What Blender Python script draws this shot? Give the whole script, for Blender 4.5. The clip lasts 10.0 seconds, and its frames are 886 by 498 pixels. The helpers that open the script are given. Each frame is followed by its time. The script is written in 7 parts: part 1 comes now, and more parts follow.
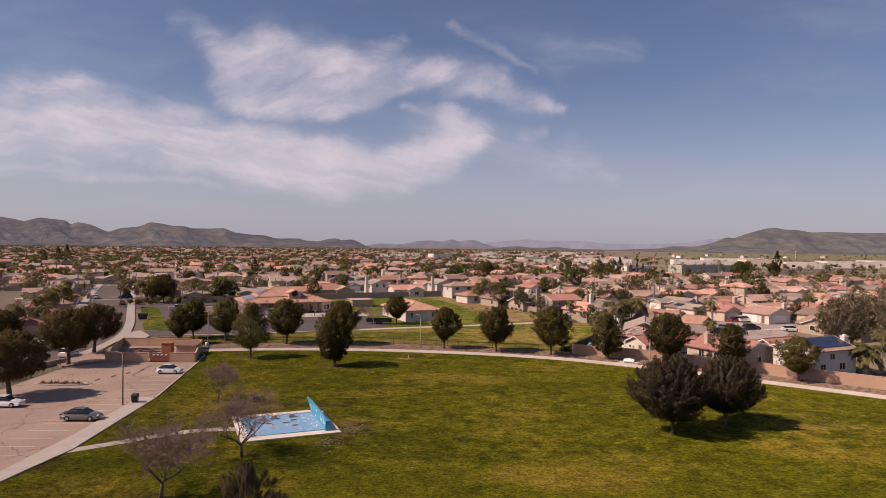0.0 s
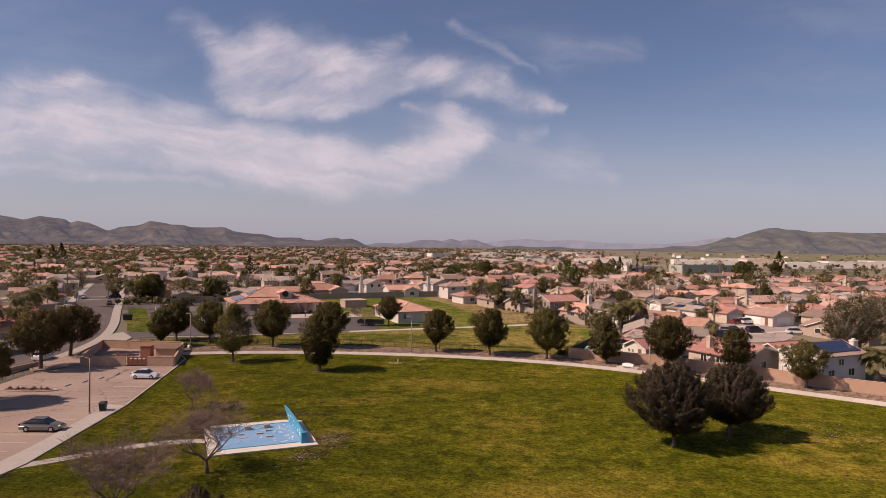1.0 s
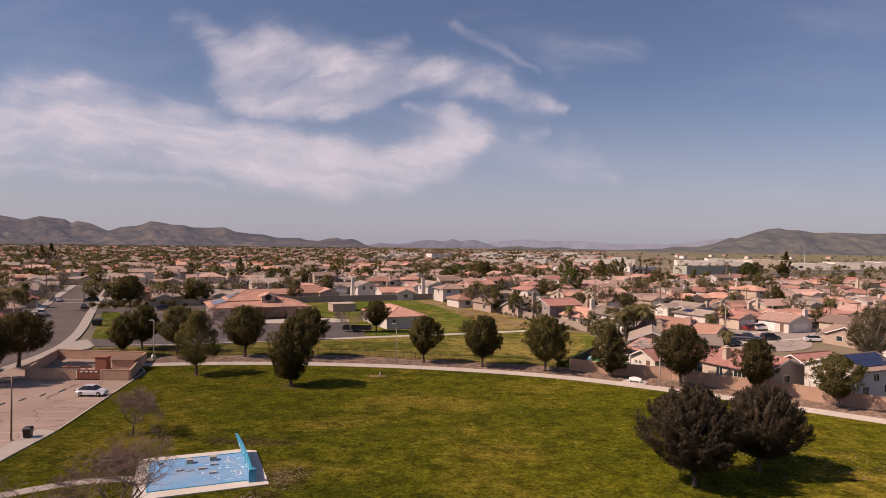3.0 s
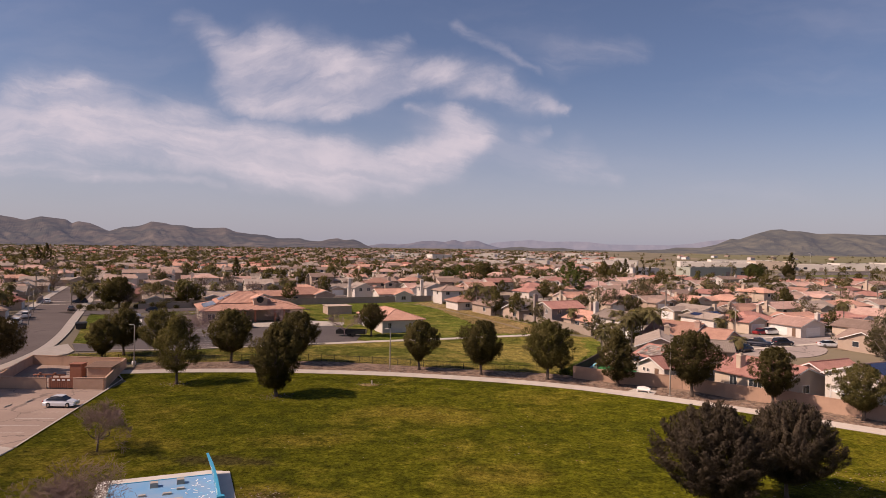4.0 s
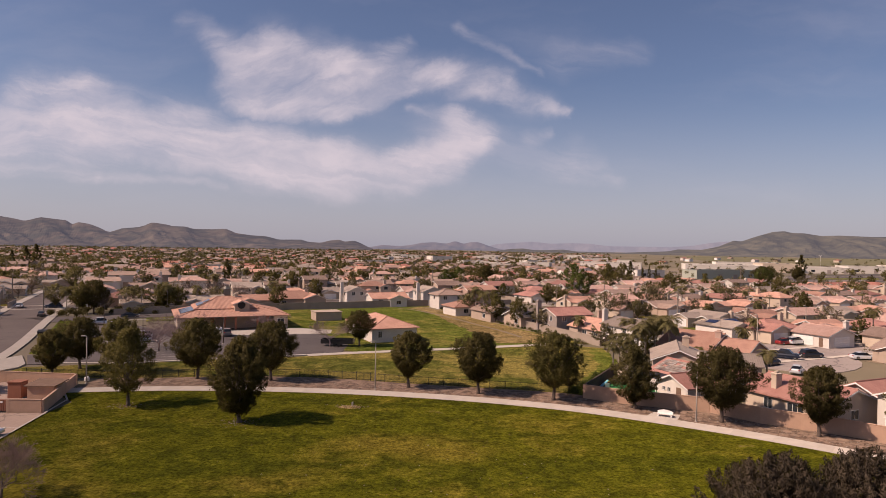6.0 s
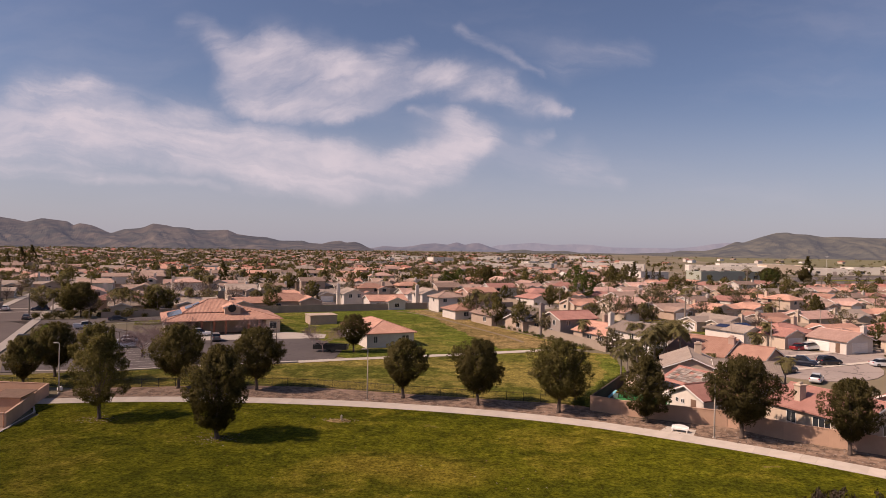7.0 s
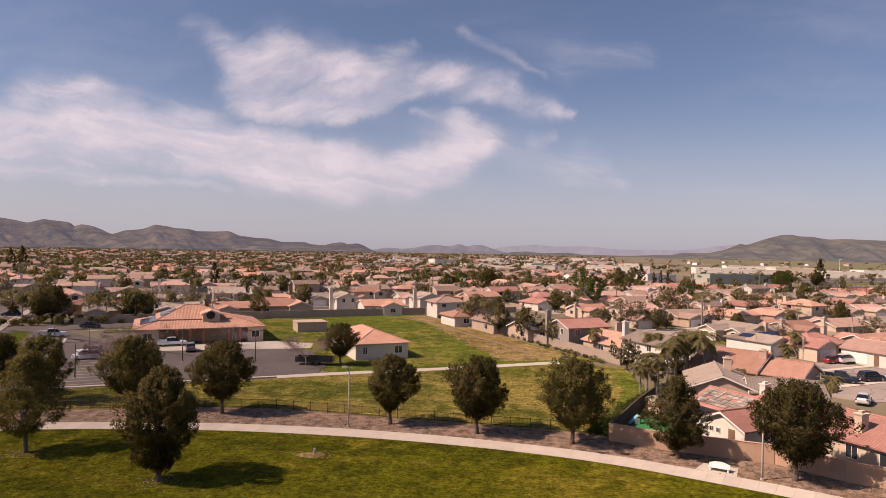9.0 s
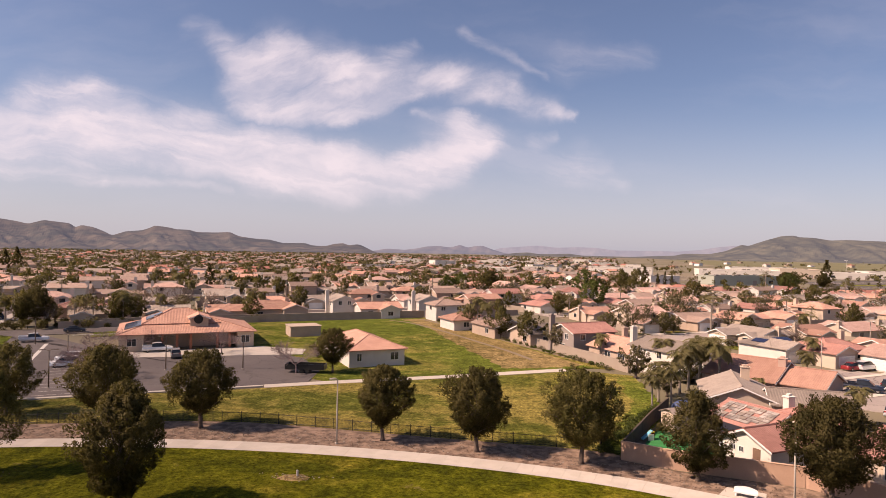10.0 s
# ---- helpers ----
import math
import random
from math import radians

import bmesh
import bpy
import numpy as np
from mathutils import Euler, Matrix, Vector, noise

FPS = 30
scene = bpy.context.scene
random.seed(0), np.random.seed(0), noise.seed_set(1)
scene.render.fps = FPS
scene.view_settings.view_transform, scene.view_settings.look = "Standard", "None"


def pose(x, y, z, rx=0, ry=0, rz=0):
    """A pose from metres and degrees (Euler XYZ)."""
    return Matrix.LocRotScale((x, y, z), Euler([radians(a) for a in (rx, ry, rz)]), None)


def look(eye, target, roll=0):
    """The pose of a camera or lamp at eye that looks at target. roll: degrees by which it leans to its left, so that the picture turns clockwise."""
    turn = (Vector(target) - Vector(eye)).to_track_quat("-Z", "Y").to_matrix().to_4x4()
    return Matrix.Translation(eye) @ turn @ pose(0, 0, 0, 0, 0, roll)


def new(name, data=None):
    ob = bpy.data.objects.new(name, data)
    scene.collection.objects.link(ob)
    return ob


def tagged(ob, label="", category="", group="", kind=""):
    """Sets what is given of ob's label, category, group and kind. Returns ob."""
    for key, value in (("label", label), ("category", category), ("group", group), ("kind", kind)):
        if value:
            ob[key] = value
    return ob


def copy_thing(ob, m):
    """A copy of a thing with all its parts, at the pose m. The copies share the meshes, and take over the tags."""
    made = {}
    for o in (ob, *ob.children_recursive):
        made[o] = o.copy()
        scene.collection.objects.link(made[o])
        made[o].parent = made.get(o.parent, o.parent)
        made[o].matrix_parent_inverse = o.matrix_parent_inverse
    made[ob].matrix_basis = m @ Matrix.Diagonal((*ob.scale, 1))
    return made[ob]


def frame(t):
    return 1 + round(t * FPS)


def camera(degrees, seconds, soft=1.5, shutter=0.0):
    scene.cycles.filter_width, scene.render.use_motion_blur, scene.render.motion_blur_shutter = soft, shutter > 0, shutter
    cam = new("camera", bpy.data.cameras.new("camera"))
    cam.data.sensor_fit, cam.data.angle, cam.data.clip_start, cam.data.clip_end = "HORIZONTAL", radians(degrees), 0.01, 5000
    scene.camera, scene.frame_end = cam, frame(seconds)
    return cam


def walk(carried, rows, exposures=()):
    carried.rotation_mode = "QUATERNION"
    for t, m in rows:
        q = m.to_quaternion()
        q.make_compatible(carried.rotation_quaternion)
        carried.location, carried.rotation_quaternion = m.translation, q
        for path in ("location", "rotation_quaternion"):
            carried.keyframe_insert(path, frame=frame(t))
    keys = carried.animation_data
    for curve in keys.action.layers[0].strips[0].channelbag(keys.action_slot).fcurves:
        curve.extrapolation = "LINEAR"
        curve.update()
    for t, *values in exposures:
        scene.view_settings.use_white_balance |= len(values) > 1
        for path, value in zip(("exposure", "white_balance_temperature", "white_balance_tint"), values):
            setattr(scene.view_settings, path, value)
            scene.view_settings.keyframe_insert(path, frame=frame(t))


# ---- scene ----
cam = camera(68.0, 10.0, soft=0.75)
PATH = [
    (0, (-1.346, -1.087, 21.906), (-1.58, 0.899, 21.893), 0.6),
    (0.5, (-0.758, 1.589, 21.915), (-0.992, 3.575, 21.9), 0.7),
    (1, (-0.276, 4.323, 21.905), (-0.511, 6.309, 21.89), 0.7),
    (1.5, (0.138, 7.159, 21.898), (-0.098, 9.146, 21.884), 0.7),
    (2, (0.472, 10.102, 21.898), (0.235, 12.089, 21.884), 0.7),
    (2.5, (0.636, 13.193, 21.923), (0.398, 15.18, 21.909), 0.7),
    (4, (0.779, 22.827, 21.908), (0.535, 24.812, 21.896), 0.8),
    (4.5, (0.763, 26.138, 21.927), (0.518, 28.123, 21.917), 0.8),
    (5, (0.724, 29.398, 21.925), (0.477, 31.383, 21.915), 0.9),
    (5.5, (0.602, 32.65, 21.938), (0.355, 34.634, 21.929), 0.9),
    (7, (0.344, 42.535, 21.895), (0.091, 44.519, 21.891), 0.9),
    (7.5, (0.19, 45.744, 21.896), (-0.065, 47.728, 21.893), 1.0),
    (8, (0.014, 49.045, 21.903), (-0.243, 51.029, 21.901), 1.0),
    (8.5, (-0.137, 52.34, 21.918), (-0.395, 54.323, 21.917), 1.0),
    (9, (-0.304, 55.618, 21.908), (-0.564, 57.601, 21.909), 1.0),
    (9.5, (-0.477, 58.88, 21.93), (-0.739, 60.862, 21.932), 1.0),
    (10, (-0.682, 62.113, 21.943), (-0.945, 64.096, 21.947), 1.0),
]
EXPOSURE = [(0, 0.25, 6530), (5, 0.26, 6570), (7, 0.27, 6640), (8, 0.32, 6680), (8.5, 0.38, 6710), (9, 0.46, 6740), (9.5, 0.57, 6780), (10, 0.68, 6820)]
walk(cam, [(t, look(e, g, r)) for t, e, g, r in PATH], [(t, s, k, 27) for t, s, k in EXPOSURE])
# ---- world, sun and exposure ----
SUN_EL, SUN_AZ = 45.0, 247.0   # degrees; azimuth clockwise from +y
sun_way = Vector((math.sin(radians(SUN_AZ)) * math.cos(radians(SUN_EL)), math.cos(radians(SUN_AZ)) * math.cos(radians(SUN_EL)), math.sin(radians(SUN_EL))))
sun = new("sun", bpy.data.lights.new("sun", "SUN"))
sun.data.energy, sun.data.angle, sun.data.color = 4.5, radians(0.53), (1.0, 0.83, 0.63)
sun.matrix_world = look(sun_way * 100, (0, 0, 0))

world = bpy.data.worlds.new("sky")
scene.world = world
world.use_nodes = True


class Nodes:
    """Short hand for node trees: every call gives an output socket."""

    def __init__(self, tree):
        self.t = tree
        tree.nodes.clear()

    def put(self, kind, **inputs):
        n = self.t.nodes.new(kind)
        for k, v in inputs.items():
            self.join(n.inputs[k.replace("_", " ")], v)
        return n

    def join(self, socket, v):
        if isinstance(v, bpy.types.NodeSocket):
            self.t.links.new(v, socket)
        elif isinstance(v, (tuple, list)) and len(v) == 3 and socket.type == "RGBA":
            socket.default_value = (*v, 1)
        else:
            socket.default_value = v

    def m(self, op, a, b=0.0, c=0.0, clamp=False):
        n = self.t.nodes.new("ShaderNodeMath")
        n.operation, n.use_clamp = op, clamp
        for i, v in enumerate((a, b, c)):
            self.join(n.inputs[i], v)
        return n.outputs[0]

    def v(self, op, a, b=(0, 0, 0)):
        n = self.t.nodes.new("ShaderNodeVectorMath")
        n.operation = op
        self.join(n.inputs[0], a)
        if op == "SCALE":
            self.join(n.inputs["Scale"], b)
        else:
            self.join(n.inputs[1], b)
        return n.outputs["Value"] if op in ("LENGTH", "DOT_PRODUCT", "DISTANCE") else n.outputs["Vector"]

    def mix(self, fac, a, b, blend="MIX"):
        n = self.t.nodes.new("ShaderNodeMix")
        n.data_type, n.blend_type = "RGBA", blend
        self.join(n.inputs[0], fac), self.join(n.inputs[6], a), self.join(n.inputs[7], b)
        return n.outputs[2]

    def ramp(self, fac, lo, hi, a=0.0, b=1.0):
        n = self.t.nodes.new("ShaderNodeMapRange")
        n.interpolation_type = "SMOOTHSTEP"
        for i, v in enumerate((fac, lo, hi, a, b)):
            self.join(n.inputs[i], v)
        return n.outputs[0]

    def noise(self, vec, scale, detail=3.0, rough=0.55, warp=0.0):
        n = self.t.nodes.new("ShaderNodeTexNoise")
        self.join(n.inputs["Vector"], vec)
        n.inputs["Scale"].default_value, n.inputs["Detail"].default_value = scale, detail
        n.inputs["Roughness"].default_value, n.inputs["Distortion"].default_value = rough, warp
        return n.outputs["Fac"]

    def xyz(self, x, y, z=0.0):
        n = self.t.nodes.new("ShaderNodeCombineXYZ")
        for i, v in enumerate((x, y, z)):
            self.join(n.inputs[i], v)
        return n.outputs[0]

    def split(self, vec):
        n = self.t.nodes.new("ShaderNodeSeparateXYZ")
        self.join(n.inputs[0], vec)
        return n.outputs


def build_sky():
    g = Nodes(world.node_tree)
    sky = g.put("ShaderNodeTexSky")
    sky.sky_type, sky.sun_disc = "NISHITA", False
    sky.sun_elevation, sky.sun_rotation = radians(SUN_EL), radians(SUN_AZ)
    sky.altitude, sky.air_density, sky.dust_density, sky.ozone_density = 450, 1.0, 1.6, 2.5
    d = g.put("ShaderNodeTexCoord").outputs["Generated"]
    x, y, z = g.split(d)
    # the cloud sheet is laid out on a plane square to a bearing a little left of +y
    c, n = math.cos(radians(7.1)), math.sin(radians(7.1))
    fwd = g.m("SUBTRACT", g.m("MULTIPLY", y, c), g.m("MULTIPLY", x, n))
    side = g.m("ADD", g.m("MULTIPLY", x, c), g.m("MULTIPLY", y, n))
    far = g.m("MAXIMUM", g.m("ABSOLUTE", fwd), 0.05)
    u, v = g.m("DIVIDE", side, far), g.m("DIVIDE", z, far)
    uv = g.xyz(u, v)
    # wandering of the edges
    w1 = g.m("MULTIPLY", g.m("SUBTRACT", g.noise(uv, 8.0, 6.0, 0.60), 0.5), 0.075)
    w2 = g.m("MULTIPLY", g.m("SUBTRACT", g.noise(g.v("ADD", uv, (7, 3, 0)), 8.0, 6.0, 0.60), 0.5), 0.055)
    uw, vw = g.m("ADD", u, w1), g.m("ADD", v, w2)

    def stroke(x0, y0, x1, y1, r0, r1, weight):
        """A soft tapering streak from one point of the sheet to another."""
        dx, dy = x1 - x0, y1 - y0
        px, py = g.m("SUBTRACT", uw, x0), g.m("SUBTRACT", vw, y0)
        k = g.m("DIVIDE", g.m("ADD", g.m("MULTIPLY", px, dx), g.m("MULTIPLY", py, dy)), dx * dx + dy * dy, clamp=True)
        ex, ey = g.m("SUBTRACT", px, g.m("MULTIPLY", k, dx)), g.m("SUBTRACT", py, g.m("MULTIPLY", k, dy))
        dist = g.m("SQRT", g.m("ADD", g.m("MULTIPLY", ex, ex), g.m("MULTIPLY", ey, ey)))
        r = g.m("ADD", g.m("MULTIPLY", k, r1 - r0), r0)
        return g.m("MULTIPLY", g.ramp(g.m("DIVIDE", dist, r), 2.9, 0.0), weight)

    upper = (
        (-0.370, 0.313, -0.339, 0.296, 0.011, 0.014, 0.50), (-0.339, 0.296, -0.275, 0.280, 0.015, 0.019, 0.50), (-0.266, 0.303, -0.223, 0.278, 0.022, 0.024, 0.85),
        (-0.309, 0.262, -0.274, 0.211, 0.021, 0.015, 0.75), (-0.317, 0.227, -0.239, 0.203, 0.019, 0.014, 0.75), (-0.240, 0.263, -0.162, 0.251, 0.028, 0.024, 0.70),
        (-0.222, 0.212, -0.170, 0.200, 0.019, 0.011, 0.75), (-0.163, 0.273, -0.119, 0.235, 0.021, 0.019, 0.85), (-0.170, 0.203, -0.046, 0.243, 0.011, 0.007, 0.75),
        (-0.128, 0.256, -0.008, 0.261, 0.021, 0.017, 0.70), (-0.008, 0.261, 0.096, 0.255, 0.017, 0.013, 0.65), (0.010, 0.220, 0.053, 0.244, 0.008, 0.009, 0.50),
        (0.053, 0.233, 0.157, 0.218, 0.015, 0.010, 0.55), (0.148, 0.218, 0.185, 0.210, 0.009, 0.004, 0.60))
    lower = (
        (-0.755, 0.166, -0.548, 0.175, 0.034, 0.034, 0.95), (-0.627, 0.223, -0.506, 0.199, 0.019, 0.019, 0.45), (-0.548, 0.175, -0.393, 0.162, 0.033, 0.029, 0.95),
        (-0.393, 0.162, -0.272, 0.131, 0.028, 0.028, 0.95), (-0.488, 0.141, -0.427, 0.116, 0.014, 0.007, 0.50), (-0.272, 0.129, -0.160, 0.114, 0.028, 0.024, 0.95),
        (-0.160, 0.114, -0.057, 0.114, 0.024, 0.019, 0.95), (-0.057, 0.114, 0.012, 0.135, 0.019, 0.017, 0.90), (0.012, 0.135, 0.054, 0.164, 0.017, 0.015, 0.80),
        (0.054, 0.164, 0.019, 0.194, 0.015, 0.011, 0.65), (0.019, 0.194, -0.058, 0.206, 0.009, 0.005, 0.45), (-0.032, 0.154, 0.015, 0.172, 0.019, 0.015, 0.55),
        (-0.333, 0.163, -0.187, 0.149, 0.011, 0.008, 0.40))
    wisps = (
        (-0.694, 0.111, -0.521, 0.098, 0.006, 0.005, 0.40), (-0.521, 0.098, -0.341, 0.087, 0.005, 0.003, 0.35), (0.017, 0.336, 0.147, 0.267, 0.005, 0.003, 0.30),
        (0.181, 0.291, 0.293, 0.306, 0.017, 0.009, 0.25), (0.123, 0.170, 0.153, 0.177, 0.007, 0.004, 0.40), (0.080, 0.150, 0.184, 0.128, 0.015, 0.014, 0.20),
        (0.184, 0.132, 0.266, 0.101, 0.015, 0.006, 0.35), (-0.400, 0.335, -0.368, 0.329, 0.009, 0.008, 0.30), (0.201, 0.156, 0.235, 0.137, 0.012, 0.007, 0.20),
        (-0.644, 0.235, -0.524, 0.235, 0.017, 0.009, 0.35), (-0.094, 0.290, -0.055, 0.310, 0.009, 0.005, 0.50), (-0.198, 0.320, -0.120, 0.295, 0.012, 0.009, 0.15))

    def gather(strokes):
        total = None
        for s in strokes:
            one = stroke(*s)
            total = one if total is None else g.m("SUBTRACT", g.m("ADD", total, one), g.m("MULTIPLY", total, one))
        return total

    def fibres(slope, long, fine, shift):
        """Threads drawn out along the wind, that climb by the given slope."""
        a = g.m("ADD", uw, g.m("MULTIPLY", vw, slope))
        b = g.m("SUBTRACT", vw, g.m("MULTIPLY", uw, slope))
        return g.noise(g.xyz(g.m("MULTIPLY", a, long), g.m("MULTIPLY", b, fine), shift), 1.0, 6.0, 0.60, 0.5)

    def veil_of(strokes, thread, gain, soft):
        """Cloud that frays into threads at its edges and is dense within."""
        d = gather(strokes)
        rag = g.m("ADD", g.m("MULTIPLY", g.m("SUBTRACT", thread, 0.5), gain), g.m("MULTIPLY", g.m("SUBTRACT", curd, 0.5), 0.50))
        core = g.ramp(g.m("ADD", d, g.m("MULTIPLY", rag, g.ramp(d, 0.0, 0.4))), 0.22, soft)
        core = g.m("MULTIPLY", core, g.m("MULTIPLY", g.ramp(thread, 0.25, 0.65, 0.80, 1.0), g.ramp(broad, 0.30, 0.62, 0.62, 1.0)))
        halo = g.m("MULTIPLY", d, g.ramp(thread, 0.30, 0.70, 0.10, 0.42))
        return g.m("ADD", g.m("MULTIPLY", core, 0.74), halo)

    curd = g.noise(uv, 15.0, 7.0, 0.62, 0.4)
    broad = g.noise(g.v("ADD", uv, (3.0, 1.4, 0)), 5.0, 4.0, 0.55, 0.5)
    rising, falling = fibres(0.35, 7.0, 21.0, 0.0), fibres(-0.16, 6.0, 30.0, 5.0)
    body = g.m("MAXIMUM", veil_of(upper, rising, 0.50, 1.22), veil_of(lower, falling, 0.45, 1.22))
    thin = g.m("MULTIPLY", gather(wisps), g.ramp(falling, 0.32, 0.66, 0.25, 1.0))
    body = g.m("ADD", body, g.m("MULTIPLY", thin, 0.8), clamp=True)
    veil = g.m("MULTIPLY", g.ramp(g.noise(g.xyz(g.m("MULTIPLY", uw, 2.2), g.m("MULTIPLY", vw, 9.0)), 1.0, 5.0), 0.45, 0.80), 0.14)
    mask = g.m("MULTIPLY", g.m("ADD", body, veil, clamp=True), g.ramp(v, 0.02, 0.10))
    haze = g.ramp(v, 0.26, -0.01)
    blue = g.v("SCALE", sky.outputs[0], 0.105)
    clear = g.mix(g.m("MULTIPLY", haze, 0.62), blue, (0.605, 0.635, 0.705))
    out = g.mix(g.m("MULTIPLY", mask, 0.92), clear, (0.86, 0.83, 0.84))
    back = g.put("ShaderNodeBackground", Color=out, Strength=0.62)
    g.t.links.new(back.outputs[0], g.put("ShaderNodeOutputWorld").inputs[0])


build_sky()

# ---- materials ----
def material(name, base, second=None, scale=3.0, rough=0.85, metal=0.0, bump=0.15, grain=40.0, amount=0.5, spec=0.3, vary=0.0, island=0.0, coords="Object"):
    """Two tones of noise at two scales, with fine relief; vary: from thing to thing; island: from leaf to leaf."""
    mt = bpy.data.materials.new(name)
    mt.use_nodes = True
    g = Nodes(mt.node_tree)
    p = g.put("ShaderNodeTexCoord").outputs[coords] if coords != "World" else g.put("ShaderNodeNewGeometry").outputs["Position"]
    second = second or tuple(c * 0.72 for c in base)
    big, small = g.noise(p, scale, 4.0), g.noise(p, grain, 3.0)
    f = g.m("ADD", g.m("MULTIPLY", g.ramp(big, 0.32, 0.68), amount), g.m("MULTIPLY", g.m("SUBTRACT", small, 0.5), 0.6), clamp=True)
    col = g.mix(f, base, second)
    if vary:
        r = g.put("ShaderNodeObjectInfo").outputs["Random"]
        col = g.v("SCALE", col, g.m("ADD", g.m("MULTIPLY", r, vary * 2), 1 - vary))
    if island:
        r = g.put("ShaderNodeNewGeometry").outputs["Random Per Island"]
        col = g.v("SCALE", col, g.m("ADD", g.m("MULTIPLY", r, island * 2), 1 - island))
    b = g.put("ShaderNodeBsdfPrincipled", Base_Color=col, Roughness=rough, Metallic=metal)
    b.inputs["Specular IOR Level"].default_value = spec
    b.inputs["Diffuse Roughness"].default_value = 0.8 if rough > 0.8 else 0.0
    if bump:
        n = g.put("ShaderNodeBump", Height=g.m("ADD", small, big), Strength=bump)
        n.inputs["Distance"].default_value = 0.05
        g.join(b.inputs["Normal"], n.outputs[0])
    g.t.links.new(b.outputs[0], g.put("ShaderNodeOutputMaterial").inputs[0])
    return mt


def leaf_material(name, base, second, island=0.22):
    """Leaves: tone differs from leaf to leaf, a little light passes through."""
    mt = bpy.data.materials.new(name)
    mt.use_nodes = True
    g = Nodes(mt.node_tree)
    geo = g.put("ShaderNodeNewGeometry")
    r = geo.outputs["Random Per Island"]
    big = g.noise(g.put("ShaderNodeTexCoord").outputs["Object"], 0.5, 2.0)
    col = g.mix(g.ramp(big, 0.35, 0.65), base, second)
    tree = g.m("ADD", g.m("MULTIPLY", g.put("ShaderNodeObjectInfo").outputs["Random"], 0.3), 0.85)
    col = g.v("SCALE", col, g.m("MULTIPLY", g.m("ADD", g.m("MULTIPLY", r, island * 2), 1 - island), tree))
    d = g.put("ShaderNodeBsdfPrincipled", Base_Color=col, Roughness=0.7)
    d.inputs["Specular IOR Level"].default_value = 0.12
    tr = g.put("ShaderNodeBsdfTranslucent", Color=g.v("MULTIPLY", col, (1.2, 1.25, 0.6)))
    mx = g.put("ShaderNodeMixShader", Fac=0.30)
    g.t.links.new(d.outputs[0], mx.inputs[1]), g.t.links.new(tr.outputs[0], mx.inputs[2])
    g.t.links.new(mx.outputs[0], g.put("ShaderNodeOutputMaterial").inputs[0])
    return mt


def tile_material(name, base, second, row=0.38, rib=0.30, vary=0.28):
    """Barrel tiles: ribs up the slope, stepped courses, tone from tile to tile, weathering in patches. UV is in metres."""
    mt = bpy.data.materials.new(name)
    mt.use_nodes = True
    g = Nodes(mt.node_tree)
    uv = g.put("ShaderNodeTexCoord").outputs["UV"]
    u, v, _ = g.split(uv)
    ru, rv = g.m("DIVIDE", u, rib), g.m("DIVIDE", v, row)
    cell = g.xyz(g.m("FLOOR", ru), g.m("FLOOR", rv))
    wn = g.put("ShaderNodeTexWhiteNoise", Vector=cell).outputs["Value"]
    ribs = g.m("ABSOLUTE", g.m("SINE", g.m("MULTIPLY", ru, math.pi)))
    step = g.m("FRACT", rv)
    pos = g.put("ShaderNodeTexCoord").outputs["Object"]
    patch = g.ramp(g.noise(pos, 0.45, 4.0), 0.38, 0.66)
    f = g.m("ADD", g.m("MULTIPLY", wn, 0.45), g.m("MULTIPLY", patch, 0.5), clamp=True)
    col = g.mix(f, base, second)
    r = g.put("ShaderNodeObjectInfo").outputs["Random"]
    col = g.v("SCALE", col, g.m("ADD", g.m("MULTIPLY", r, vary * 2), 1 - vary))
    # the grooves between the barrels are coloured darker
    gap = g.m("MULTIPLY", g.ramp(ribs, 0.35, 0.0), 0.32)
    col = g.mix(gap, col, tuple(c * 0.35 for c in second))
    b = g.put("ShaderNodeBsdfPrincipled", Base_Color=col, Roughness=0.82)
    b.inputs["Specular IOR Level"].default_value = 0.25
    h = g.m("ADD", g.m("MULTIPLY", ribs, 0.045), g.m("MULTIPLY", g.m("SUBTRACT", 1.0, step), 0.03))
    n = g.put("ShaderNodeBump", Height=h, Strength=0.8)
    n.inputs["Distance"].default_value = 1.0
    g.join(b.inputs["Normal"], n.outputs[0])
    g.t.links.new(b.outputs[0], g.put("ShaderNodeOutputMaterial").inputs[0])
    return mt


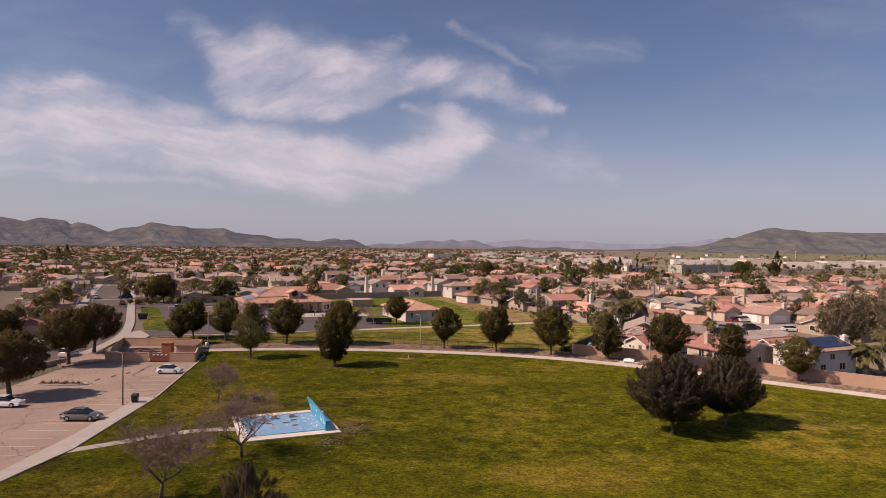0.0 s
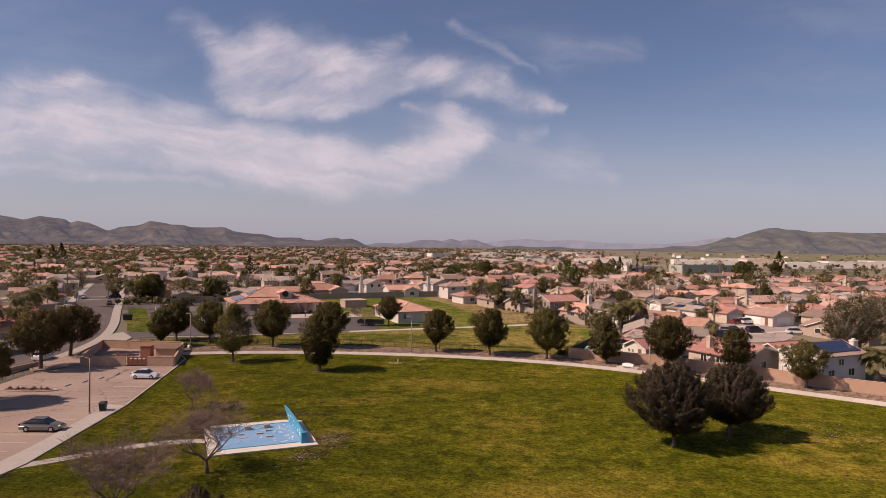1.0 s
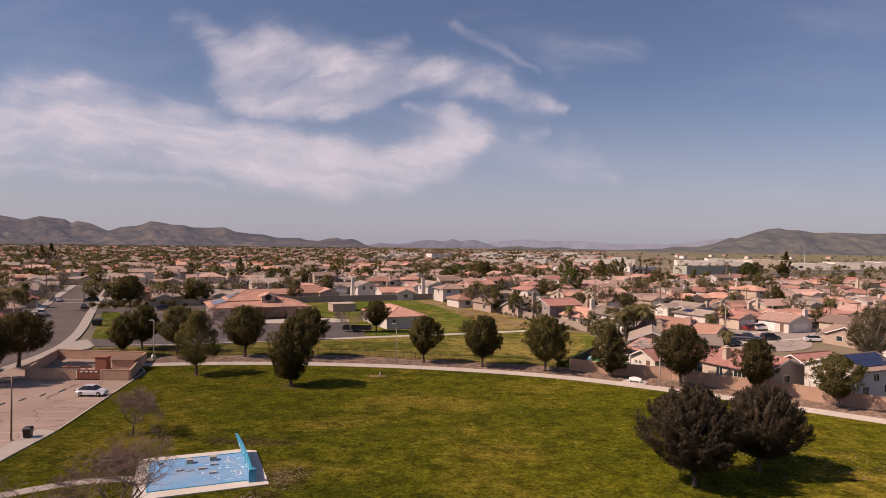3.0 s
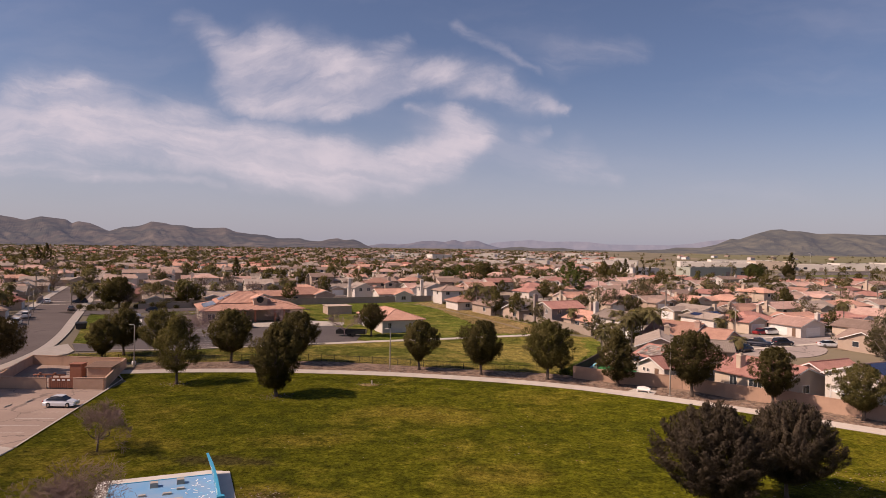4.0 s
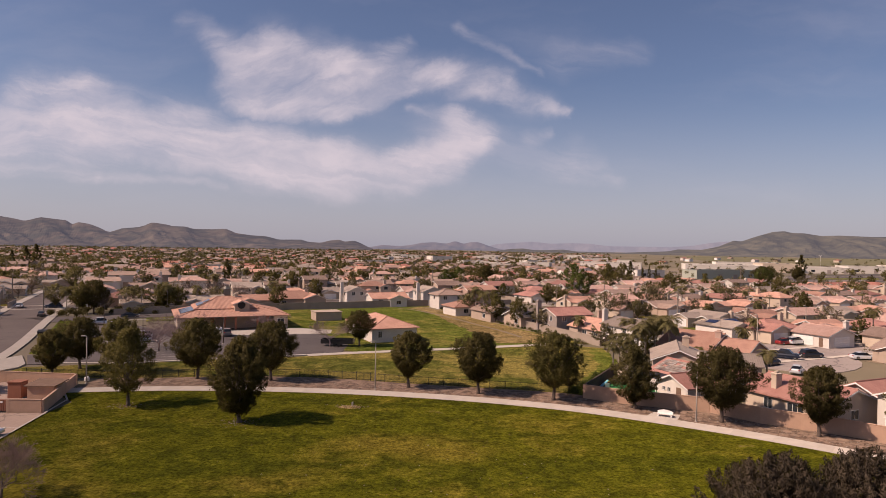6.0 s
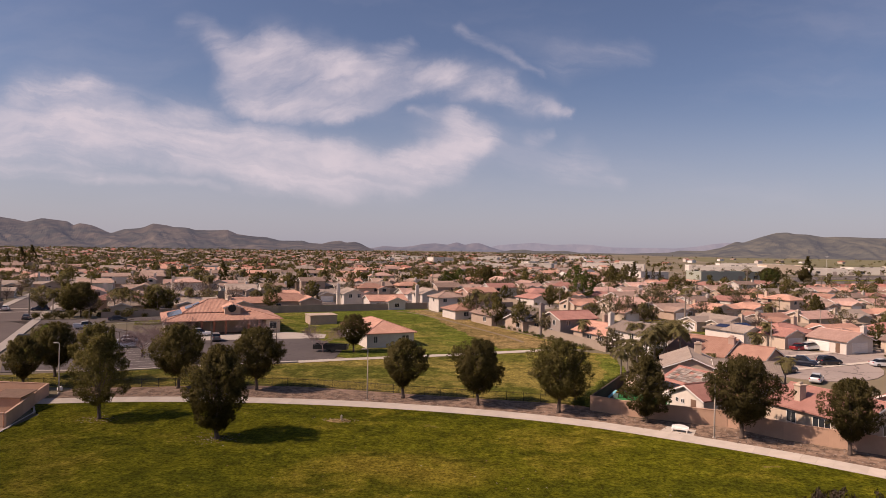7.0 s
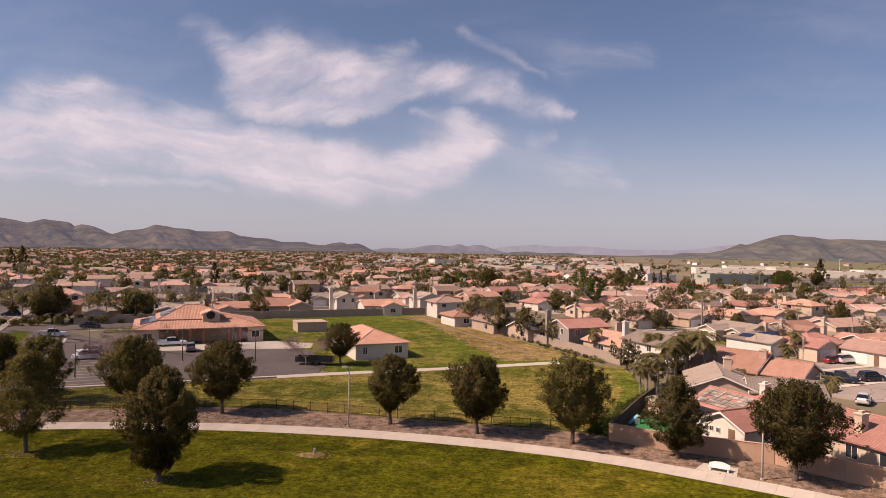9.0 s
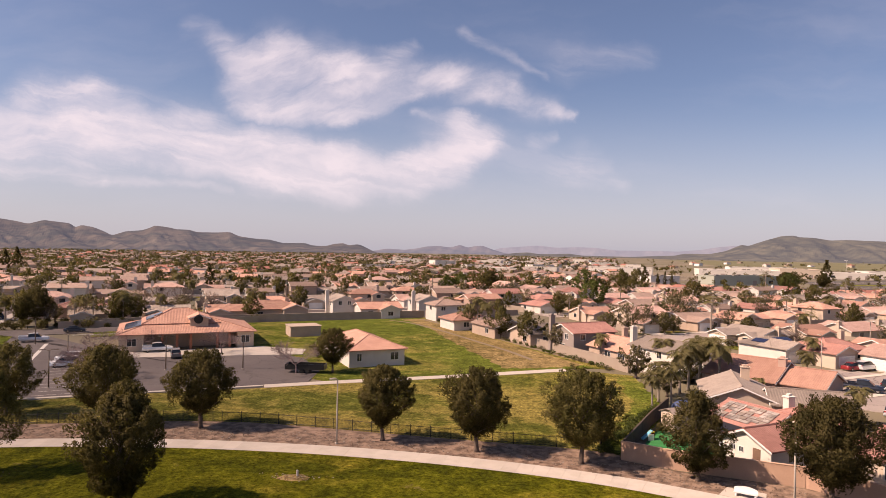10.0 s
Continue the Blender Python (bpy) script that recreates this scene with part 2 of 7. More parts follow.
def grass_material(name, green, dry, dark, size, dryness, worn=(), soil=()):
    """Mown turf: worn yellow patches, damp darker ones, mowing streaks and fine blades."""
    mt = bpy.data.materials.new(name)
    mt.use_nodes = True
    g = Nodes(mt.node_tree)
    p = g.put("ShaderNodeNewGeometry").outputs["Position"]
    x, y, _ = g.split(p)
    warp = g.m("MULTIPLY", g.noise(p, 0.06, 3.0), 14.0)
    streak = g.noise(g.xyz(g.m("MULTIPLY", g.m("ADD", x, warp), 0.035), g.m("MULTIPLY", g.m("ADD", y, warp), 0.11)), 1.0, 5.0, 0.60)
    patch = g.noise(p, size, 5.0, 0.62, 0.5)
    spots = g.noise(p, 0.35, 5.0, 0.65, 0.3)
    fine = g.noise(p, 2.8, 6.0, 0.78)
    tuft = g.noise(g.xyz(g.m("MULTIPLY", x, 0.9), g.m("MULTIPLY", y, 1.1)), 1.0, 4.0, 0.7)
    f = g.m("ADD", g.m("MULTIPLY", patch, 0.55), g.m("MULTIPLY", streak, 0.25))
    f = g.m("ADD", f, g.m("MULTIPLY", spots, 0.20))
    for wx, wy, rx, ry, k in worn:
        ex, ey = g.m("DIVIDE", g.m("SUBTRACT", x, wx), rx), g.m("DIVIDE", g.m("SUBTRACT", y, wy), ry)
        far = g.m("ADD", g.m("SQRT", g.m("ADD", g.m("MULTIPLY", ex, ex), g.m("MULTIPLY", ey, ey))), g.m("MULTIPLY", g.m("SUBTRACT", spots, 0.5), 2.4))
        f = g.m("ADD", f, g.m("MULTIPLY", g.ramp(far, 1.25, 0.2), k))
    dryf = g.ramp(f, 0.54 - dryness, 0.68 - dryness)
    darkf = g.ramp(g.m("ADD", g.m("MULTIPLY", streak, 0.55), g.m("MULTIPLY", spots, 0.45)), 0.52, 0.40)
    col = g.mix(g.m("MULTIPLY", dryf, 0.80), green, dry)
    col = g.mix(g.m("MULTIPLY", darkf, 0.7), col, dark)
    # sparse straw-coloured flecks and thin spots where the soil shows
    fleck = g.ramp(g.m("ADD", g.m("MULTIPLY", tuft, 0.6), g.m("MULTIPLY", spots, 0.4)), 0.57, 0.68)
    col = g.mix(g.m("MULTIPLY", fleck, 0.55), col, dry)
    for wx, wy, rx, ry in soil:
        ex, ey = g.m("DIVIDE", g.m("SUBTRACT", x, wx), rx), g.m("DIVIDE", g.m("SUBTRACT", y, wy), ry)
        far = g.m("ADD", g.m("SQRT", g.m("ADD", g.m("MULTIPLY", ex, ex), g.m("MULTIPLY", ey, ey))), g.m("MULTIPLY", g.m("SUBTRACT", spots, 0.5), 2.6))
        col = g.mix(g.m("MULTIPLY", g.ramp(far, 1.2, 0.3), 0.8), col, (0.070, 0.054, 0.020))
    col = g.v("SCALE", col, g.ramp(tuft, 0.30, 0.70, 0.72, 1.28))
    col = g.v("SCALE", col, g.ramp(spots, 0.32, 0.68, 0.80, 1.20))
    col = g.v("SCALE", col, g.ramp(fine, 0.30, 0.70, 0.36, 1.64))
    bare = g.ramp(g.m("ADD", g.m("MULTIPLY", spots, 0.6), g.m("MULTIPLY", g.noise(p, 0.11, 2.0), 0.4)), 0.645, 0.70)
    col = g.mix(g.m("MULTIPLY", bare, 0.6), col, (0.22, 0.155, 0.085))
    b = g.put("ShaderNodeBsdfPrincipled", Base_Color=col, Roughness=0.9)
    b.inputs["Diffuse Roughness"].default_value = 1.0
    b.inputs["Specular IOR Level"].default_value = 0.02
    n = g.put("ShaderNodeBump", Height=g.m("ADD", fine, g.noise(p, 22.0, 2.0)), Strength=0.8)
    n.inputs["Distance"].default_value = 0.16
    g.join(b.inputs["Normal"], n.outputs[0])
    g.t.links.new(b.outputs[0], g.put("ShaderNodeOutputMaterial").inputs[0])
    return mt


def lot_material(name, base, second):
    """Old asphalt: hairline cracks, sealed lines, oil stains and a bleached surface."""
    mt = bpy.data.materials.new(name)
    mt.use_nodes = True
    g = Nodes(mt.node_tree)
    p = g.put("ShaderNodeNewGeometry").outputs["Position"]
    f = g.m("ADD", g.m("MULTIPLY", g.noise(p, 0.10, 4.0), 0.6), g.m("MULTIPLY", g.noise(p, 2.5, 5.0, 0.7), 0.4))
    col = g.mix(g.ramp(f, 0.35, 0.65), base, second)
    wob = g.v("ADD", p, g.v("SCALE", g.xyz(g.noise(p, 0.5), g.noise(g.v("ADD", p, (9, 4, 0)), 0.5)), 2.5))
    cell = g.put("ShaderNodeTexVoronoi", Vector=wob, Scale=0.11)
    cell.feature = "DISTANCE_TO_EDGE"
    col = g.mix(g.m("MULTIPLY", g.ramp(cell.outputs["Distance"], 0.012, 0.004), 0.55), col, (0.06, 0.052, 0.048))
    stain = g.ramp(g.noise(p, 0.32, 3.0, 0.5), 0.62, 0.74)
    col = g.mix(g.m("MULTIPLY", stain, 0.45), col, tuple(c * 0.5 for c in second))
    b = g.put("ShaderNodeBsdfPrincipled", Base_Color=col, Roughness=0.9)
    b.inputs["Specular IOR Level"].default_value = 0.2
    g.t.links.new(b.outputs[0], g.put("ShaderNodeOutputMaterial").inputs[0])
    return mt


def hill_material(name, base, second, haze_glow, strength):
    """Backdrop hills kilometres away: scrub and rock, with bluish haze put in as emission."""
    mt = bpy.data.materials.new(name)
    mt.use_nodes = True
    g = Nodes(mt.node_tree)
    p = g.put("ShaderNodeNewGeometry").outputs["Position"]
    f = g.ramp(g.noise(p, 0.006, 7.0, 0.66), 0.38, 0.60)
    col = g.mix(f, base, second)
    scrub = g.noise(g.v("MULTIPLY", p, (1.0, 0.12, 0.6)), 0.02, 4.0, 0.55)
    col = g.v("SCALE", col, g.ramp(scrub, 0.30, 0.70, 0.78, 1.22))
    b = g.put("ShaderNodeBsdfPrincipled", Base_Color=col, Roughness=0.95, Emission_Color=haze_glow, Emission_Strength=strength)
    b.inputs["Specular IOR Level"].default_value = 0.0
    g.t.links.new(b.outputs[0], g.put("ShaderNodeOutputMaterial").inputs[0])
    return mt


def glass_material(name, tint=(0.03, 0.035, 0.04)):
    """Window glass seen from outside by day: dark room behind a clear reflection."""
    mt = bpy.data.materials.new(name)
    mt.use_nodes = True
    g = Nodes(mt.node_tree)
    b = g.put("ShaderNodeBsdfPrincipled", Base_Color=tint, Roughness=0.06)
    b.inputs["Specular IOR Level"].default_value = 0.6
    g.t.links.new(b.outputs[0], g.put("ShaderNodeOutputMaterial").inputs[0])
    return mt


MAT = dict(
    lawn=grass_material("park_turf", (0.091, 0.091, 0.0060), (0.185, 0.141, 0.019), (0.054, 0.060, 0.0048), 0.040, 0.045, ((-14, 109, 9, 5, .06), (-6, 106, 8, 5, .08), (-1, 87, 7, 4, .10), (4, 62, 9, 5, .14), (29, 75, 9, 4, .08), (-23, 93, 7, 4, .07), (-41, 54, 7, 6, .16), (42, 85, 3, 2, .22)), ((-21.6, 75.5, 2.6, 5.0), (-29.0, 85.5, 6.0, 2.0), (-33.0, 52.5, 3.0, 2.2), (-50.0, 58.0, 3.0, 5.0), (-43.0, 86.0, 1.6, 1.2))),
    field=grass_material("field_turf", (0.130, 0.126, 0.023), (0.26, 0.20, 0.055), (0.085, 0.097, 0.018), 0.03, 0.13),
    meadow=grass_material("green_turf", (0.118, 0.138, 0.021), (0.26, 0.205, 0.055), (0.085, 0.108, 0.017), 0.03, 0.07),
    hay=grass_material("dry_turf", (0.22, 0.155, 0.06), (0.29, 0.205, 0.09), (0.16, 0.125, 0.045), 0.04, 0.15),
    farfield=material("olive_field", (0.150, 0.128, 0.066), (0.098, 0.098, 0.045), 0.006, 0.95, bump=0.0, grain=0.05, coords="World", amount=0.8),
    plain=material("dry_ground", (0.19, 0.15, 0.10), (0.10, 0.092, 0.05), 0.01, 0.95, bump=0.0, grain=0.12, coords="World", amount=0.8),
    earth=material("bare_earth", (0.23, 0.17, 0.11), (0.16, 0.12, 0.08), 0.25, 0.95, grain=6.0, coords="World"),
    mulch=material("bark_mulch", (0.265, 0.178, 0.125), (0.090, 0.058, 0.040), 1.1, 0.95, bump=0.9, grain=6.0, coords="World", amount=0.9),
    concrete=material("concrete", (0.465, 0.405, 0.340), (0.375, 0.325, 0.270), 0.8, 0.85, grain=14.0, coords="World", vary=0.06),
    slabwhite=material("pale_slab", (0.66, 0.60, 0.52), (0.54, 0.49, 0.42), 0.5, 0.85, grain=9.0, coords="World"),
    rust=material("red_gravel", (0.20, 0.10, 0.065), (0.11, 0.055, 0.04), 1.2, 0.95, bump=0.5, grain=6.0),
    asphalt=lot_material("dark_asphalt", (0.105, 0.089, 0.084), (0.082, 0.069, 0.066)),
    lot=lot_material("old_asphalt", (0.315, 0.235, 0.190), (0.252, 0.186, 0.150)),
    palelot=lot_material("bleached_asphalt", (0.37, 0.305, 0.265), (0.30, 0.245, 0.215)),
    street=lot_material("street_asphalt", (0.118, 0.095, 0.086), (0.092, 0.073, 0.066)),
    paint=material("road_paint", (0.46, 0.43, 0.39), (0.30, 0.28, 0.26), 1.5, 0.8, grain=12.0, coords="World"),
    block=material("tan_block", (0.54, 0.355, 0.25), (0.44, 0.28, 0.195), 0.6, 0.9, grain=8.0, vary=0.05),
    blockgrey=material("grey_tan_block", (0.40, 0.32, 0.25), (0.33, 0.26, 0.20), 0.5, 0.9, grain=8.0),
    iron=material("black_iron", (0.025, 0.023, 0.022), None, 2.0, 0.5, 0.3, 0.0),
    steel=material("galvanised_steel", (0.29, 0.255, 0.215), (0.22, 0.195, 0.165), 3.0, 0.5, 0.3, 0.0),
    bronze=material("brown_steel", (0.15, 0.11, 0.08), None, 3.0, 0.5, 0.3, 0.0),
    white=material("white_paint", (0.76, 0.73, 0.68), (0.68, 0.65, 0.60), 1.0, 0.7, grain=10.0, vary=0.03),
    stucco=material("white_stucco", (0.70, 0.64, 0.57), (0.62, 0.56, 0.49), 0.7, 0.9, grain=16.0, vary=0.05),
    cream=material("cream_stucco", (0.60, 0.49, 0.38), (0.53, 0.43, 0.33), 0.7, 0.9, grain=16.0, vary=0.06),
    tan=material("tan_stucco", (0.50, 0.385, 0.295), (0.43, 0.325, 0.25), 0.7, 0.9, grain=16.0, vary=0.06),
    greige=material("grey_brown_stucco", (0.36, 0.30, 0.26), (0.31, 0.25, 0.22), 0.7, 0.9, grain=16.0, vary=0.06),
    rose=material("rose_stucco", (0.50, 0.35, 0.28), (0.43, 0.30, 0.24), 0.7, 0.9, grain=16.0, vary=0.06),
    brick=material("red_brick_paint", (0.36, 0.15, 0.09), (0.28, 0.12, 0.075), 0.8, 0.9, grain=9.0),
    twigpink=material("budding_twig_bark", (0.30, 0.215, 0.205), (0.21, 0.15, 0.142), 3.0, 0.95, bump=0.0, grain=20.0),
    bark=material("bark", (0.15, 0.11, 0.085), (0.08, 0.06, 0.05), 3.0, 0.95, bump=0.4, grain=25.0),
    palebark=material("pale_bark", (0.30, 0.25, 0.20), (0.20, 0.16, 0.13), 2.0, 0.95, bump=0.4, grain=20.0),
    twig=material("bare_twig", (0.29, 0.195, 0.158), (0.20, 0.132, 0.105), 3.0, 0.95, bump=0.0, grain=20.0),
    black=material("black_plastic", (0.02, 0.02, 0.02), None, 2.0, 0.45, bump=0.0),
    rubber=material("rubber", (0.022, 0.022, 0.022), None, 4.0, 0.85, bump=0.0),
    chrome=material("bright_metal", (0.55, 0.55, 0.55), None, 4.0, 0.25, 0.9, 0.0),
    blue=material("blue_sport_paint", (0.125, 0.30, 0.50), (0.25, 0.33, 0.43), 0.28, 0.6, grain=8.0, amount=0.75, coords="World"),
    bluewall=material("blue_wall_paint", (0.045, 0.30, 0.46), (0.03, 0.24, 0.40), 1.2, 0.55, grain=8.0),
    aqua=material("aqua_panel_paint", (0.16, 0.44, 0.56), (0.10, 0.34, 0.48), 2.6, 0.5, grain=8.0),
    solar=material("solar_cells", (0.02, 0.025, 0.06), (0.03, 0.035, 0.075), 1.0, 0.12, 0.0, 0.0, spec=0.7),
    greenfloor=material("artificial_turf", (0.03, 0.18, 0.05), (0.02, 0.14, 0.04), 1.0, 0.9, grain=18.0),
    shadewood=material("shade_darkened_fence_wood", (0.085, 0.06, 0.045), (0.055, 0.04, 0.03), 1.2, 0.9, grain=12.0),
    wood=material("weathered_wood", (0.24, 0.15, 0.10), (0.17, 0.10, 0.07), 1.6, 0.9, grain=12.0, vary=0.08),
    yellowplastic=material("yellow_plastic", (0.62, 0.42, 0.04), None, 3.0, 0.4, bump=0.0),
    tarp=material("blue_tarpaulin", (0.05, 0.075, 0.16), (0.09, 0.11, 0.19), 2.0, 0.6, grain=9.0),
    glass=glass_material("window_glass"),
    carglass=glass_material("car_glass", (0.015, 0.017, 0.02)),
    lens=material("lamp_lens", (0.7, 0.7, 0.66), None, 3.0, 0.3, bump=0.0),
    tail=material("red_lens", (0.35, 0.02, 0.02), None, 3.0, 0.3, bump=0.0),
    commercial=material("pale_wall_panels", (0.74, 0.68, 0.60), (0.64, 0.58, 0.51), 0.05, 0.85, grain=2.0, vary=0.12),
    greywall=material("grey_green_panels", (0.44, 0.45, 0.37), (0.38, 0.39, 0.32), 0.05, 0.85, grain=2.0),
    flat=material("flat_roof", (0.26, 0.23, 0.20), (0.20, 0.18, 0.155), 0.08, 0.9, grain=2.0),
    tileorange=tile_material("orange_clay_tile", (0.50, 0.285, 0.205), (0.385, 0.205, 0.148)),
    tilered=tile_material("red_clay_tile", (0.40, 0.205, 0.162), (0.30, 0.145, 0.115)),
    tiledeep=tile_material("deep_red_clay_tile", (0.33, 0.145, 0.105), (0.25, 0.10, 0.075)),
    tilerose=tile_material("rose_clay_tile", (0.50, 0.325, 0.262), (0.385, 0.235, 0.185)),
    tilebrown=tile_material("brown_concrete_tile", (0.34, 0.24, 0.188), (0.26, 0.18, 0.14)),
    tilegrey=tile_material("grey_brown_shingle", (0.33, 0.265, 0.215), (0.25, 0.20, 0.165), 0.3, 0.35),
    tileworn=tile_material("worn_grey_tile", (0.42, 0.36, 0.31), (0.16, 0.13, 0.115), 0.4, 0.9),
    leafdark=leaf_material("dark_leaf", (0.070, 0.060, 0.021), (0.098, 0.079, 0.029)),
    leafgreen=leaf_material("green_leaf", (0.092, 0.083, 0.026), (0.130, 0.106, 0.038)),
    leafbright=leaf_material("fresh_leaf", (0.062, 0.080, 0.020), (0.09, 0.098, 0.028)),
    leafstreet=leaf_material("brown_olive_leaf", (0.076, 0.056, 0.024), (0.108, 0.078, 0.036)),
    leafbrown=leaf_material("purple_brown_leaf", (0.063, 0.048, 0.035), (0.088, 0.067, 0.046)),
    leafgrey=leaf_material("grey_green_leaf", (0.128, 0.108, 0.060), (0.172, 0.140, 0.084)),
    leafolive=leaf_material("olive_leaf", (0.122, 0.106, 0.05), (0.17, 0.142, 0.068)),
    leafpink=leaf_material("budding_twig", (0.20, 0.14, 0.13), (0.26, 0.18, 0.16)),
    frond=leaf_material("palm_frond", (0.125, 0.112, 0.044), (0.18, 0.15, 0.068)),
    # the emission of the four hill materials is haze, stronger with distance
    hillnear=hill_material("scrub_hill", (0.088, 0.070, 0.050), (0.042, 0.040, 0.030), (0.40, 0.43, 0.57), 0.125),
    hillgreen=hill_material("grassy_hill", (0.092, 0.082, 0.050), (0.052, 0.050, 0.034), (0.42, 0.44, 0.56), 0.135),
    hillmid=hill_material("hazy_mid_hill", (0.085, 0.070, 0.056), (0.05, 0.047, 0.038), (0.42, 0.46, 0.61), 0.25),
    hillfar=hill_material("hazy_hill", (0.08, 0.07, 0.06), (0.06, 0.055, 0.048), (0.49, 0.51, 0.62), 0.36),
)
for i, c in enumerate(((0.62, 0.62, 0.63), (0.035, 0.036, 0.04), (0.13, 0.12, 0.11), (0.74, 0.74, 0.73), (0.30, 0.03, 0.03), (0.018, 0.022, 0.035), (0.22, 0.21, 0.20))):
    MAT["car%d" % i] = material("car_paint_%s" % ("silver", "black", "bronze_grey", "white", "red", "navy", "grey")[i], c, tuple(k * 0.93 for k in c), 2.0, 0.25, 0.25, 0.0, spec=0.6)

# ---- geometry helpers ----
SLOPE = math.tan(radians(0.5))
U, V = Vector((0.852, 0.524, 0)), Vector((-0.524, 0.852, 0))   # the two directions of the street grid
GRID = math.degrees(math.atan2(0.524, 0.852))


def gz(y):
    """Height of the ground: the park rises gently away from the camera and levels out at the houses."""
    return SLOPE * (min(max(y, -300.0), 230.0) - 100.0)


def uv(u, v):
    return (U.x * u + V.x * v, U.y * u + V.y * v)


class Mesh:
    """Collects faces; UVs are metres along and up each face."""

    def __init__(self):
        self.v, self.f, self.way = [], [], {}

    def face(self, *pts):
        n = len(self.v)
        self.v.extend(pts)
        self.f.append(tuple(range(n, n + len(pts))))

    def leaf(self, p, q, r, s, way, three=False):
        """A small leaf spray, whose faces shade as part of the clump that it grows from."""
        if (r - p).cross(s - q).dot(way) < 0:
            q, s = s, q
        n = len(self.v)
        ring = (p, q, r, s) if not three else (p, q, r * 0.6 + s * 0.4)
        self.v.extend(tuple(a) for a in ring)
        self.f.append(tuple(range(n, n + len(ring))))
        w = tuple(way)
        for i in range(n, n + len(ring)):
            self.way[i] = w

    def box(self, x0, y0, z0, x1, y1, z1, m=None):
        c = [(x, y, z) for z in (z0, z1) for y in (y0, y1) for x in (x0, x1)]
        if m:
            c = [tuple(m @ Vector(p)) for p in c]
        n = len(self.v)
        self.v.extend(c)
        for q in ((0, 2, 3, 1), (4, 5, 7, 6), (0, 1, 5, 4), (1, 3, 7, 5), (3, 2, 6, 7), (2, 0, 4, 6)):
            self.f.append(tuple(n + i for i in q))
        return self

    def hull(self, bottom, top):
        """A solid between two rings of equal length, both counter-clockwise from above."""
        n, k = len(self.v), len(bottom)
        self.v.extend(bottom), self.v.extend(top)
        self.f.append(tuple(n + i for i in reversed(range(k))))
        self.f.append(tuple(n + k + i for i in range(k)))
        for i in range(k):
            j = (i + 1) % k
            self.f.append((n + i, n + j, n + k + j, n + k + i))
        return self

    def tube(self, pts, radii, seg=6, caps=True):
        """A tapering tube along points."""
        n0 = len(self.v)
        last = None
        for i, p in enumerate(pts):
            p = Vector(p)
            a, b = Vector(pts[max(i - 1, 0)]), Vector(pts[min(i + 1, len(pts) - 1)])
            d = (b - a).normalized()
            side = d.cross(Vector((0, 0, 1)) if abs(d.z) < 0.9 else Vector((1, 0, 0))).normalized()
            if last is not None:
                side = (last - d * last.dot(d)).normalized() if (last - d * last.dot(d)).length > 1e-4 else side
            last = side
            up = d.cross(side)
            for k in range(seg):
                t = 2 * math.pi * k / seg
                self.v.append(tuple(p + (side * math.cos(t) + up * math.sin(t)) * radii[i]))
        for i in range(len(pts) - 1):
            for k in range(seg):
                a, b = n0 + i * seg + k, n0 + i * seg + (k + 1) % seg
                self.f.append((a, a + seg, b + seg, b))
        if caps:
            self.f.append(tuple(n0 + k for k in range(seg)))
            e = n0 + (len(pts) - 1) * seg
            self.f.append(tuple(e + k for k in reversed(range(seg))))
        return self

    def lathe(self, cx, cy, rings, seg=12):
        """A turned body: rings of (radius, height)."""
        return self.hull_rings([[(cx + r * math.cos(2 * math.pi * k / seg), cy + r * math.sin(2 * math.pi * k / seg), z) for k in range(seg)] for r, z in rings])

    def hull_rings(self, rings):
        n, k = len(self.v), len(rings[0])
        for r in rings:
            self.v.extend(r)
        for i in range(len(rings) - 1):
            for a in range(k):
                b = (a + 1) % k
                self.f.append((n + i * k + a, n + i * k + b, n + (i + 1) * k + b, n + (i + 1) * k + a))
        self.f.append(tuple(n + i for i in reversed(range(k))))
        e = n + (len(rings) - 1) * k
        self.f.append(tuple(e + i for i in range(k)))
        return self

    def data(self, name, mat, smooth=False):
        me = bpy.data.meshes.new(name)
        me.from_pydata([tuple(p) for p in self.v], [], self.f)
        me.materials.append(mat)
        nl = len(me.loops)
        co = np.empty(len(me.vertices) * 3, dtype=np.float32)
        me.vertices.foreach_get("co", co)
        co = co.reshape(-1, 3)
        nor = np.empty(len(me.polygons) * 3, dtype=np.float32)
        me.polygons.foreach_get("normal", nor)
        nor = nor.reshape(-1, 3)
        total = np.empty(len(me.polygons), dtype=np.int32)
        me.polygons.foreach_get("loop_total", total)
        vi = np.empty(nl, dtype=np.int32)
        me.loops.foreach_get("vertex_index", vi)
        ln = np.repeat(nor, total, axis=0)
        h = np.stack((-ln[:, 1], ln[:, 0], np.zeros(nl, dtype=np.float32)), 1)
        size = np.linalg.norm(h, axis=1, keepdims=True)
        h = np.where(size > 1e-3, h / np.maximum(size, 1e-6), np.array([[1.0, 0, 0]]))
        up = np.cross(ln, h)
        pts = co[vi]
        st = np.stack(((pts * h).sum(1), (pts * up).sum(1)), 1).astype(np.float32)
        me.uv_layers.new(name="UVMap").data.foreach_set("uv", st.ravel())
        if smooth:
            me.polygons.foreach_set("use_smooth", [True] * len(me.polygons))
        if self.way:
            me.polygons.foreach_set("use_smooth", [True] * len(me.polygons))
            me.normals_split_custom_set_from_vertices([self.way.get(i, (0, 0, 0)) for i in range(len(self.v))])
        me.update()
        return me


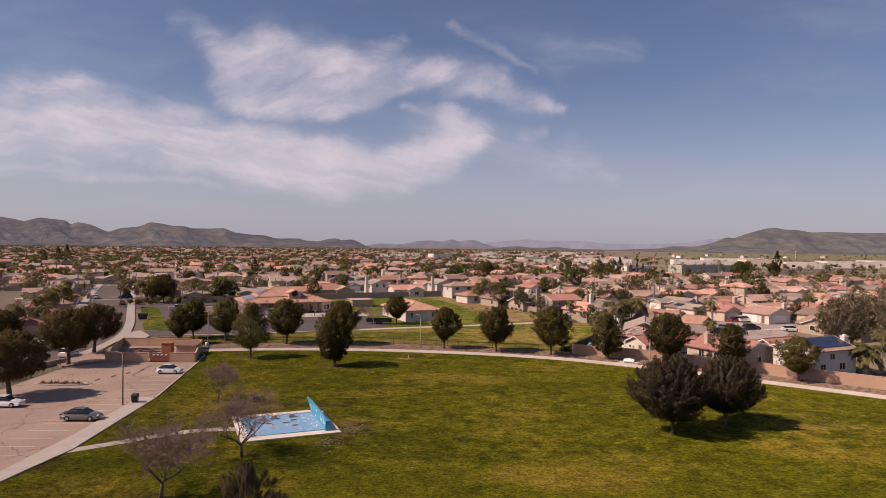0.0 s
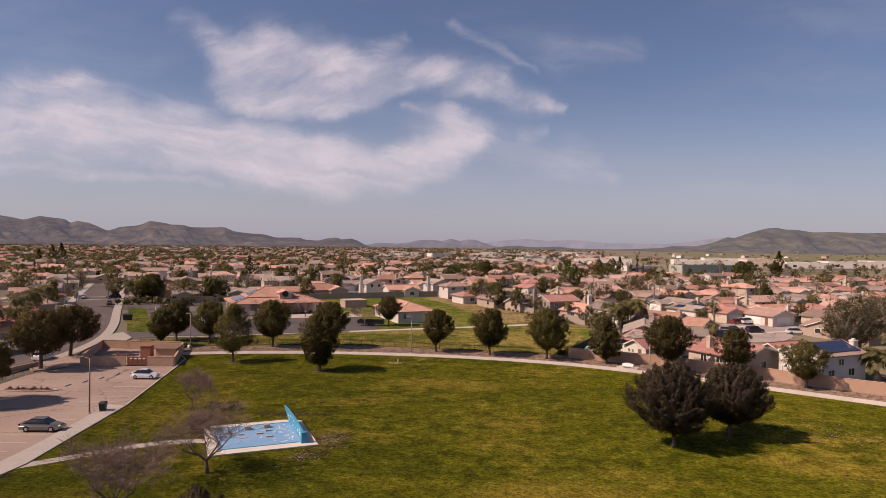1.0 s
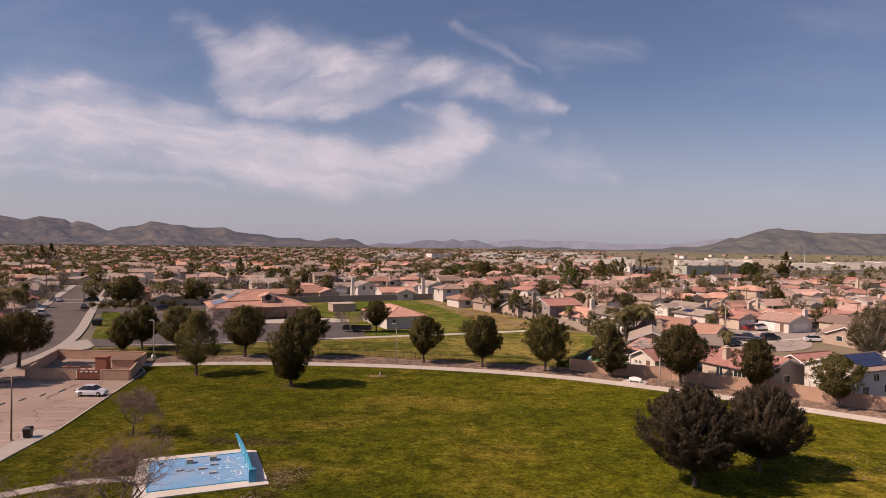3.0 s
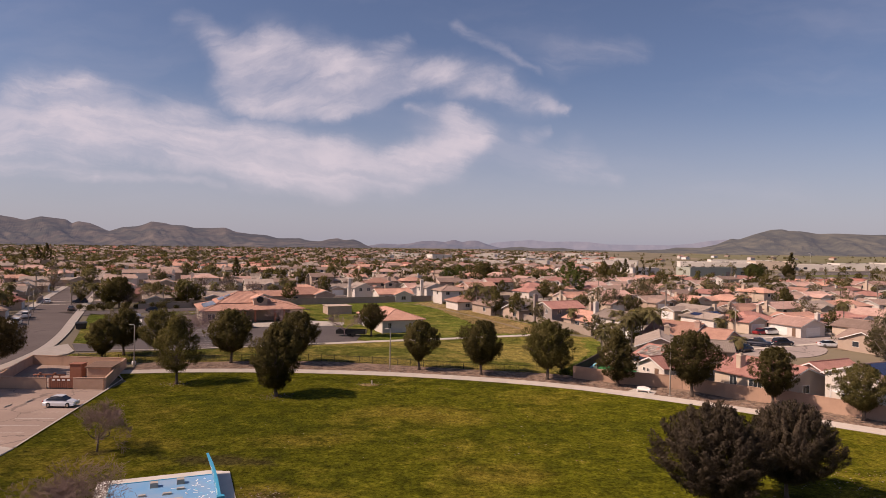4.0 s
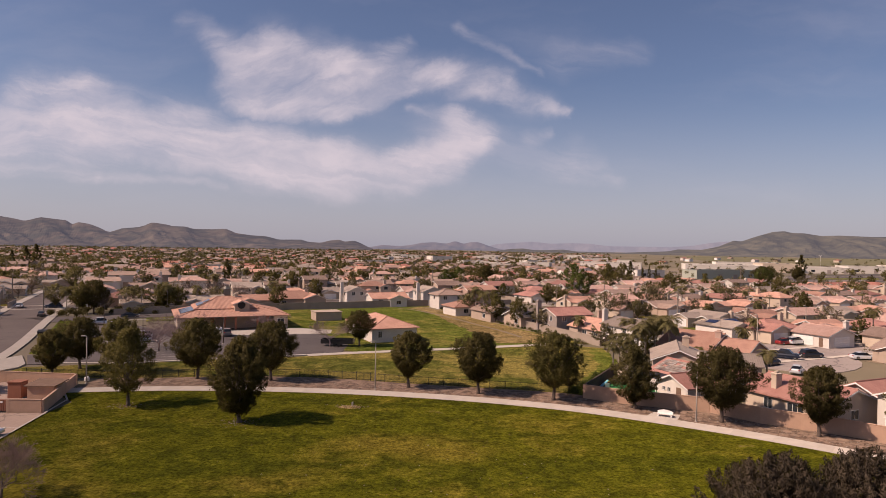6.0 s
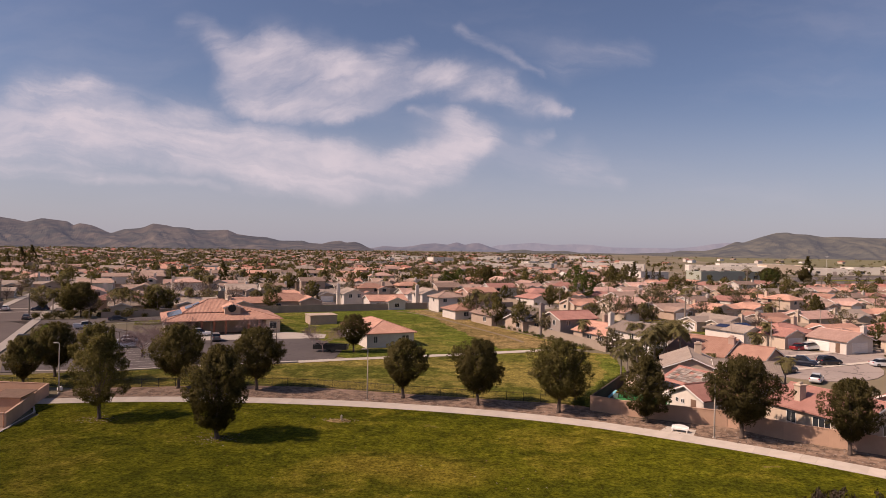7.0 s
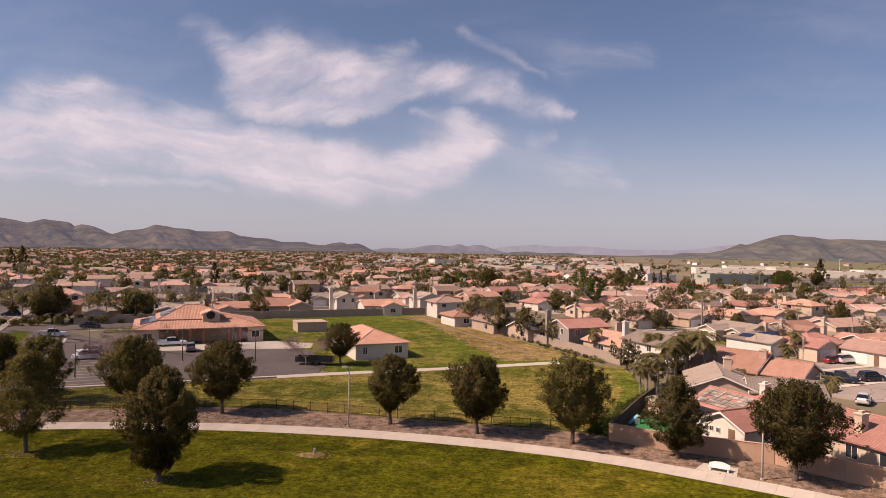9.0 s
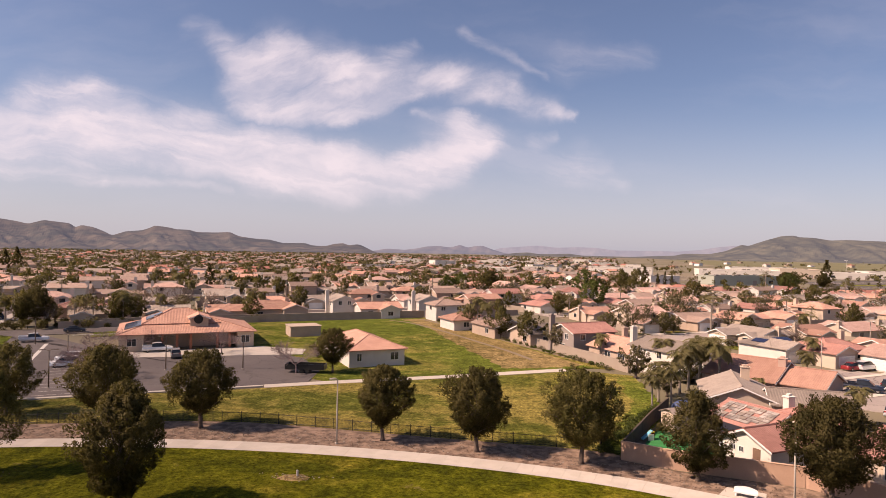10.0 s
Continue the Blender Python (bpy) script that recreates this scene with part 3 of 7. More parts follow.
def part(name, mesh, mat, parent, label="", smooth=False):
    """Links a mesh as one object under a thing or a part."""
    data = mesh.data(name, MAT[mat] if isinstance(mat, str) else mat, smooth) if isinstance(mesh, Mesh) else mesh
    ob = new(name, data)
    ob.parent = parent
    return tagged(ob, label)


def thing(name, x, y, turn, label, category, group="", z=None, kind=""):
    """An empty at the base of a thing, on the ground."""
    ob = new(name)
    ob.matrix_world = pose(x, y, gz(y) if z is None else z, 0, 0, turn)
    ob.empty_display_size = 0.2
    return tagged(ob, label, category, group, kind)


def solid(name, mesh, mat, label, category, m=None, kind="", group="", smooth=False):
    """A thing of one mesh."""
    ob = new(name, mesh.data(name, MAT[mat] if isinstance(mat, str) else mat, smooth))
    if m:
        ob.matrix_world = m
    return tagged(ob, label, category, group, kind)


def sheet(name, pts, mat, lift, label, category="ground", thick=0.25, kind="structure"):
    """A flat area of the ground with real edges, that follows the slope."""
    bm = bmesh.new()
    f = bm.faces.new([bm.verts.new((x, y, 0)) for x, y in pts])
    if f.normal.z < 0 or sum(pts[i - 1][0] * pts[i][1] - pts[i][0] * pts[i - 1][1] for i in range(len(pts))) < 0:
        f.normal_flip()
    bmesh.ops.bisect_plane(bm, geom=bm.verts[:] + bm.edges[:] + bm.faces[:], plane_co=(0, 230, 0), plane_no=(0, 1, 0))
    r = bmesh.ops.extrude_face_region(bm, geom=bm.faces[:])
    low = [v for v in bm.verts if v not in set(e for e in r["geom"] if isinstance(e, bmesh.types.BMVert))]
    for v in bm.verts:
        v.co.z = gz(v.co.y) + lift
    for v in low:
        v.co.z -= thick
    bmesh.ops.recalc_face_normals(bm, faces=bm.faces[:])
    me = bpy.data.meshes.new(name)
    bm.to_mesh(me)
    bm.free()
    me.materials.append(MAT[mat])
    return tagged(new(name, me), label, category, "", kind)


def smooth_line(pts, steps=8):
    """A curve through points (Catmull-Rom)."""
    out = []
    p = [Vector(q) for q in pts]
    p = [p[0] * 2 - p[1]] + p + [p[-1] * 2 - p[-2]]
    for i in range(1, len(p) - 2):
        for k in range(steps):
            t = k / steps
            a, b, c, d = p[i - 1], p[i], p[i + 1], p[i + 2]
            out.append(0.5 * ((2 * b) + (c - a) * t + (2 * a - 5 * b + 4 * c - d) * t * t + (3 * b - a - 3 * c + d) * t ** 3))
    return out + [p[-2]]


def even_line(pts, gap):
    """Points at even distances along a line."""
    out, left = [pts[0].copy()], gap
    for a, b in zip(pts, pts[1:]):
        d = (b - a).length
        at = 0.0
        while d - at >= left:
            at += left
            out.append(a.lerp(b, at / d))
            left = gap
        left -= d - at
    return out


def sides(pts, w0, w1):
    """Two lines beside a line of 2D points, at the given distances to its left (positive) or right."""
    a, b = [], []
    for i, p in enumerate(pts):
        d = (pts[min(i + 1, len(pts) - 1)] - pts[max(i - 1, 0)]).normalized()
        n = Vector((-d.y, d.x))
        a.append(tuple(p + n * w0)), b.append(tuple(p + n * w1))
    return a, b


def ribbon(name, pts, w0, w1, mat, lift, label, category="ground", thick=0.25):
    a, b = sides(pts, w0, w1)
    me = Mesh()
    for i in range(len(a) - 1):
        q = [a[i], b[i], b[i + 1], a[i + 1]]
        if w0 < w1:
            q.reverse()
        hi = [(x, y, gz(y) + lift) for x, y in q]
        lo = [(x, y, gz(y) + lift - thick) for x, y in q]
        me.face(*hi)
        me.face(lo[1], lo[0], hi[0], hi[1]), me.face(lo[3], lo[2], hi[2], hi[3])
    ob = new(name, me.data(name, MAT[mat]))
    return tagged(ob, label, category, "", "structure")


# ---- the ground ----
def build_plain():
    xs = [-4700, -3000, -1500, -700, -300, -100, 0, 100, 300, 700, 1500, 3000, 4700]
    ys = [-4700, -3000, -1200, -300, 0, 120, 230, 300, 600, 1200, 2400, 3600, 4700]
    me = Mesh()
    me.v = [(x, y, gz(y) - 0.12) for y in ys for x in xs]
    k = len(xs)
    me.f = [(j * k + i, j * k + i + 1, (j + 1) * k + i + 1, (j + 1) * k + i) for j in range(len(ys) - 1) for i in range(k - 1)]
    solid("ground", me, "plain", "dry open plain of bare earth and scrub", "ground", kind="structure")


build_plain()
path_line = smooth_line([Vector(p) for p in ((-66, 123.6), (-54.5, 127.0), (-44, 129.0), (-33, 130.2), (-20, 130.4), (-6, 129.2), (7.5, 126.4), (19, 121.8), (28.5, 117.2), (37.5, 111.8), (46, 106.8), (55, 101.2), (75, 87))], 8)
path_line = even_line(path_line, 1.52)
near_side, far_side = sides(path_line, -1.5, 1.5)
sheet("lawn", [(-48.7, -45), (85, -45), (110, 50), (95, 77)] + list(reversed([p for p in near_side if p[0] < 74])) + [(-60, 118), (-59, 111), (-55.6, 98.5), (-52.2, 85.3), (-50.2, 74.5), (-48.5, 63.7), (-48.7, 54)], "lawn", 0.0,
      "green park lawn with worn yellow and damp dark patches", "lawn")

# ---- trees ----
def leaf_cloud(me, rng, blobs, count, size, shell=0.55, droop=0.0):
    """Small bent leaf sprays spread through rounded clumps, thicker towards the outside."""
    weights = [b[3] ** 2 for b in blobs]
    for _ in range(count):
        bx, by, bz, br = rng.choices(blobs, weights)[0]
        d = Vector((rng.gauss(0, 1), rng.gauss(0, 1), rng.gauss(0, 1) * 0.9)).normalized()
        r = br * (shell + (1 - shell) * rng.random()) * (1.12 if rng.random() < 0.12 else 1.0)
        c = Vector((bx, by, bz)) + Vector((d.x, d.y, d.z * 0.85)) * r
        a = (d + Vector((rng.uniform(-1, 1), rng.uniform(-1, 1), rng.uniform(-0.6, 1.0) - droop))).normalized()
        t = a.cross(Vector((rng.uniform(-1, 1), rng.uniform(-1, 1), rng.uniform(-1, 1)))).normalized()
        b = a.cross(t)
        s = size * rng.uniform(0.6, 1.35)
        me.leaf(c - t * s * 0.5, c - b * s * 0.42 - a * s * 0.12, c + t * s * 0.55, c + b * s * 0.4 - a * s * 0.1, (d * 0.85 + a * 0.5).normalized(), True)


def leafy_tree(name, seed, h, r, base, leaf, label, bark="bark", shoots=240, leaves=125, size=0.235, belly=0.58, lobe=0.55, reach=0.36, rise=0.9, trunk=0.22, limbs=14, flat=0.75, width=0.17, slim=0.34):
    """A tapered trunk, limbs, and a crown of leafy shoots: belly is the height of the widest part, lobe the depth of the notches."""
    rng = random.Random(seed)
    root = thing(name, 0, 0, 0, label, "tree")
    wood, me = Mesh(), Mesh()
    power = math.log(0.5) / math.log(belly)
    fork = Vector((rng.uniform(-.15, .15), rng.uniform(-.15, .15), base + 0.25))
    top = Vector((rng.uniform(-.3, .3), rng.uniform(-.3, .3), base + (h - base) * 0.62))
    wood.tube([(0, 0, -0.15), (0.03, 0.02, 0.3), fork * 0.6, fork, top], [trunk * 1.6, trunk * 1.08, trunk * 0.9, trunk * 0.75, trunk * 0.2], 9)
    for k in range(shoots):
        q = 0.04 + 0.94 * (k + rng.random()) / shoots
        ring = max(0.02, math.sin(math.pi * q ** power)) ** flat
        a = k * 2.39996 + rng.uniform(-.5, .5)
        out = Vector((math.cos(a), math.sin(a), 0))
        lump = noise.noise(Vector((out.x * 1.25, out.y * 1.25, q * 2.6 + seed * 7.3))) + 0.45 * noise.noise(Vector((out.x * 3.1, out.y * 3.1, q * 5.5 + seed * 3.1)))
        deep = 1.0 if rng.random() < 0.72 else math.sqrt(rng.random())
        far = r * ring * (1.0 + lobe * lump) * deep * rng.uniform(0.86, 1.06)
        z = base + (h - base) * (q + 0.10 * lobe * lump * (q > 0.6))
        tip = out * far + Vector((0, 0, z))
        way = (out * (0.35 + ring * (1.1 - q)) + Vector((0, 0, rise * (0.15 + 1.1 * q))) + Vector((rng.gauss(0, .25), rng.gauss(0, .25), rng.gauss(0, .15)))).normalized()
        start = tip - way * r * reach * rng.uniform(0.7, 1.2)
        start.z = max(start.z, base - 0.15 + 0.35 * rng.random())
        if k % max(1, shoots // limbs) == 0 and far > 0.25 * r:
            s = fork.lerp(top, max(0.0, q - 0.35) * 0.9)
            wood.tube([s, s.lerp(start, 0.5) + Vector((0, 0, -0.15)), start, tip], [trunk * 0.42, trunk * 0.27, 0.045, 0.012], 5, False)
        w = r * width * rng.uniform(0.75, 1.2)
        middle = Vector((0, 0, base + (h - base) * 0.45))
        for _ in range(leaves):
            t = rng.random() ** 0.8
            off = Vector((rng.gauss(0, 1), rng.gauss(0, 1), rng.gauss(0, 1)))
            off = off * min(1.0, 1.55 / max(off.length, 0.01)) * w * (1.08 - 0.8 * t * t) * 0.66
            c = start.lerp(tip, t) + off
            d = (way + Vector((rng.gauss(0, .6), rng.gauss(0, .6), rng.gauss(0, .6)))).normalized()
            b = d.cross(Vector((rng.gauss(0, 1), rng.gauss(0, 1), rng.gauss(0, 1)))).normalized()
            f = size * rng.uniform(0.6, 1.35)
            n = off.normalized() * 0.75 + (c - middle).normalized() * 0.8 + d.cross(b) * rng.choice((-0.28, 0.28))
            me.leaf(c - d * f * 0.55, c - b * f * slim, c + d * f * 0.6, c + b * f * slim, n.normalized(), True)
    part("trunk", wood, bark, root, smooth=True)
    part("crown", me, leaf, root)
    return root


def bare_tree(name, seed, h, r, label, twigs=5, spread=0.75, bark="twig"):
    """A leafless tree: limbs that fork again and again into a haze of fine twigs."""
    rng = random.Random(seed)
    root = thing(name, 0, 0, 0, label, "tree")
    wood, fine = Mesh(), Mesh()

    def grow(p, d, length, rad, depth):
        pts, radii = [p], [rad]
        n = 3 if depth < 4 else 2
        for k in range(n):
            d = (d + Vector((rng.gauss(0, .17), rng.gauss(0, .17), rng.gauss(0.035, .11)))).normalized()
            pts.append(pts[-1] + d * length / n)
            radii.append(max(0.0095, rad * (1 - 0.3 * (k + 1) / n)))
        (wood if depth < 3 else fine).tube(pts, radii, 7 if depth < 3 else 3, False)
        if depth > twigs:
            return
        for k in range(3):
            at = pts[-1] if k < 2 else pts[-2]
            a = rng.uniform(0, 2 * math.pi)
            side = Vector((math.cos(a), math.sin(a), rng.uniform(-0.42, 0.48)))
            nd = (d * (1.1 - spread * 0.5) + side * spread * rng.uniform(0.6, 1.0)).normalized()
            grow(at, nd, length * rng.uniform(0.66, 0.86), radii[-1] * 0.68, depth + 1)

    trunk_h = h * 0.17
    wood.tube([(0, 0, -0.1), (0.05, 0, trunk_h * 0.5), (0.1, 0.05, trunk_h)], [r * 0.040, r * 0.030, r * 0.027], 8)
    for k in range(5):
        a = k * 1.26 + rng.uniform(-.4, .4)
        grow(Vector((0.1, 0.05, trunk_h * rng.uniform(0.85, 1.0))), Vector((math.cos(a) * spread, math.sin(a) * spread, 0.50)).normalized(), r * 0.37, r * 0.018, 1)
    part("trunk", wood, "bark" if bark == "twig" else bark, root, smooth=True)
    tagged(part("branchwork", fine, bark, root), kind="stuff")
    return root


def palm_tree(name, seed, h, crown, label, fronds=22, fan=False, trunk=0.18):
    """A palm: ringed trunk, arching fronds with leaflets, a skirt of dry ones."""
    rng = random.Random(seed)
    root = thing(name, 0, 0, 0, label, "palm")
    wood = Mesh()
    wood.tube([(0, 0, -0.1), (0.04, 0, 0.4), (0.1, 0.05, h * 0.5), (0.05, 0.1, h)], [trunk * 1.5, trunk * 1.1, trunk * 0.85, trunk * 0.9], 9)
    part("trunk", wood, "palebark", root, smooth=True)
    for kind in ("green", "dry"):
        me = Mesh()
        for k in range(fronds if kind == "green" else fronds // 3):
            a = k * 2.4 + rng.uniform(-.2, .2)
            rise = rng.uniform(-0.75, 1.25) if kind == "green" else rng.uniform(-1.2, -0.6)
            L = crown * rng.uniform(0.85, 1.1) * (0.7 if kind == "dry" else 1)
            out = Vector((math.cos(a), math.sin(a), 0))
            side = Vector((-math.sin(a), math.cos(a), 0))
            p, d, spine = Vector((0.05, 0.1, h)), (out + Vector((0, 0, rise))).normalized(), []
            n = 7 if not fan else 4
            for i in range(n + 1):
                spine.append(p.copy())
                p = p + d * L / n
                d = (d + Vector((0, 0, -0.30 if not fan else -0.12))).normalized()
            me.tube(spine, [0.03] * len(spine), 3, False)
            if fan:
                e, dd = spine[-1], (spine[-1] - spine[-2]).normalized()
                for q in range(-5, 6):
                    w = (dd * math.cos(q * 0.3) + side * math.sin(q * 0.3)) * L * 0.62 + Vector((0, 0, -0.12 * abs(q) * 0.3))
                    me.face(tuple(e), tuple(e + w * 0.6 + side * 0.07), tuple(e + w), tuple(e + w * 0.6 - side * 0.07))
            else:
                for i in range(1, n):
                    for q in (0.0, 0.33, 0.67):
                        at = spine[i].lerp(spine[i + 1], q)
                        ax = (spine[i + 1] - spine[i]).normalized()
                        ll = L * 0.30 * math.sin(math.pi * min(0.98, (i + q) / n * 0.8 + 0.2))
                        for s in (-1, 1):
                            tip = at + (side * s * 0.8 + ax * 0.55 + Vector((0, 0, -0.45 * rng.random()))) * ll
                            me.face(tuple(at), tuple(at.lerp(tip, 0.5) + ax * 0.10), tuple(tip), tuple(at.lerp(tip, 0.5) - ax * 0.06))
        part("frond_crown" if kind == "green" else "dry_skirt", me, "frond" if kind == "green" else "palebark", root)
    return root


def bush(name, seed, r, h, leaf, label, count=700, size=0.25):
    rng = random.Random(seed)
    me = Mesh()
    blobs = [(rng.uniform(-.5, .5) * r, rng.uniform(-.5, .5) * r, h * rng.uniform(0.3, 0.62), min(r, h) * rng.uniform(0.4, 0.6)) for _ in range(6)]
    for b in blobs[:3]:
        me.tube([(0, 0, -0.05), b[:3]], [0.05, 0.02], 4, False)
    leaf_cloud(me, rng, blobs, count, size, 0.5)
    return solid(name, me, leaf, label, "bush")


TREES = dict(
    park_a=leafy_tree("park_tree", 1, 8.9, 3.0, 1.8, "leafdark", "dark green leafy street tree beside the park path", belly=.53, lobe=.6, flat=.62),
    park_b=leafy_tree("park_tree", 2, 9.0, 3.6, 1.9, "leafdark", "dark green leafy street tree beside the park path", belly=.55, shoots=270, lobe=.7, flat=.62),
    park_c=leafy_tree("park_tree", 3, 8.9, 3.3, 1.8, "leafgreen", "green leafy street tree beside the park path", belly=.52, lobe=.75, leaves=118, flat=.62),
    tall=leafy_tree("park_tree", 4, 10.7, 3.3, 1.2, "leafdark", "tall dense dark green tree on the lawn", belly=.50, shoots=350, lobe=.85, trunk=.25, flat=.55, rise=1.4),
    slim=leafy_tree("park_tree", 5, 10.2, 3.4, 1.7, "leafgreen", "olive green tree with a low skirt at the lawn's edge", belly=.42, shoots=270, leaves=100, size=.21, lobe=.6, rise=.5),
    purple=leafy_tree("park_tree", 6, 9.6, 4.35, 1.95, "leafbrown", "broad purple-brown feathery tree on the lawn", belly=.46, shoots=390, leaves=230, size=.27, slim=.19, lobe=.55, reach=.5, rise=1.2, flat=.5, trunk=.19, limbs=26, width=.11),
    spread=leafy_tree("street_tree", 7, 8.2, 4.0, 2.4, "leafstreet", "spreading brown-olive tree beside the road", belly=.46, shoots=260, lobe=.34, trunk=.28, flat=.5, reach=.3),
    willow=leafy_tree("park_tree", 8, 8.2, 3.0, .9, "leafdark", "drooping dark green tree beside the block wall", belly=.46, lobe=.7, rise=-.25),
    plume=leafy_tree("young_tree", 19, 5.6, 1.9, .5, "leafbrown", "dark brown-green young tree with upright shoots on the lawn", belly=.5, shoots=110, leaves=190, size=.2, slim=.15, lobe=.6, rise=2.2, reach=.5, trunk=.1, width=.14),
    gum=leafy_tree("gum_tree", 9, 13.5, 5.2, 2.2, "leafgrey", "large grey-green gum tree with pale limbs behind the houses", bark="palebark", shoots=190, leaves=52, size=.38, lobe=1.3, rise=.3, trunk=.42, limbs=60, reach=.24),
    town_a=leafy_tree("town_tree", 11, 7.0, 3.0, 1.4, "leafolive", "olive green leafy tree between the houses", shoots=76, leaves=38, size=.46, limbs=5),
    town_b=leafy_tree("town_tree", 12, 8.3, 3.3, 1.3, "leafgreen", "dark green leafy tree between the houses", shoots=84, leaves=40, size=.48, limbs=5, lobe=.7),
    town_c=leafy_tree("town_tree", 13, 5.2, 2.5, .9, "leafgrey", "small olive green tree in a yard", shoots=60, leaves=36, size=.40, limbs=5),
    town_d=leafy_tree("town_tree", 14, 7.5, 3.2, 1.2, "leafgrey", "grey-green open tree between the houses", shoots=76, leaves=30, size=.40, limbs=12, lobe=.9),
    town_e=leafy_tree("town_tree", 15, 9.0, 4.0, 1.0, "leafbright", "fresh green round tree among the roofs", shoots=100, leaves=40, size=.54, limbs=5, belly=.5),
    town_f=leafy_tree("town_tree", 16, 6.0, 3.0, 1.5, "leafpink", "budding pinkish bare tree between the houses", shoots=70, leaves=16, size=.24, limbs=30),
    pine=leafy_tree("conifer", 17, 14.0, 2.5, .8, "leafdark", "tall dark conifer above the roofs", belly=.30, shoots=90, leaves=40, size=.62, limbs=4, rise=.2),
    cypress=leafy_tree("cypress", 18, 11.0, 1.2, .3, "leafdark", "narrow dark cypress between the houses", belly=.40, shoots=60, leaves=28, size=.5, limbs=2, lobe=.3, rise=2.5, reach=.9),
    bare_a=bare_tree("bare_tree", 21, 6.6, 4.3, "leafless grey-brown tree on the lawn", 6, 0.84),
    bare_b=bare_tree("bare_tree", 22, 7.4, 3.3, "small leafless tree on the lawn", 6, 0.74),
    bare_c=bare_tree("bare_tree", 23, 7.0, 3.8, "leafless grey-pink tree beside the car park", 5, 0.68, "twigpink"),
    palm_q=palm_tree("palm_tree", 31, 6.0, 3.0, "queen palm with arching green fronds in a yard", 28),
    palm_t=palm_tree("palm_tree", 32, 8.5, 3.2, "tall queen palm with arching fronds above the roofs", 26),
    palm_f=palm_tree("fan_palm", 33, 9.5, 1.9, "fan palm with a brown skirt of dry fronds", 24, True, 0.24),
    palm_s=palm_tree("palm_tree", 34, 2.2, 2.2, "short stout palm beside a house", 20, False, 0.26),
)
for t in TREES.values():
    t.location = (0, -60, gz(-60))
PLACED = set()


def plant(kind, x, y, scale=1.0, turn=None, label="", group="", sz=None):
    """A tree of a kind on the ground; the first of a kind is the one that was built."""
    ob = TREES[kind]
    rng = random.Random(int(x * 31 + y * 17))
    turn = rng.uniform(0, 360) if turn is None else turn
    m = pose(x, y, gz(y), 0, 0, turn)
    if kind in PLACED:
        keep = ob.scale.copy()
        ob.scale = (1, 1, 1)
        c = copy_thing(ob, m)
        ob.scale = keep
    else:
        PLACED.add(kind)
        c = ob
        c.matrix_basis = m
    c.scale = (scale, scale, (sz or 1.0) * scale)
    if label:
        tagged(c, label)
    if group:
        tagged(c, group=group)
    return c

# ---- builders of things ----
def gable_roof(me, L, W, e, p, m, over=0.45, th=0.17, caps=None, trim=None):
    y, z = W / 2 + over, e - p * over
    r = e + p * W / 2
    ring = [(-y, z), (0, r), (y, z), (y, z + th), (0, r + th), (-y, z + th)]
    x = L / 2 + over
    a = [tuple(m @ Vector((-x, q[0], q[1]))) for q in ring]
    b = [tuple(m @ Vector((x, q[0], q[1]))) for q in ring]
    n = len(me.v)
    me.v.extend(a), me.v.extend(b)
    for i in range(6):
        j = (i + 1) % 6
        me.f.append((n + i, n + j, n + 6 + j, n + 6 + i))
    for q in ((0, 5, 4, 1), (1, 4, 3, 2)):
        me.f.append(tuple(n + i for i in q)), me.f.append(tuple(n + 6 + i for i in reversed(q)))
    if trim is not None:
        # pale boards along the sloping edges of both gable ends, and along the eaves
        for sx in (-1, 1):
            for sy in (-1, 1):
                lo, hi = (sy * y, z - 0.10), (0, r - 0.10)
                q = [(sx * x, *lo), (sx * (x + .05), *lo), (sx * (x + .05), *hi), (sx * x, *hi)]
                t = [(a, b, c + th + 0.02) for a, b, c in q]
                trim.hull([tuple(m @ Vector(v)) for v in (q if sx * sy < 0 else q[::-1])], [tuple(m @ Vector(v)) for v in (t if sx * sy < 0 else t[::-1])])
    if caps is not None:
        caps.append(Mesh().tube([m @ Vector((-x, 0, r + th)), m @ Vector((x, 0, r + th))], [0.13, 0.13], 6))


def hip_roof(me, L, W, e, p, m, over=0.5, th=0.17, caps=None):
    x, y, z = L / 2 + over, W / 2 + over, e - p * over
    r = e + p * W / 2
    k = max(0.05, (L - W) / 2)
    low = [(-x, -y, z), (x, -y, z), (x, y, z), (-x, y, z)]
    hi = [(a, b, c + th) for a, b, c in low]
    top = [(-k, 0, r + th), (k, 0, r + th)]
    n = len(me.v)
    me.v.extend(tuple(m @ Vector(q)) for q in low + hi + top)
    for q in ((3, 2, 1, 0), (0, 1, 5, 4), (1, 2, 6, 5), (2, 3, 7, 6), (3, 0, 4, 7), (4, 5, 9, 8), (5, 6, 9), (6, 7, 8, 9), (7, 4, 8)):
        me.f.append(tuple(n + i for i in q))
    for a, b in ((4, 8), (7, 8), (5, 9), (6, 9), (8, 9)):
        if caps is not None:
            caps.append(Mesh().tube([me.v[n + a], me.v[n + b]], [0.12, 0.12], 5))


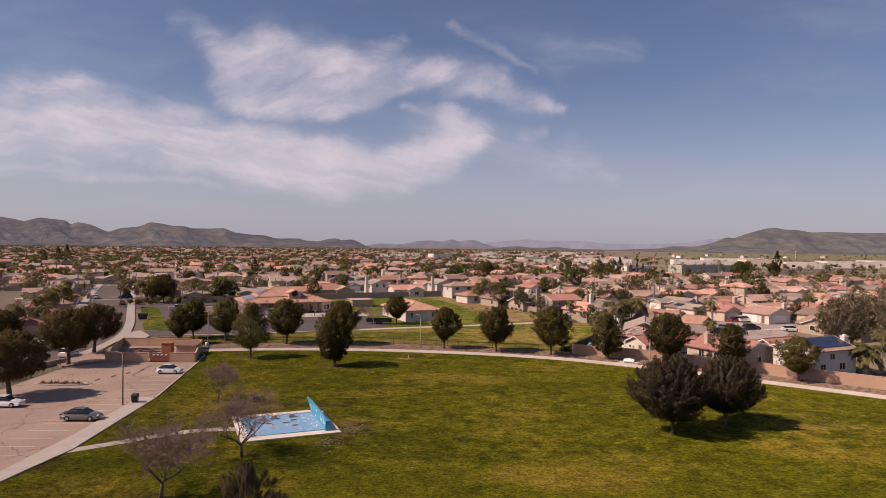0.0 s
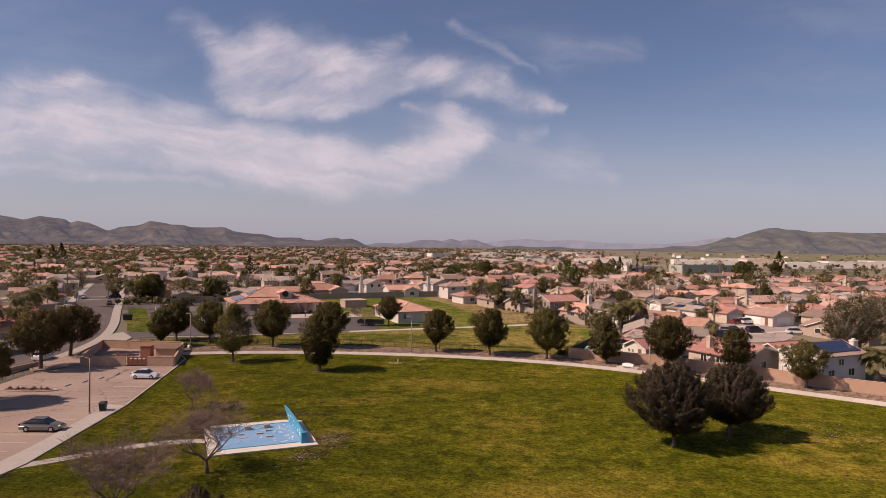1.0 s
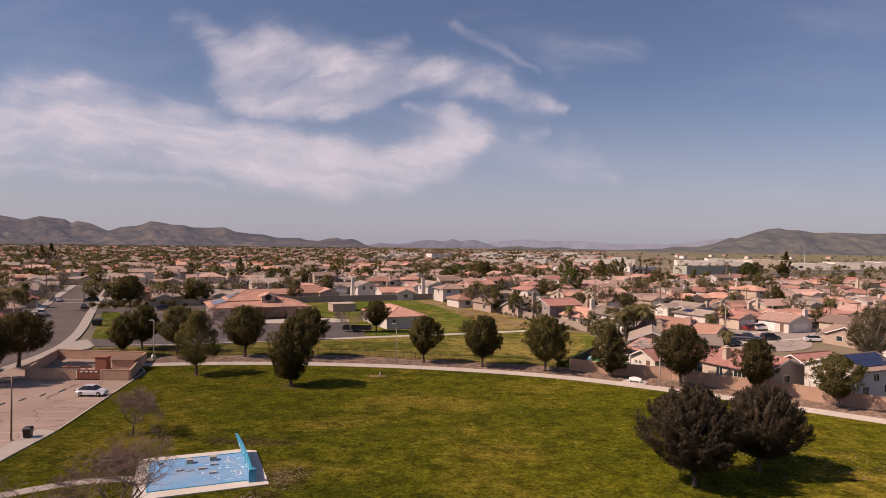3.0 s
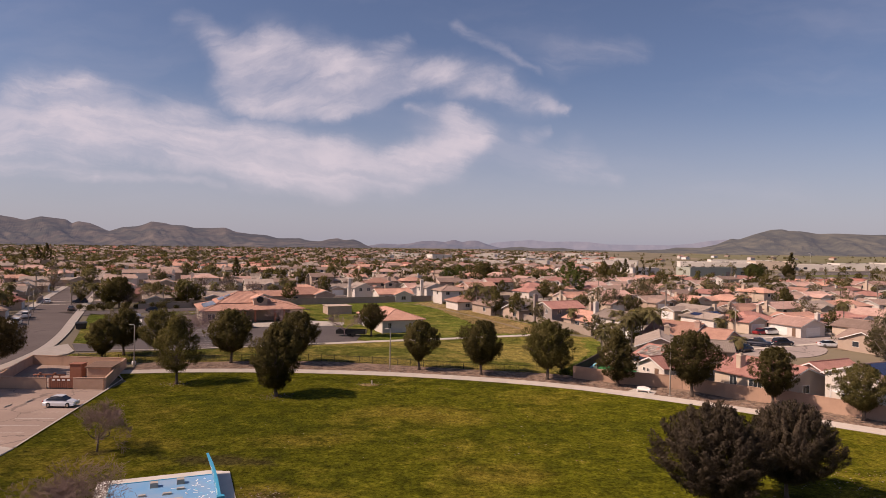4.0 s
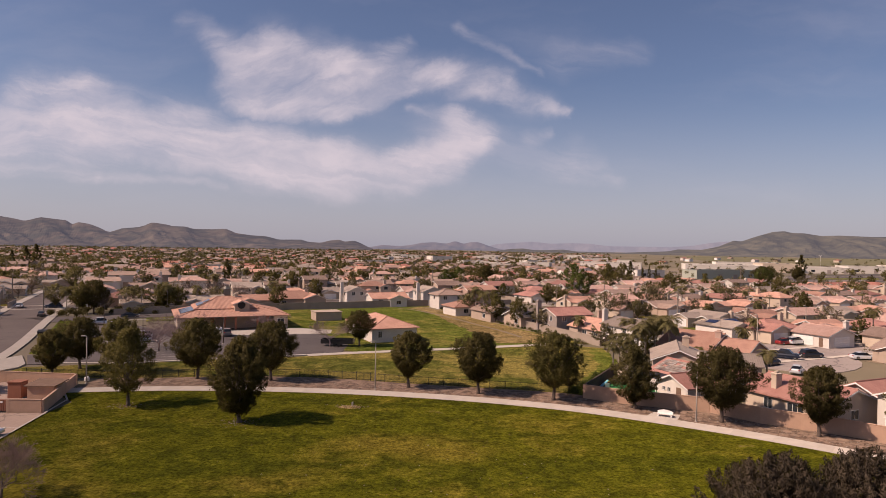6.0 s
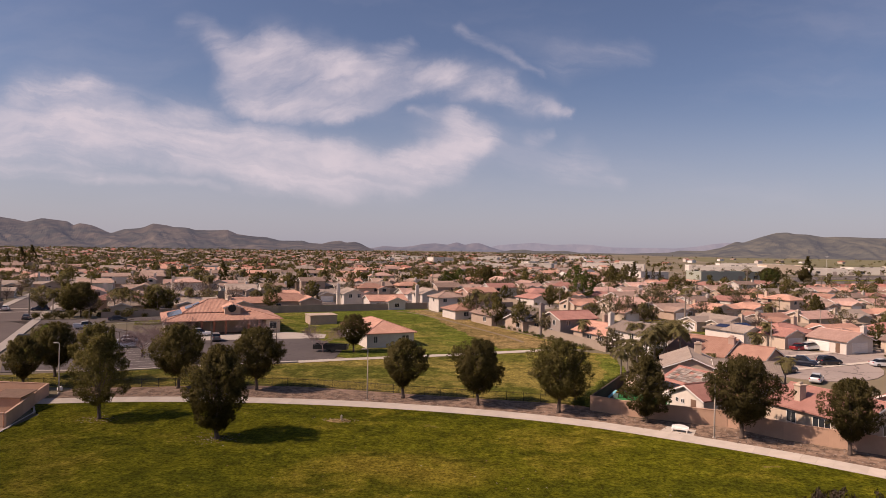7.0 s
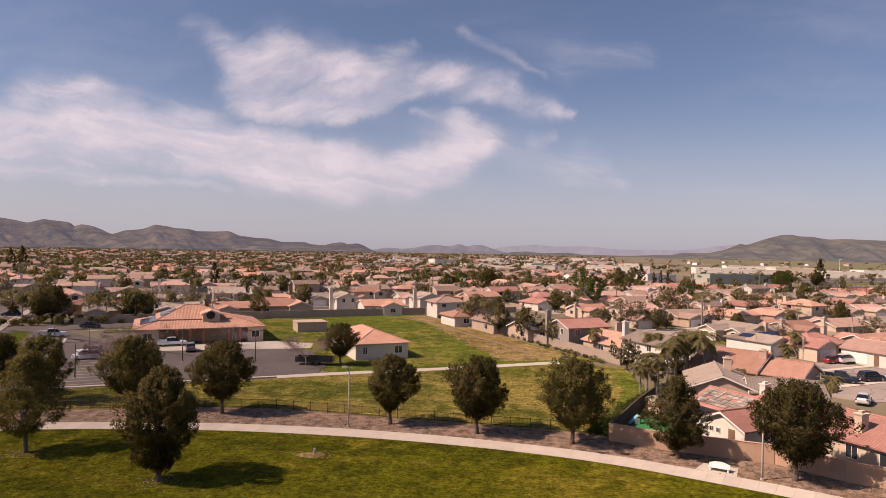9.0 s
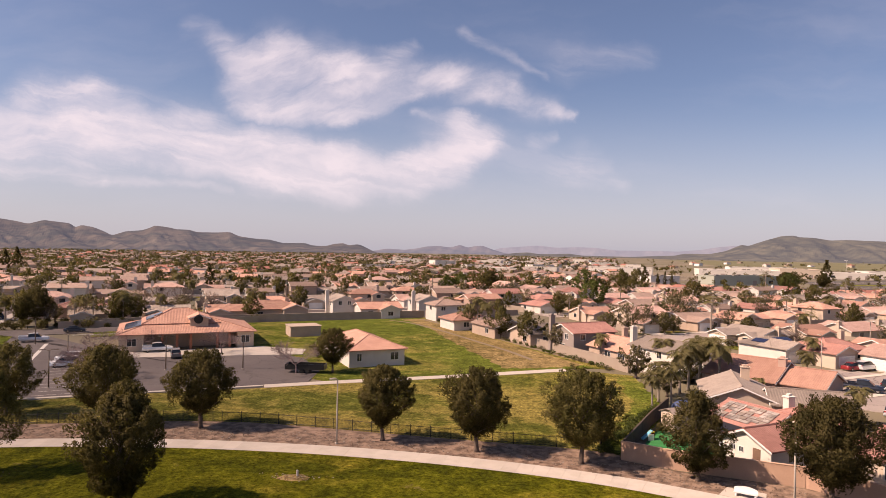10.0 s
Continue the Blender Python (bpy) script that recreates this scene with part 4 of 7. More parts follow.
def body(me, L, W, e, p, m, gable, foot=-0.3):
    """Walls of a wing: a box, with triangles at both ends under a gable."""
    x, y = L / 2, W / 2
    if not gable:
        me.box(-x, -y, -0.3, x, y, e, m)
        return
    ring = [(-y, foot), (y, foot), (y, e), (0, e + p * y), (-y, e)]
    a = [tuple(m @ Vector((-x, q[0], q[1]))) for q in ring]
    b = [tuple(m @ Vector((x, q[0], q[1]))) for q in ring]
    n = len(me.v)
    me.v.extend(a), me.v.extend(b)
    me.f.append(tuple(n + i for i in reversed(range(5)))), me.f.append(tuple(n + 5 + i for i in range(5)))
    for i in range(5):
        j = (i + 1) % 5
        me.f.append((n + i, n + j, n + 5 + j, n + 5 + i))


def opening(root, kind, x, z, w, h, m, bars=1):
    """A window, glass door, garage door or door on the wall whose outside is m's -y side."""
    if kind in ("window", "glass_door"):
        fr = Mesh()
        rings = []
        for dx, d in ((.07, .02), (.07, -.06), (0, -.06), (0, .02)):
            rings.append([tuple(m @ Vector((x + sx * (w / 2 + dx), d, (z - dx) if sz < 0 else (z + h + dx)))) for sx, sz in ((-1, -1), (1, -1), (1, 1), (-1, 1))])
        for q in rings:
            fr.v.extend(q)
        fr.f = [(4 * i + a, 4 * i + (a + 1) % 4, 4 * ((i + 1) % 4) + (a + 1) % 4, 4 * ((i + 1) % 4) + a) for i in range(4) for a in range(4)]
        f = part(kind, fr, "white", root)
        for k in range(bars):
            bx = x - w / 2 + w * (k + 1) / (bars + 1)
            part("mullion", Mesh().box(bx - .025, -0.05, z, bx + .025, 0.02, z + h, m), "white", f)
        part("pane", Mesh().box(x - w / 2, -0.02, z, x + w / 2, 0.02, z + h, m), "glass", f)
    elif kind == "garage_door":
        me = Mesh()
        prof = [(.02, z), (-.05, z)]
        for k in range(4):
            zz = z + h * k / 4
            prof += [(-.05, zz + .02), (-.08, zz + .05), (-.08, zz + h / 4 - .05), (-.05, zz + h / 4 - .02)]
        prof += [(.02, z + h)]
        n = len(prof)
        me.v = [tuple(m @ Vector((x + sx * w / 2, a, b))) for sx in (-1, 1) for a, b in prof]
        me.f = [(i, i + 1, n + i + 1, n + i) for i in range(n - 1)] + [tuple(range(n)), tuple(reversed(range(n, 2 * n)))]
        part("garage_door", me, "white", root)
    else:
        me = Mesh().box(x - w / 2, -0.05, z, x + w / 2, 0.02, z + h, m)
        me.box(x - w / 2 + .15, -0.07, z + h * .55, x + w / 2 - .15, -0.03, z + h - .2, m)
        part("door", me, "wood", root)


SIDE = {"s": 0, "e": 90, "n": 180, "w": 270}


def house(x, y, turn, wings, roof, wall, label, openings=(), chimney=(), panels=(), group="", name="house", z=None, near=True):
    """wings: (cx, cy, turn, length, width, eave, pitch, kind); openings: (wing, side, kind, along, sill, width, height)."""
    root = thing(name, x, y, turn, label, "house", group, z)
    walls, tiles, boards = Mesh(), Mesh(), Mesh()
    for cx, cy, t, L, W, e, p, kind in wings:
        m = pose(cx, cy, 0, 0, 0, t)
        if kind == "dormer":
            body(walls, L, W, e, p, m, True, e - 1.7)
        elif kind == "canopy":
            body(walls, L - .4, W - 6, e, p, m @ pose(0, 3, 0), False)
        else:
            body(walls, L, W, e, p, m, kind == "gable")
        caps = [] if near else None
        if kind in ("gable", "dormer"):
            gable_roof(tiles, L, W, e, p, m, caps=caps, trim=boards)
        else:
            hip_roof(tiles, L, W, e, p, m, caps=caps)
        if near:
            rp = part("roof", tiles, roof, root)
            for c in caps:
                part("ridge_cap", c, roof, rp)
            tiles = Mesh()
    part("wall", walls, wall, root)
    if not near:
        part("roof", tiles, roof, root)
    if boards.v:
        tagged(part("fascia", boards, "white", root), kind="stuff")
    for w, side, kind, along, sill, ww, hh in openings:
        cx, cy, t, L, W = wings[w][:5]
        half = W / 2 if side in "sn" else L / 2
        m = pose(cx, cy, 0, 0, 0, t) @ pose(0, 0, 0, 0, 0, SIDE[side]) @ pose(0, -half, 0)
        opening(root, kind, along, sill, ww, hh, m, (1 if ww < 2 else 2) if near else 0)
    for cx, cy, h in chimney:
        me = Mesh().box(cx - .55, cy - .4, 0, cx + .55, cy + .4, h)
        me.box(cx - .65, cy - .5, h, cx + .65, cy + .5, h + .14)
        me.box(cx - .3, cy - .2, h + .14, cx + .3, cy + .2, h + .4)
        part("chimney", me, wall, root)
    for w, side, a0, s0, cols, rows in panels:
        cx, cy, t, L, W, e, p, kind = wings[w]
        m = pose(cx, cy, 0, 0, 0, t) @ pose(0, 0, 0, 0, 0, SIDE[side])
        half = W / 2 if side in "sn" else L / 2
        m = m @ pose(0, -half, e) @ pose(0, 0, 0, math.degrees(math.atan(p)))
        for c in range(cols):
            for r in range(rows):
                me = Mesh().box(a0 + c * 1.06, s0 + r * 1.72, 0.26, a0 + c * 1.06 + 1.02, s0 + r * 1.72 + 1.67, 0.31, m)
                part("solar_panel", me, "solar", root, "dark blue solar panel" if not (c or r) else "")
    return root


def lamp_pole(name, h, arm, label, mat="steel", heads=1, lean=0):
    root = thing(name, 0, 0, 0, label, "street lamp")
    part("base", Mesh().lathe(0, 0, [(0.20, -0.2), (0.20, 0.10), (0.17, 0.14)], 10), "concrete", root)
    part("pole", Mesh().tube([(0, 0, 0.0), (0, 0, h * .5), (0, 0, h)], [0.105, 0.085, 0.06], 8), mat, root, smooth=True)
    for k in range(heads):
        s = 1 if k == 0 else -1
        a = part("arm", Mesh().tube([(0, 0, h - .05), (s * arm * .6, 0, h + .12), (s * arm, 0, h + .14)], [0.045, 0.04, 0.035], 6), mat, root)
        hd = Mesh().hull([(s * arm - .05, -.14, h + .06), (s * arm + s * .65, -.14, h + .06), (s * arm + s * .65, .14, h + .06), (s * arm - .05, .14, h + .06)][::s], [(s * arm, -.1, h + .22), (s * arm + s * .6, -.08, h + .18), (s * arm + s * .6, .08, h + .18), (s * arm, .1, h + .22)][::s])
        part("lamp_head", hd, mat, a)
    return root


def loft(me, stations, round_top=0.25, seg=4):
    """A body through stations (x, low, high, half width at the bottom, half width at the top)."""
    rings = []
    for x, lo, hi, wb, wt in stations:
        r = min(round_top, (hi - lo) * 0.45)
        ring = [(x, -wb, lo + .05), (x, -wb * 0.96, lo), (x, wb * 0.96, lo), (x, wb, lo + .05), (x, (wb + wt) / 2 + .02, (lo + hi) / 2), (x, wt, hi - r), (x, wt - r * .3, hi - r * .3), (x, wt - r, hi), (x, -wt + r, hi), (x, -wt + r * .3, hi - r * .3), (x, -wt, hi - r), (x, -(wb + wt) / 2 - .02, (lo + hi) / 2)]
        rings.append(ring)
    me.hull_rings(rings)
    return me


CARS = {}


def car(kind, paint, x, y, turn, label, category="car", z=None):
    """A parked vehicle; alike bodies share their meshes."""
    key = (kind, paint)
    m = pose(x, y, gz(y) + 0.03 if z is None else z, 0, 0, turn)
    if key in CARS:
        c = copy_thing(CARS[key], m)
        return tagged(c, label)
    root = thing("car" if kind != "pickup" else "pickup_truck", x, y, turn, label, category)
    root.matrix_world = m
    CARS[key] = root
    pm = "car%d" % paint
    if kind == "sedan":
        bodyst = [(-2.35, .42, .78, .72, .60), (-2.25, .24, .95, .86, .70), (-1.6, .2, 1.0, .90, .76), (-.6, .2, .98, .91, .80), (.7, .2, .96, .91, .80), (1.6, .2, .90, .90, .74), (2.2, .24, .76, .85, .66), (2.38, .34, .62, .70, .55)]
        cab = [(-1.85, .92, .97, .74, .70), (-1.15, .92, 1.36, .78, .58), (-.3, .92, 1.45, .79, .60), (.45, .92, 1.40, .79, .58), (1.15, .90, .95, .76, .68)]
        top = [(-1.12, 1.36, 1.40, .60, .55), (-.3, 1.43, 1.485, .61, .55), (.45, 1.38, 1.43, .60, .54)]
        half, wheel, front = 2.38, .33, 1.42
    elif kind == "suv":
        bodyst = [(-2.3, .45, 1.0, .84, .74), (-2.2, .28, 1.12, .92, .80), (-1.4, .26, 1.14, .94, .84), (.8, .26, 1.10, .94, .84), (1.7, .26, 1.04, .92, .80), (2.2, .3, .92, .88, .72), (2.36, .42, .75, .74, .6)]
        cab = [(-2.18, 1.05, 1.1, .82, .78), (-1.95, 1.05, 1.66, .84, .66), (-.3, 1.05, 1.74, .85, .68), (.5, 1.05, 1.68, .84, .66), (1.25, 1.02, 1.08, .80, .74)]
        top = [(-1.98, 1.64, 1.70, .68, .62), (-.3, 1.72, 1.79, .70, .63), (.5, 1.66, 1.72, .67, .6)]
        half, wheel, front = 2.36, .37, 1.42
    elif kind == "van":
        bodyst = [(-2.6, .45, 1.1, .92, .86), (-2.5, .3, 1.2, .97, .92), (0, .28, 1.2, .98, .93), (1.6, .28, 1.15, .96, .9), (2.35, .3, 1.0, .9, .78), (2.55, .42, .8, .78, .66)]
        cab = [(-2.5, 1.15, 1.9, .9, .8), (-2.3, 1.15, 2.0, .92, .8), (.6, 1.15, 2.0, .92, .8), (1.1, 1.15, 1.9, .9, .76), (1.95, 1.1, 1.15, .84, .78)]
        top = [(-2.4, 1.95, 2.03, .82, .74), (.6, 1.98, 2.07, .83, .74), (1.1, 1.88, 1.95, .78, .7)]
        half, wheel, front = 2.55, .36, 1.6
    else:
        bodyst = [(-2.85, .5, 1.0, .90, .86), (-2.8, .42, 1.1, .95, .9), (-1.0, .4, 1.1, .97, .92), (.9, .4, 1.12, .97, .9), (1.9, .4, 1.12, .96, .86), (2.6, .42, 1.02, .92, .78), (2.85, .5, .82, .8, .7)]
        cab = [(-1.05, 1.05, 1.1, .84, .8), (-.95, 1.05, 1.74, .86, .7), (.1, 1.05, 1.82, .87, .72), (.7, 1.05, 1.74, .86, .7), (1.4, 1.05, 1.12, .82, .76)]
        top = [(-.98, 1.72, 1.78, .72, .66), (.1, 1.8, 1.87, .74, .66), (.7, 1.72, 1.79, .71, .64)]
        half, wheel, front = 2.85, .40, 1.85
    part("body", loft(Mesh(), bodyst), pm, root, smooth=False)
    part("glasshouse", loft(Mesh(), cab, .12), "carglass", root, "dark tinted windows")
    part("roof", loft(Mesh(), top, .03), pm, root)
    if kind == "pickup":
        bed = Mesh()
        for b in ((-2.78, -.9, -1.1, -.8), (-2.78, .8, -1.1, .9), (-2.82, -.9, -2.72, .9), (-1.15, -.9, -1.05, .9)):
            bed.box(b[0], b[1], 1.05, b[2], b[3], 1.32)
        part("cargo_bed", bed, pm, root)
    for sx in (-1, 1):
        for s in (-1, 1):
            wx = front if sx > 0 else -front * .98
            w = part("wheel", Mesh().tube([(wx, s * .66, wheel), (wx, s * .9, wheel)], [wheel, wheel], 14), "rubber", root)
            part("rim", Mesh().tube([(wx, s * .88, wheel), (wx, s * .925, wheel)], [wheel * .62, wheel * .55], 10), "chrome", w)
    hz = .62 if kind == "sedan" else .82
    for s in (-1, 1):
        part("headlight", Mesh().box(half - .22, s * .62 - .14, hz, half - .02, s * .62 + .14, hz + .14), "lens", root)
        part("tail_light", Mesh().box(-half + .0, s * .66 - .12, hz + .1, -half + .14, s * .66 + .12, hz + .26), "tail", root)
    return root


def block_wall(name, pts, h, label, mat="block", thick=0.2, cap=True):
    """A garden wall along a line: panels between piers, with a cap."""
    root = thing(name, pts[0][0], pts[0][1], 0, label, "wall", z=0)
    root.location = (0, 0, 0)
    for (x0, y0), (x1, y1) in zip(pts, pts[1:]):
        a, b = Vector((x0, y0)), Vector((x1, y1))
        n = max(1, round((b - a).length / 5.0))
        ang = math.degrees(math.atan2(y1 - y0, x1 - x0))
        for k in range(n):
            p, q = a.lerp(b, k / n), a.lerp(b, (k + 1) / n)
            z0, z1 = gz(p.y), gz(q.y)
            z = min(z0, z1)
            L = (q - p).length
            m = pose(p.x, p.y, z, 0, 0, ang)
            part("panel", Mesh().box(.2, -thick / 2, -.3, L - .2, thick / 2, h, m), mat, root)
            pier = Mesh().box(-.2, -thick / 2 - .015, -.3, .2, thick / 2 + .015, h + .04, m)
            part("pier", pier, mat, root)
            if cap:
                part("cap", Mesh().box(.2, -thick / 2 - .04, h, L - .2, thick / 2 + .04, h + .07, m), mat, root)
    return tagged(root, kind="structure")


def iron_fence(name, pts, h, label, gap=0.13):
    """Black iron fence: posts, two rails and many thin pickets."""
    root = thing(name, 0, 0, 0, label, "fence", z=0)
    line = even_line(pts, 2.4)
    pick = Mesh()
    for i, p in enumerate(line):
        part("post", Mesh().box(p.x - .035, p.y - .035, gz(p.y) - .2, p.x + .035, p.y + .035, gz(p.y) + h + .08), "iron", root)
        if i + 1 < len(line):
            q = line[i + 1]
            for z in (.15, h - .12):
                part("rail", Mesh().tube([(p.x, p.y, gz(p.y) + z), (q.x, q.y, gz(q.y) + z)], [.025, .025], 4), "iron", root)
            n = int(2.4 / gap)
            for k in range(1, n):
                c = p.lerp(q, k / n)
                g = gz(c.y)
                pick.box(c.x - .01, c.y - .01, g + .06, c.x + .01, c.y + .01, g + h)
    tagged(part("pickets", pick, "iron", root), kind="stuff")
    return tagged(root, kind="structure")

# ---- hills at the end of the plain ----
def ridge(peaks, r0, r1, seed, name, mat, label, rows=26):
    """A range whose crest follows peaks (azimuth in degrees, height); spurs and gullies run down to the plain."""
    az = np.arange(peaks[0][0], peaks[-1][0], 0.12)
    crest = r0 + (r1 - r0) * 0.74
    top = np.maximum(0.0, np.interp(az, [p[0] for p in peaks], [p[1] for p in peaks]))
    soft = np.exp(-np.linspace(-1.6, 1.6, 5) ** 2)
    top = np.convolve(np.pad(top, 2, "edge"), soft / soft.sum(), "valid")
    broad = np.convolve(np.pad(top, 20, "edge"), np.ones(41) / 41, "valid")
    me = Mesh()
    for i in range(rows):
        t = i / (rows - 1)
        r = r0 + (r1 - r0) * t
        for k, a in enumerate(az):
            spur = noise.fractal(Vector((a * 0.38 + t * 1.4, t * 1.2, seed)), 0.8, 2.2, 4)
            cut = abs(noise.noise(Vector((a * 0.55 + t * 2.3, t * 1.1, seed + 8)))) + 0.3 * abs(noise.noise(Vector((a * 1.0 - t * 2.2, t * 1.6, seed + 2))))
            fine = 0.5 * noise.fractal(Vector((a * 1.3 + t * 1.5, t * 2.0, seed + 4)), 0.9, 2.1, 2)
            if t < 0.74:
                s = t / 0.74
                near = min(1.0, s * 1.5)
                lift = max(0.0, s ** 1.25 + 0.50 * spur * s * (1 - s) * 2 - 0.62 * cut * s * (1 - s) * 2)
                h = top[k] * s * s + broad[k] * (1 - s * s)
                z = h * min(0.97 + 0.03 * s, lift) * r / crest + fine * 0.7 * near * (1 - s)
            else:
                z = top[k] * max(0.0, 1 - ((t - 0.74) / 0.26) ** 1.5) + fine * 0.8 * (1 - t)
            me.v.append((r * math.sin(radians(a)), r * math.cos(radians(a)), gz(300) - 1.2 + max(0.0, z)))
    n = len(az)
    me.f = [(i * n + k, i * n + k + 1, (i + 1) * n + k + 1, (i + 1) * n + k) for i in range(rows - 1) for k in range(n - 1)]
    solid(name, me, mat, label, "hills", kind="structure")


WEST = ((-58, 130), (-50, 150), (-45, 158), (-41.0, 144), (-40.0, 133), (-39.3, 121), (-38.3, 143), (-37.6, 137), (-36.6, 130), (-36.3, 108), (-35.9, 123), (-35.1, 114), (-34.5, 97), (-33.8, 72), (-32.9, 95), (-31.8, 103), (-31.3, 113), (-30.8, 132), (-29.7, 122), (-29.3, 114), (-28.3, 113),
        (-27.7, 101), (-26.3, 101), (-25.2, 106), (-24.4, 82), (-23.2, 71), (-22.0, 67), (-21.0, 49), (-19.1, 51), (-18.6, 39), (-17.5, 34), (-16.8, 48), (-16.0, 55), (-15.5, 43), (-14.7, 50), (-14.2, 38), (-13.6, 16), (-13.0, 0))
EAST = ((-2.6, 0), (-1.3, 14), (-0.2, 19), (0.8, 10), (2.2, 12), (3.2, 16), (4.3, 6), (8, 3), (11.7, 15), (12.4, 27), (14.3, 27), (15.5, 46), (16.6, 81), (17.1, 75), (18.3, 106), (19.4, 130), (20.2, 133), (20.6, 124), (21.5, 122), (22.6, 108), (23.7, 111), (26.0, 104), (32, 112), (44, 80))
MIDDLE = ((-14.2, 0), (-13.1, 16), (-12.3, 28), (-10.8, 22), (-9.8, 31), (-8.9, 47), (-7.8, 52), (-6.8, 43), (-6.0, 62), (-5.3, 44), (-4.7, 56), (-4.0, 57), (-3.0, 29), (-2.2, 12), (-0.8, 0))
HAZY = ((-6, 0), (-3.3, 25), (-2.6, 46), (-1.6, 55), (0.6, 70), (2.2, 57), (3.9, 63), (5.3, 61), (7.1, 44), (9.8, 44), (12.0, 43), (13.7, 57), (14.9, 77), (16.2, 89), (19, 60), (24, 0))
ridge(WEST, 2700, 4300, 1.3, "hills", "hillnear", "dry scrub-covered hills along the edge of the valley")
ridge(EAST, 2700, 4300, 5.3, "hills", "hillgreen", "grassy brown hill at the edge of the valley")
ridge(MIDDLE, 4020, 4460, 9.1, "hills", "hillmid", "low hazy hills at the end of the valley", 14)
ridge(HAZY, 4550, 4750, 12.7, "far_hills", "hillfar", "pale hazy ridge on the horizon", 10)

# ---- park ground: strip, path, car park, roads, school field ----
fence_line = smooth_line([Vector(p) for p in ((-78, 131.5), (-61.3, 133.4), (-48, 137.2), (-36.4, 139.2), (-27.7, 139.0), (-18.9, 138.0), (-8, 137.0), (2, 136.2), (9.2, 135.2))], 6)
mulch_far = [(-66, 132)] + [(p.x, p.y) for p in fence_line if p.x > -64] + [(9.2, 133), (13, 130.8), (25.6, 127.5), (30.5, 123.2), (38.8, 119.2), (43.7, 115), (54, 108.8), (76, 96)]
sheet("mulch_strip", [p for p in far_side if p[0] > -66] + list(reversed(mulch_far)), "mulch", -0.02, "brown bark mulch strip behind the park path", "ground")
path = ribbon("path", path_line, -1.47, 1.47, "concrete", -0.03, "curving pale concrete path of poured slabs", "path")
ra, rb = sides(path_line, -1.5, 1.5)
for i in range(len(path_line) - 1):
    q = [Vector(ra[i]), Vector(ra[i + 1]), Vector(rb[i + 1]), Vector(rb[i])]
    c = sum(q, Vector((0, 0))) / 4
    q = [c + (p - c) * 0.991 for p in q]
    me = Mesh().hull([(p.x, p.y, gz(p.y) - 0.1) for p in q], [(p.x, p.y, gz(p.y) + 0.02) for p in q])
    part("slab", me, "concrete", path)

# the school's grass, walk and playing field
sheet("school_grass", [(-83, 131)] + [(p.x, p.y + 0.02) for p in fence_line if p.x > -76] + [(9.2, 134), (18, 154), (17.5, 180), (6.4, 183.5), (-13.5, 173.0), (-31.8, 164.0), (-40, 158.2), (-69, 144.8), (-84, 138)], "field", -0.03, "yellow-green school grass behind the iron fence", "lawn")
sheet("school_walk", [(-40.5, 158.0), (-31.8, 162.6), (-13.6, 171.2), (6.6, 181.6), (5.6, 184.0), (-14.0, 173.6), (-32.2, 165.0), (-41.5, 160.0)], "concrete", 0.01, "straight concrete walk across the school grass", "path")
sheet("playing_field", [uv(52, 168), uv(58, 158), (-31.8, 164.9), (-13.6, 173.5), (6, 184.0), uv(108, 152.0), uv(108, 240), uv(20, 240), uv(20, 222), uv(50, 222)], "meadow", -0.02, "green school playing field", "lawn")
def ragged(pts, step=0.9, amp=1.1):
    """The outline with an uneven, wandering edge."""
    out = []
    for a, b in zip(pts, pts[1:] + pts[:1]):
        a, b = Vector(a), Vector(b)
        n = max(1, int((b - a).length / step))
        side = Vector((a.y - b.y, b.x - a.x)).normalized()
        for i in range(n):
            p = a.lerp(b, i / n)
            w = noise.fractal(Vector((p.x * 0.35, p.y * 0.35, 3.0)), 0.6, 2.2, 4) * amp
            out.append(tuple(p + side * w))
    return out


sheet("dry_field", ragged([(8.1, 186.6), (2.5, 184.2), (-4.9, 181.6), (-7.2, 187.4), (-10.3, 194.4), (-14.4, 204), (-18.2, 213.0), (-24.5, 229), (-31.7, 245.1), (-38.5, 255), (-33, 257.5), (-27.9, 252), (-17.7, 235.0), (-5.2, 214.6), (6.7, 196.5), (11, 190)]), "hay", 0.0, "dry tan strip of the playing field", "ground")
worn = smooth_line([Vector(p) for p in ((16, 186.5), (11.6, 190.7), (6.7, 197.1), (-5.2, 215.2), (-17.7, 235.4), (-33, 257.5))], 4)
ribbon("worn_track", worn, -0.7, 0.7, "earth", 0.02, "bare earth track along the field's edge", "path")
worn = smooth_line([Vector(p) for p in ((0, 192), (-4.5, 201), (-12, 213), (-22, 229), (-34, 246), (-41, 251))], 4)
ribbon("worn_line", worn, -0.5, 0.5, "earth", 0.02, "bare worn line across the dry field", "path")
sheet("weed_strip", [uv(107, 152), uv(110, 150), uv(110, 240), uv(106.6, 240)], "field", 0.01, "weedy strip along the block wall", "lawn")

# car park beside the lawn
sheet("car_park", [(-50.6, -45), (-50.8, 56.5), (-51.8, 68.3), (-54.8, 85.4), (-52.3, 86.2), (-55.7, 98.5), (-59.0, 110.6), (-59.6, 112), (-76.2, 110), (-79, 101), (-78, 94), (-77, 86), (-76, 60), (-75, -45)], "lot", -0.02, "worn pale asphalt car park", "car park")
sheet("car_park_walk", [(-48.7, -45), (-48.6, 56), (-48.4, 63.7), (-50.2, 74.5), (-52.0, 85.6), (-54.6, 86.0), (-51.7, 68.3), (-50.7, 56.5), (-50.5, -45)], "concrete", 0.12, "pale concrete walk along the car park's edge", "pavement", 0.4)
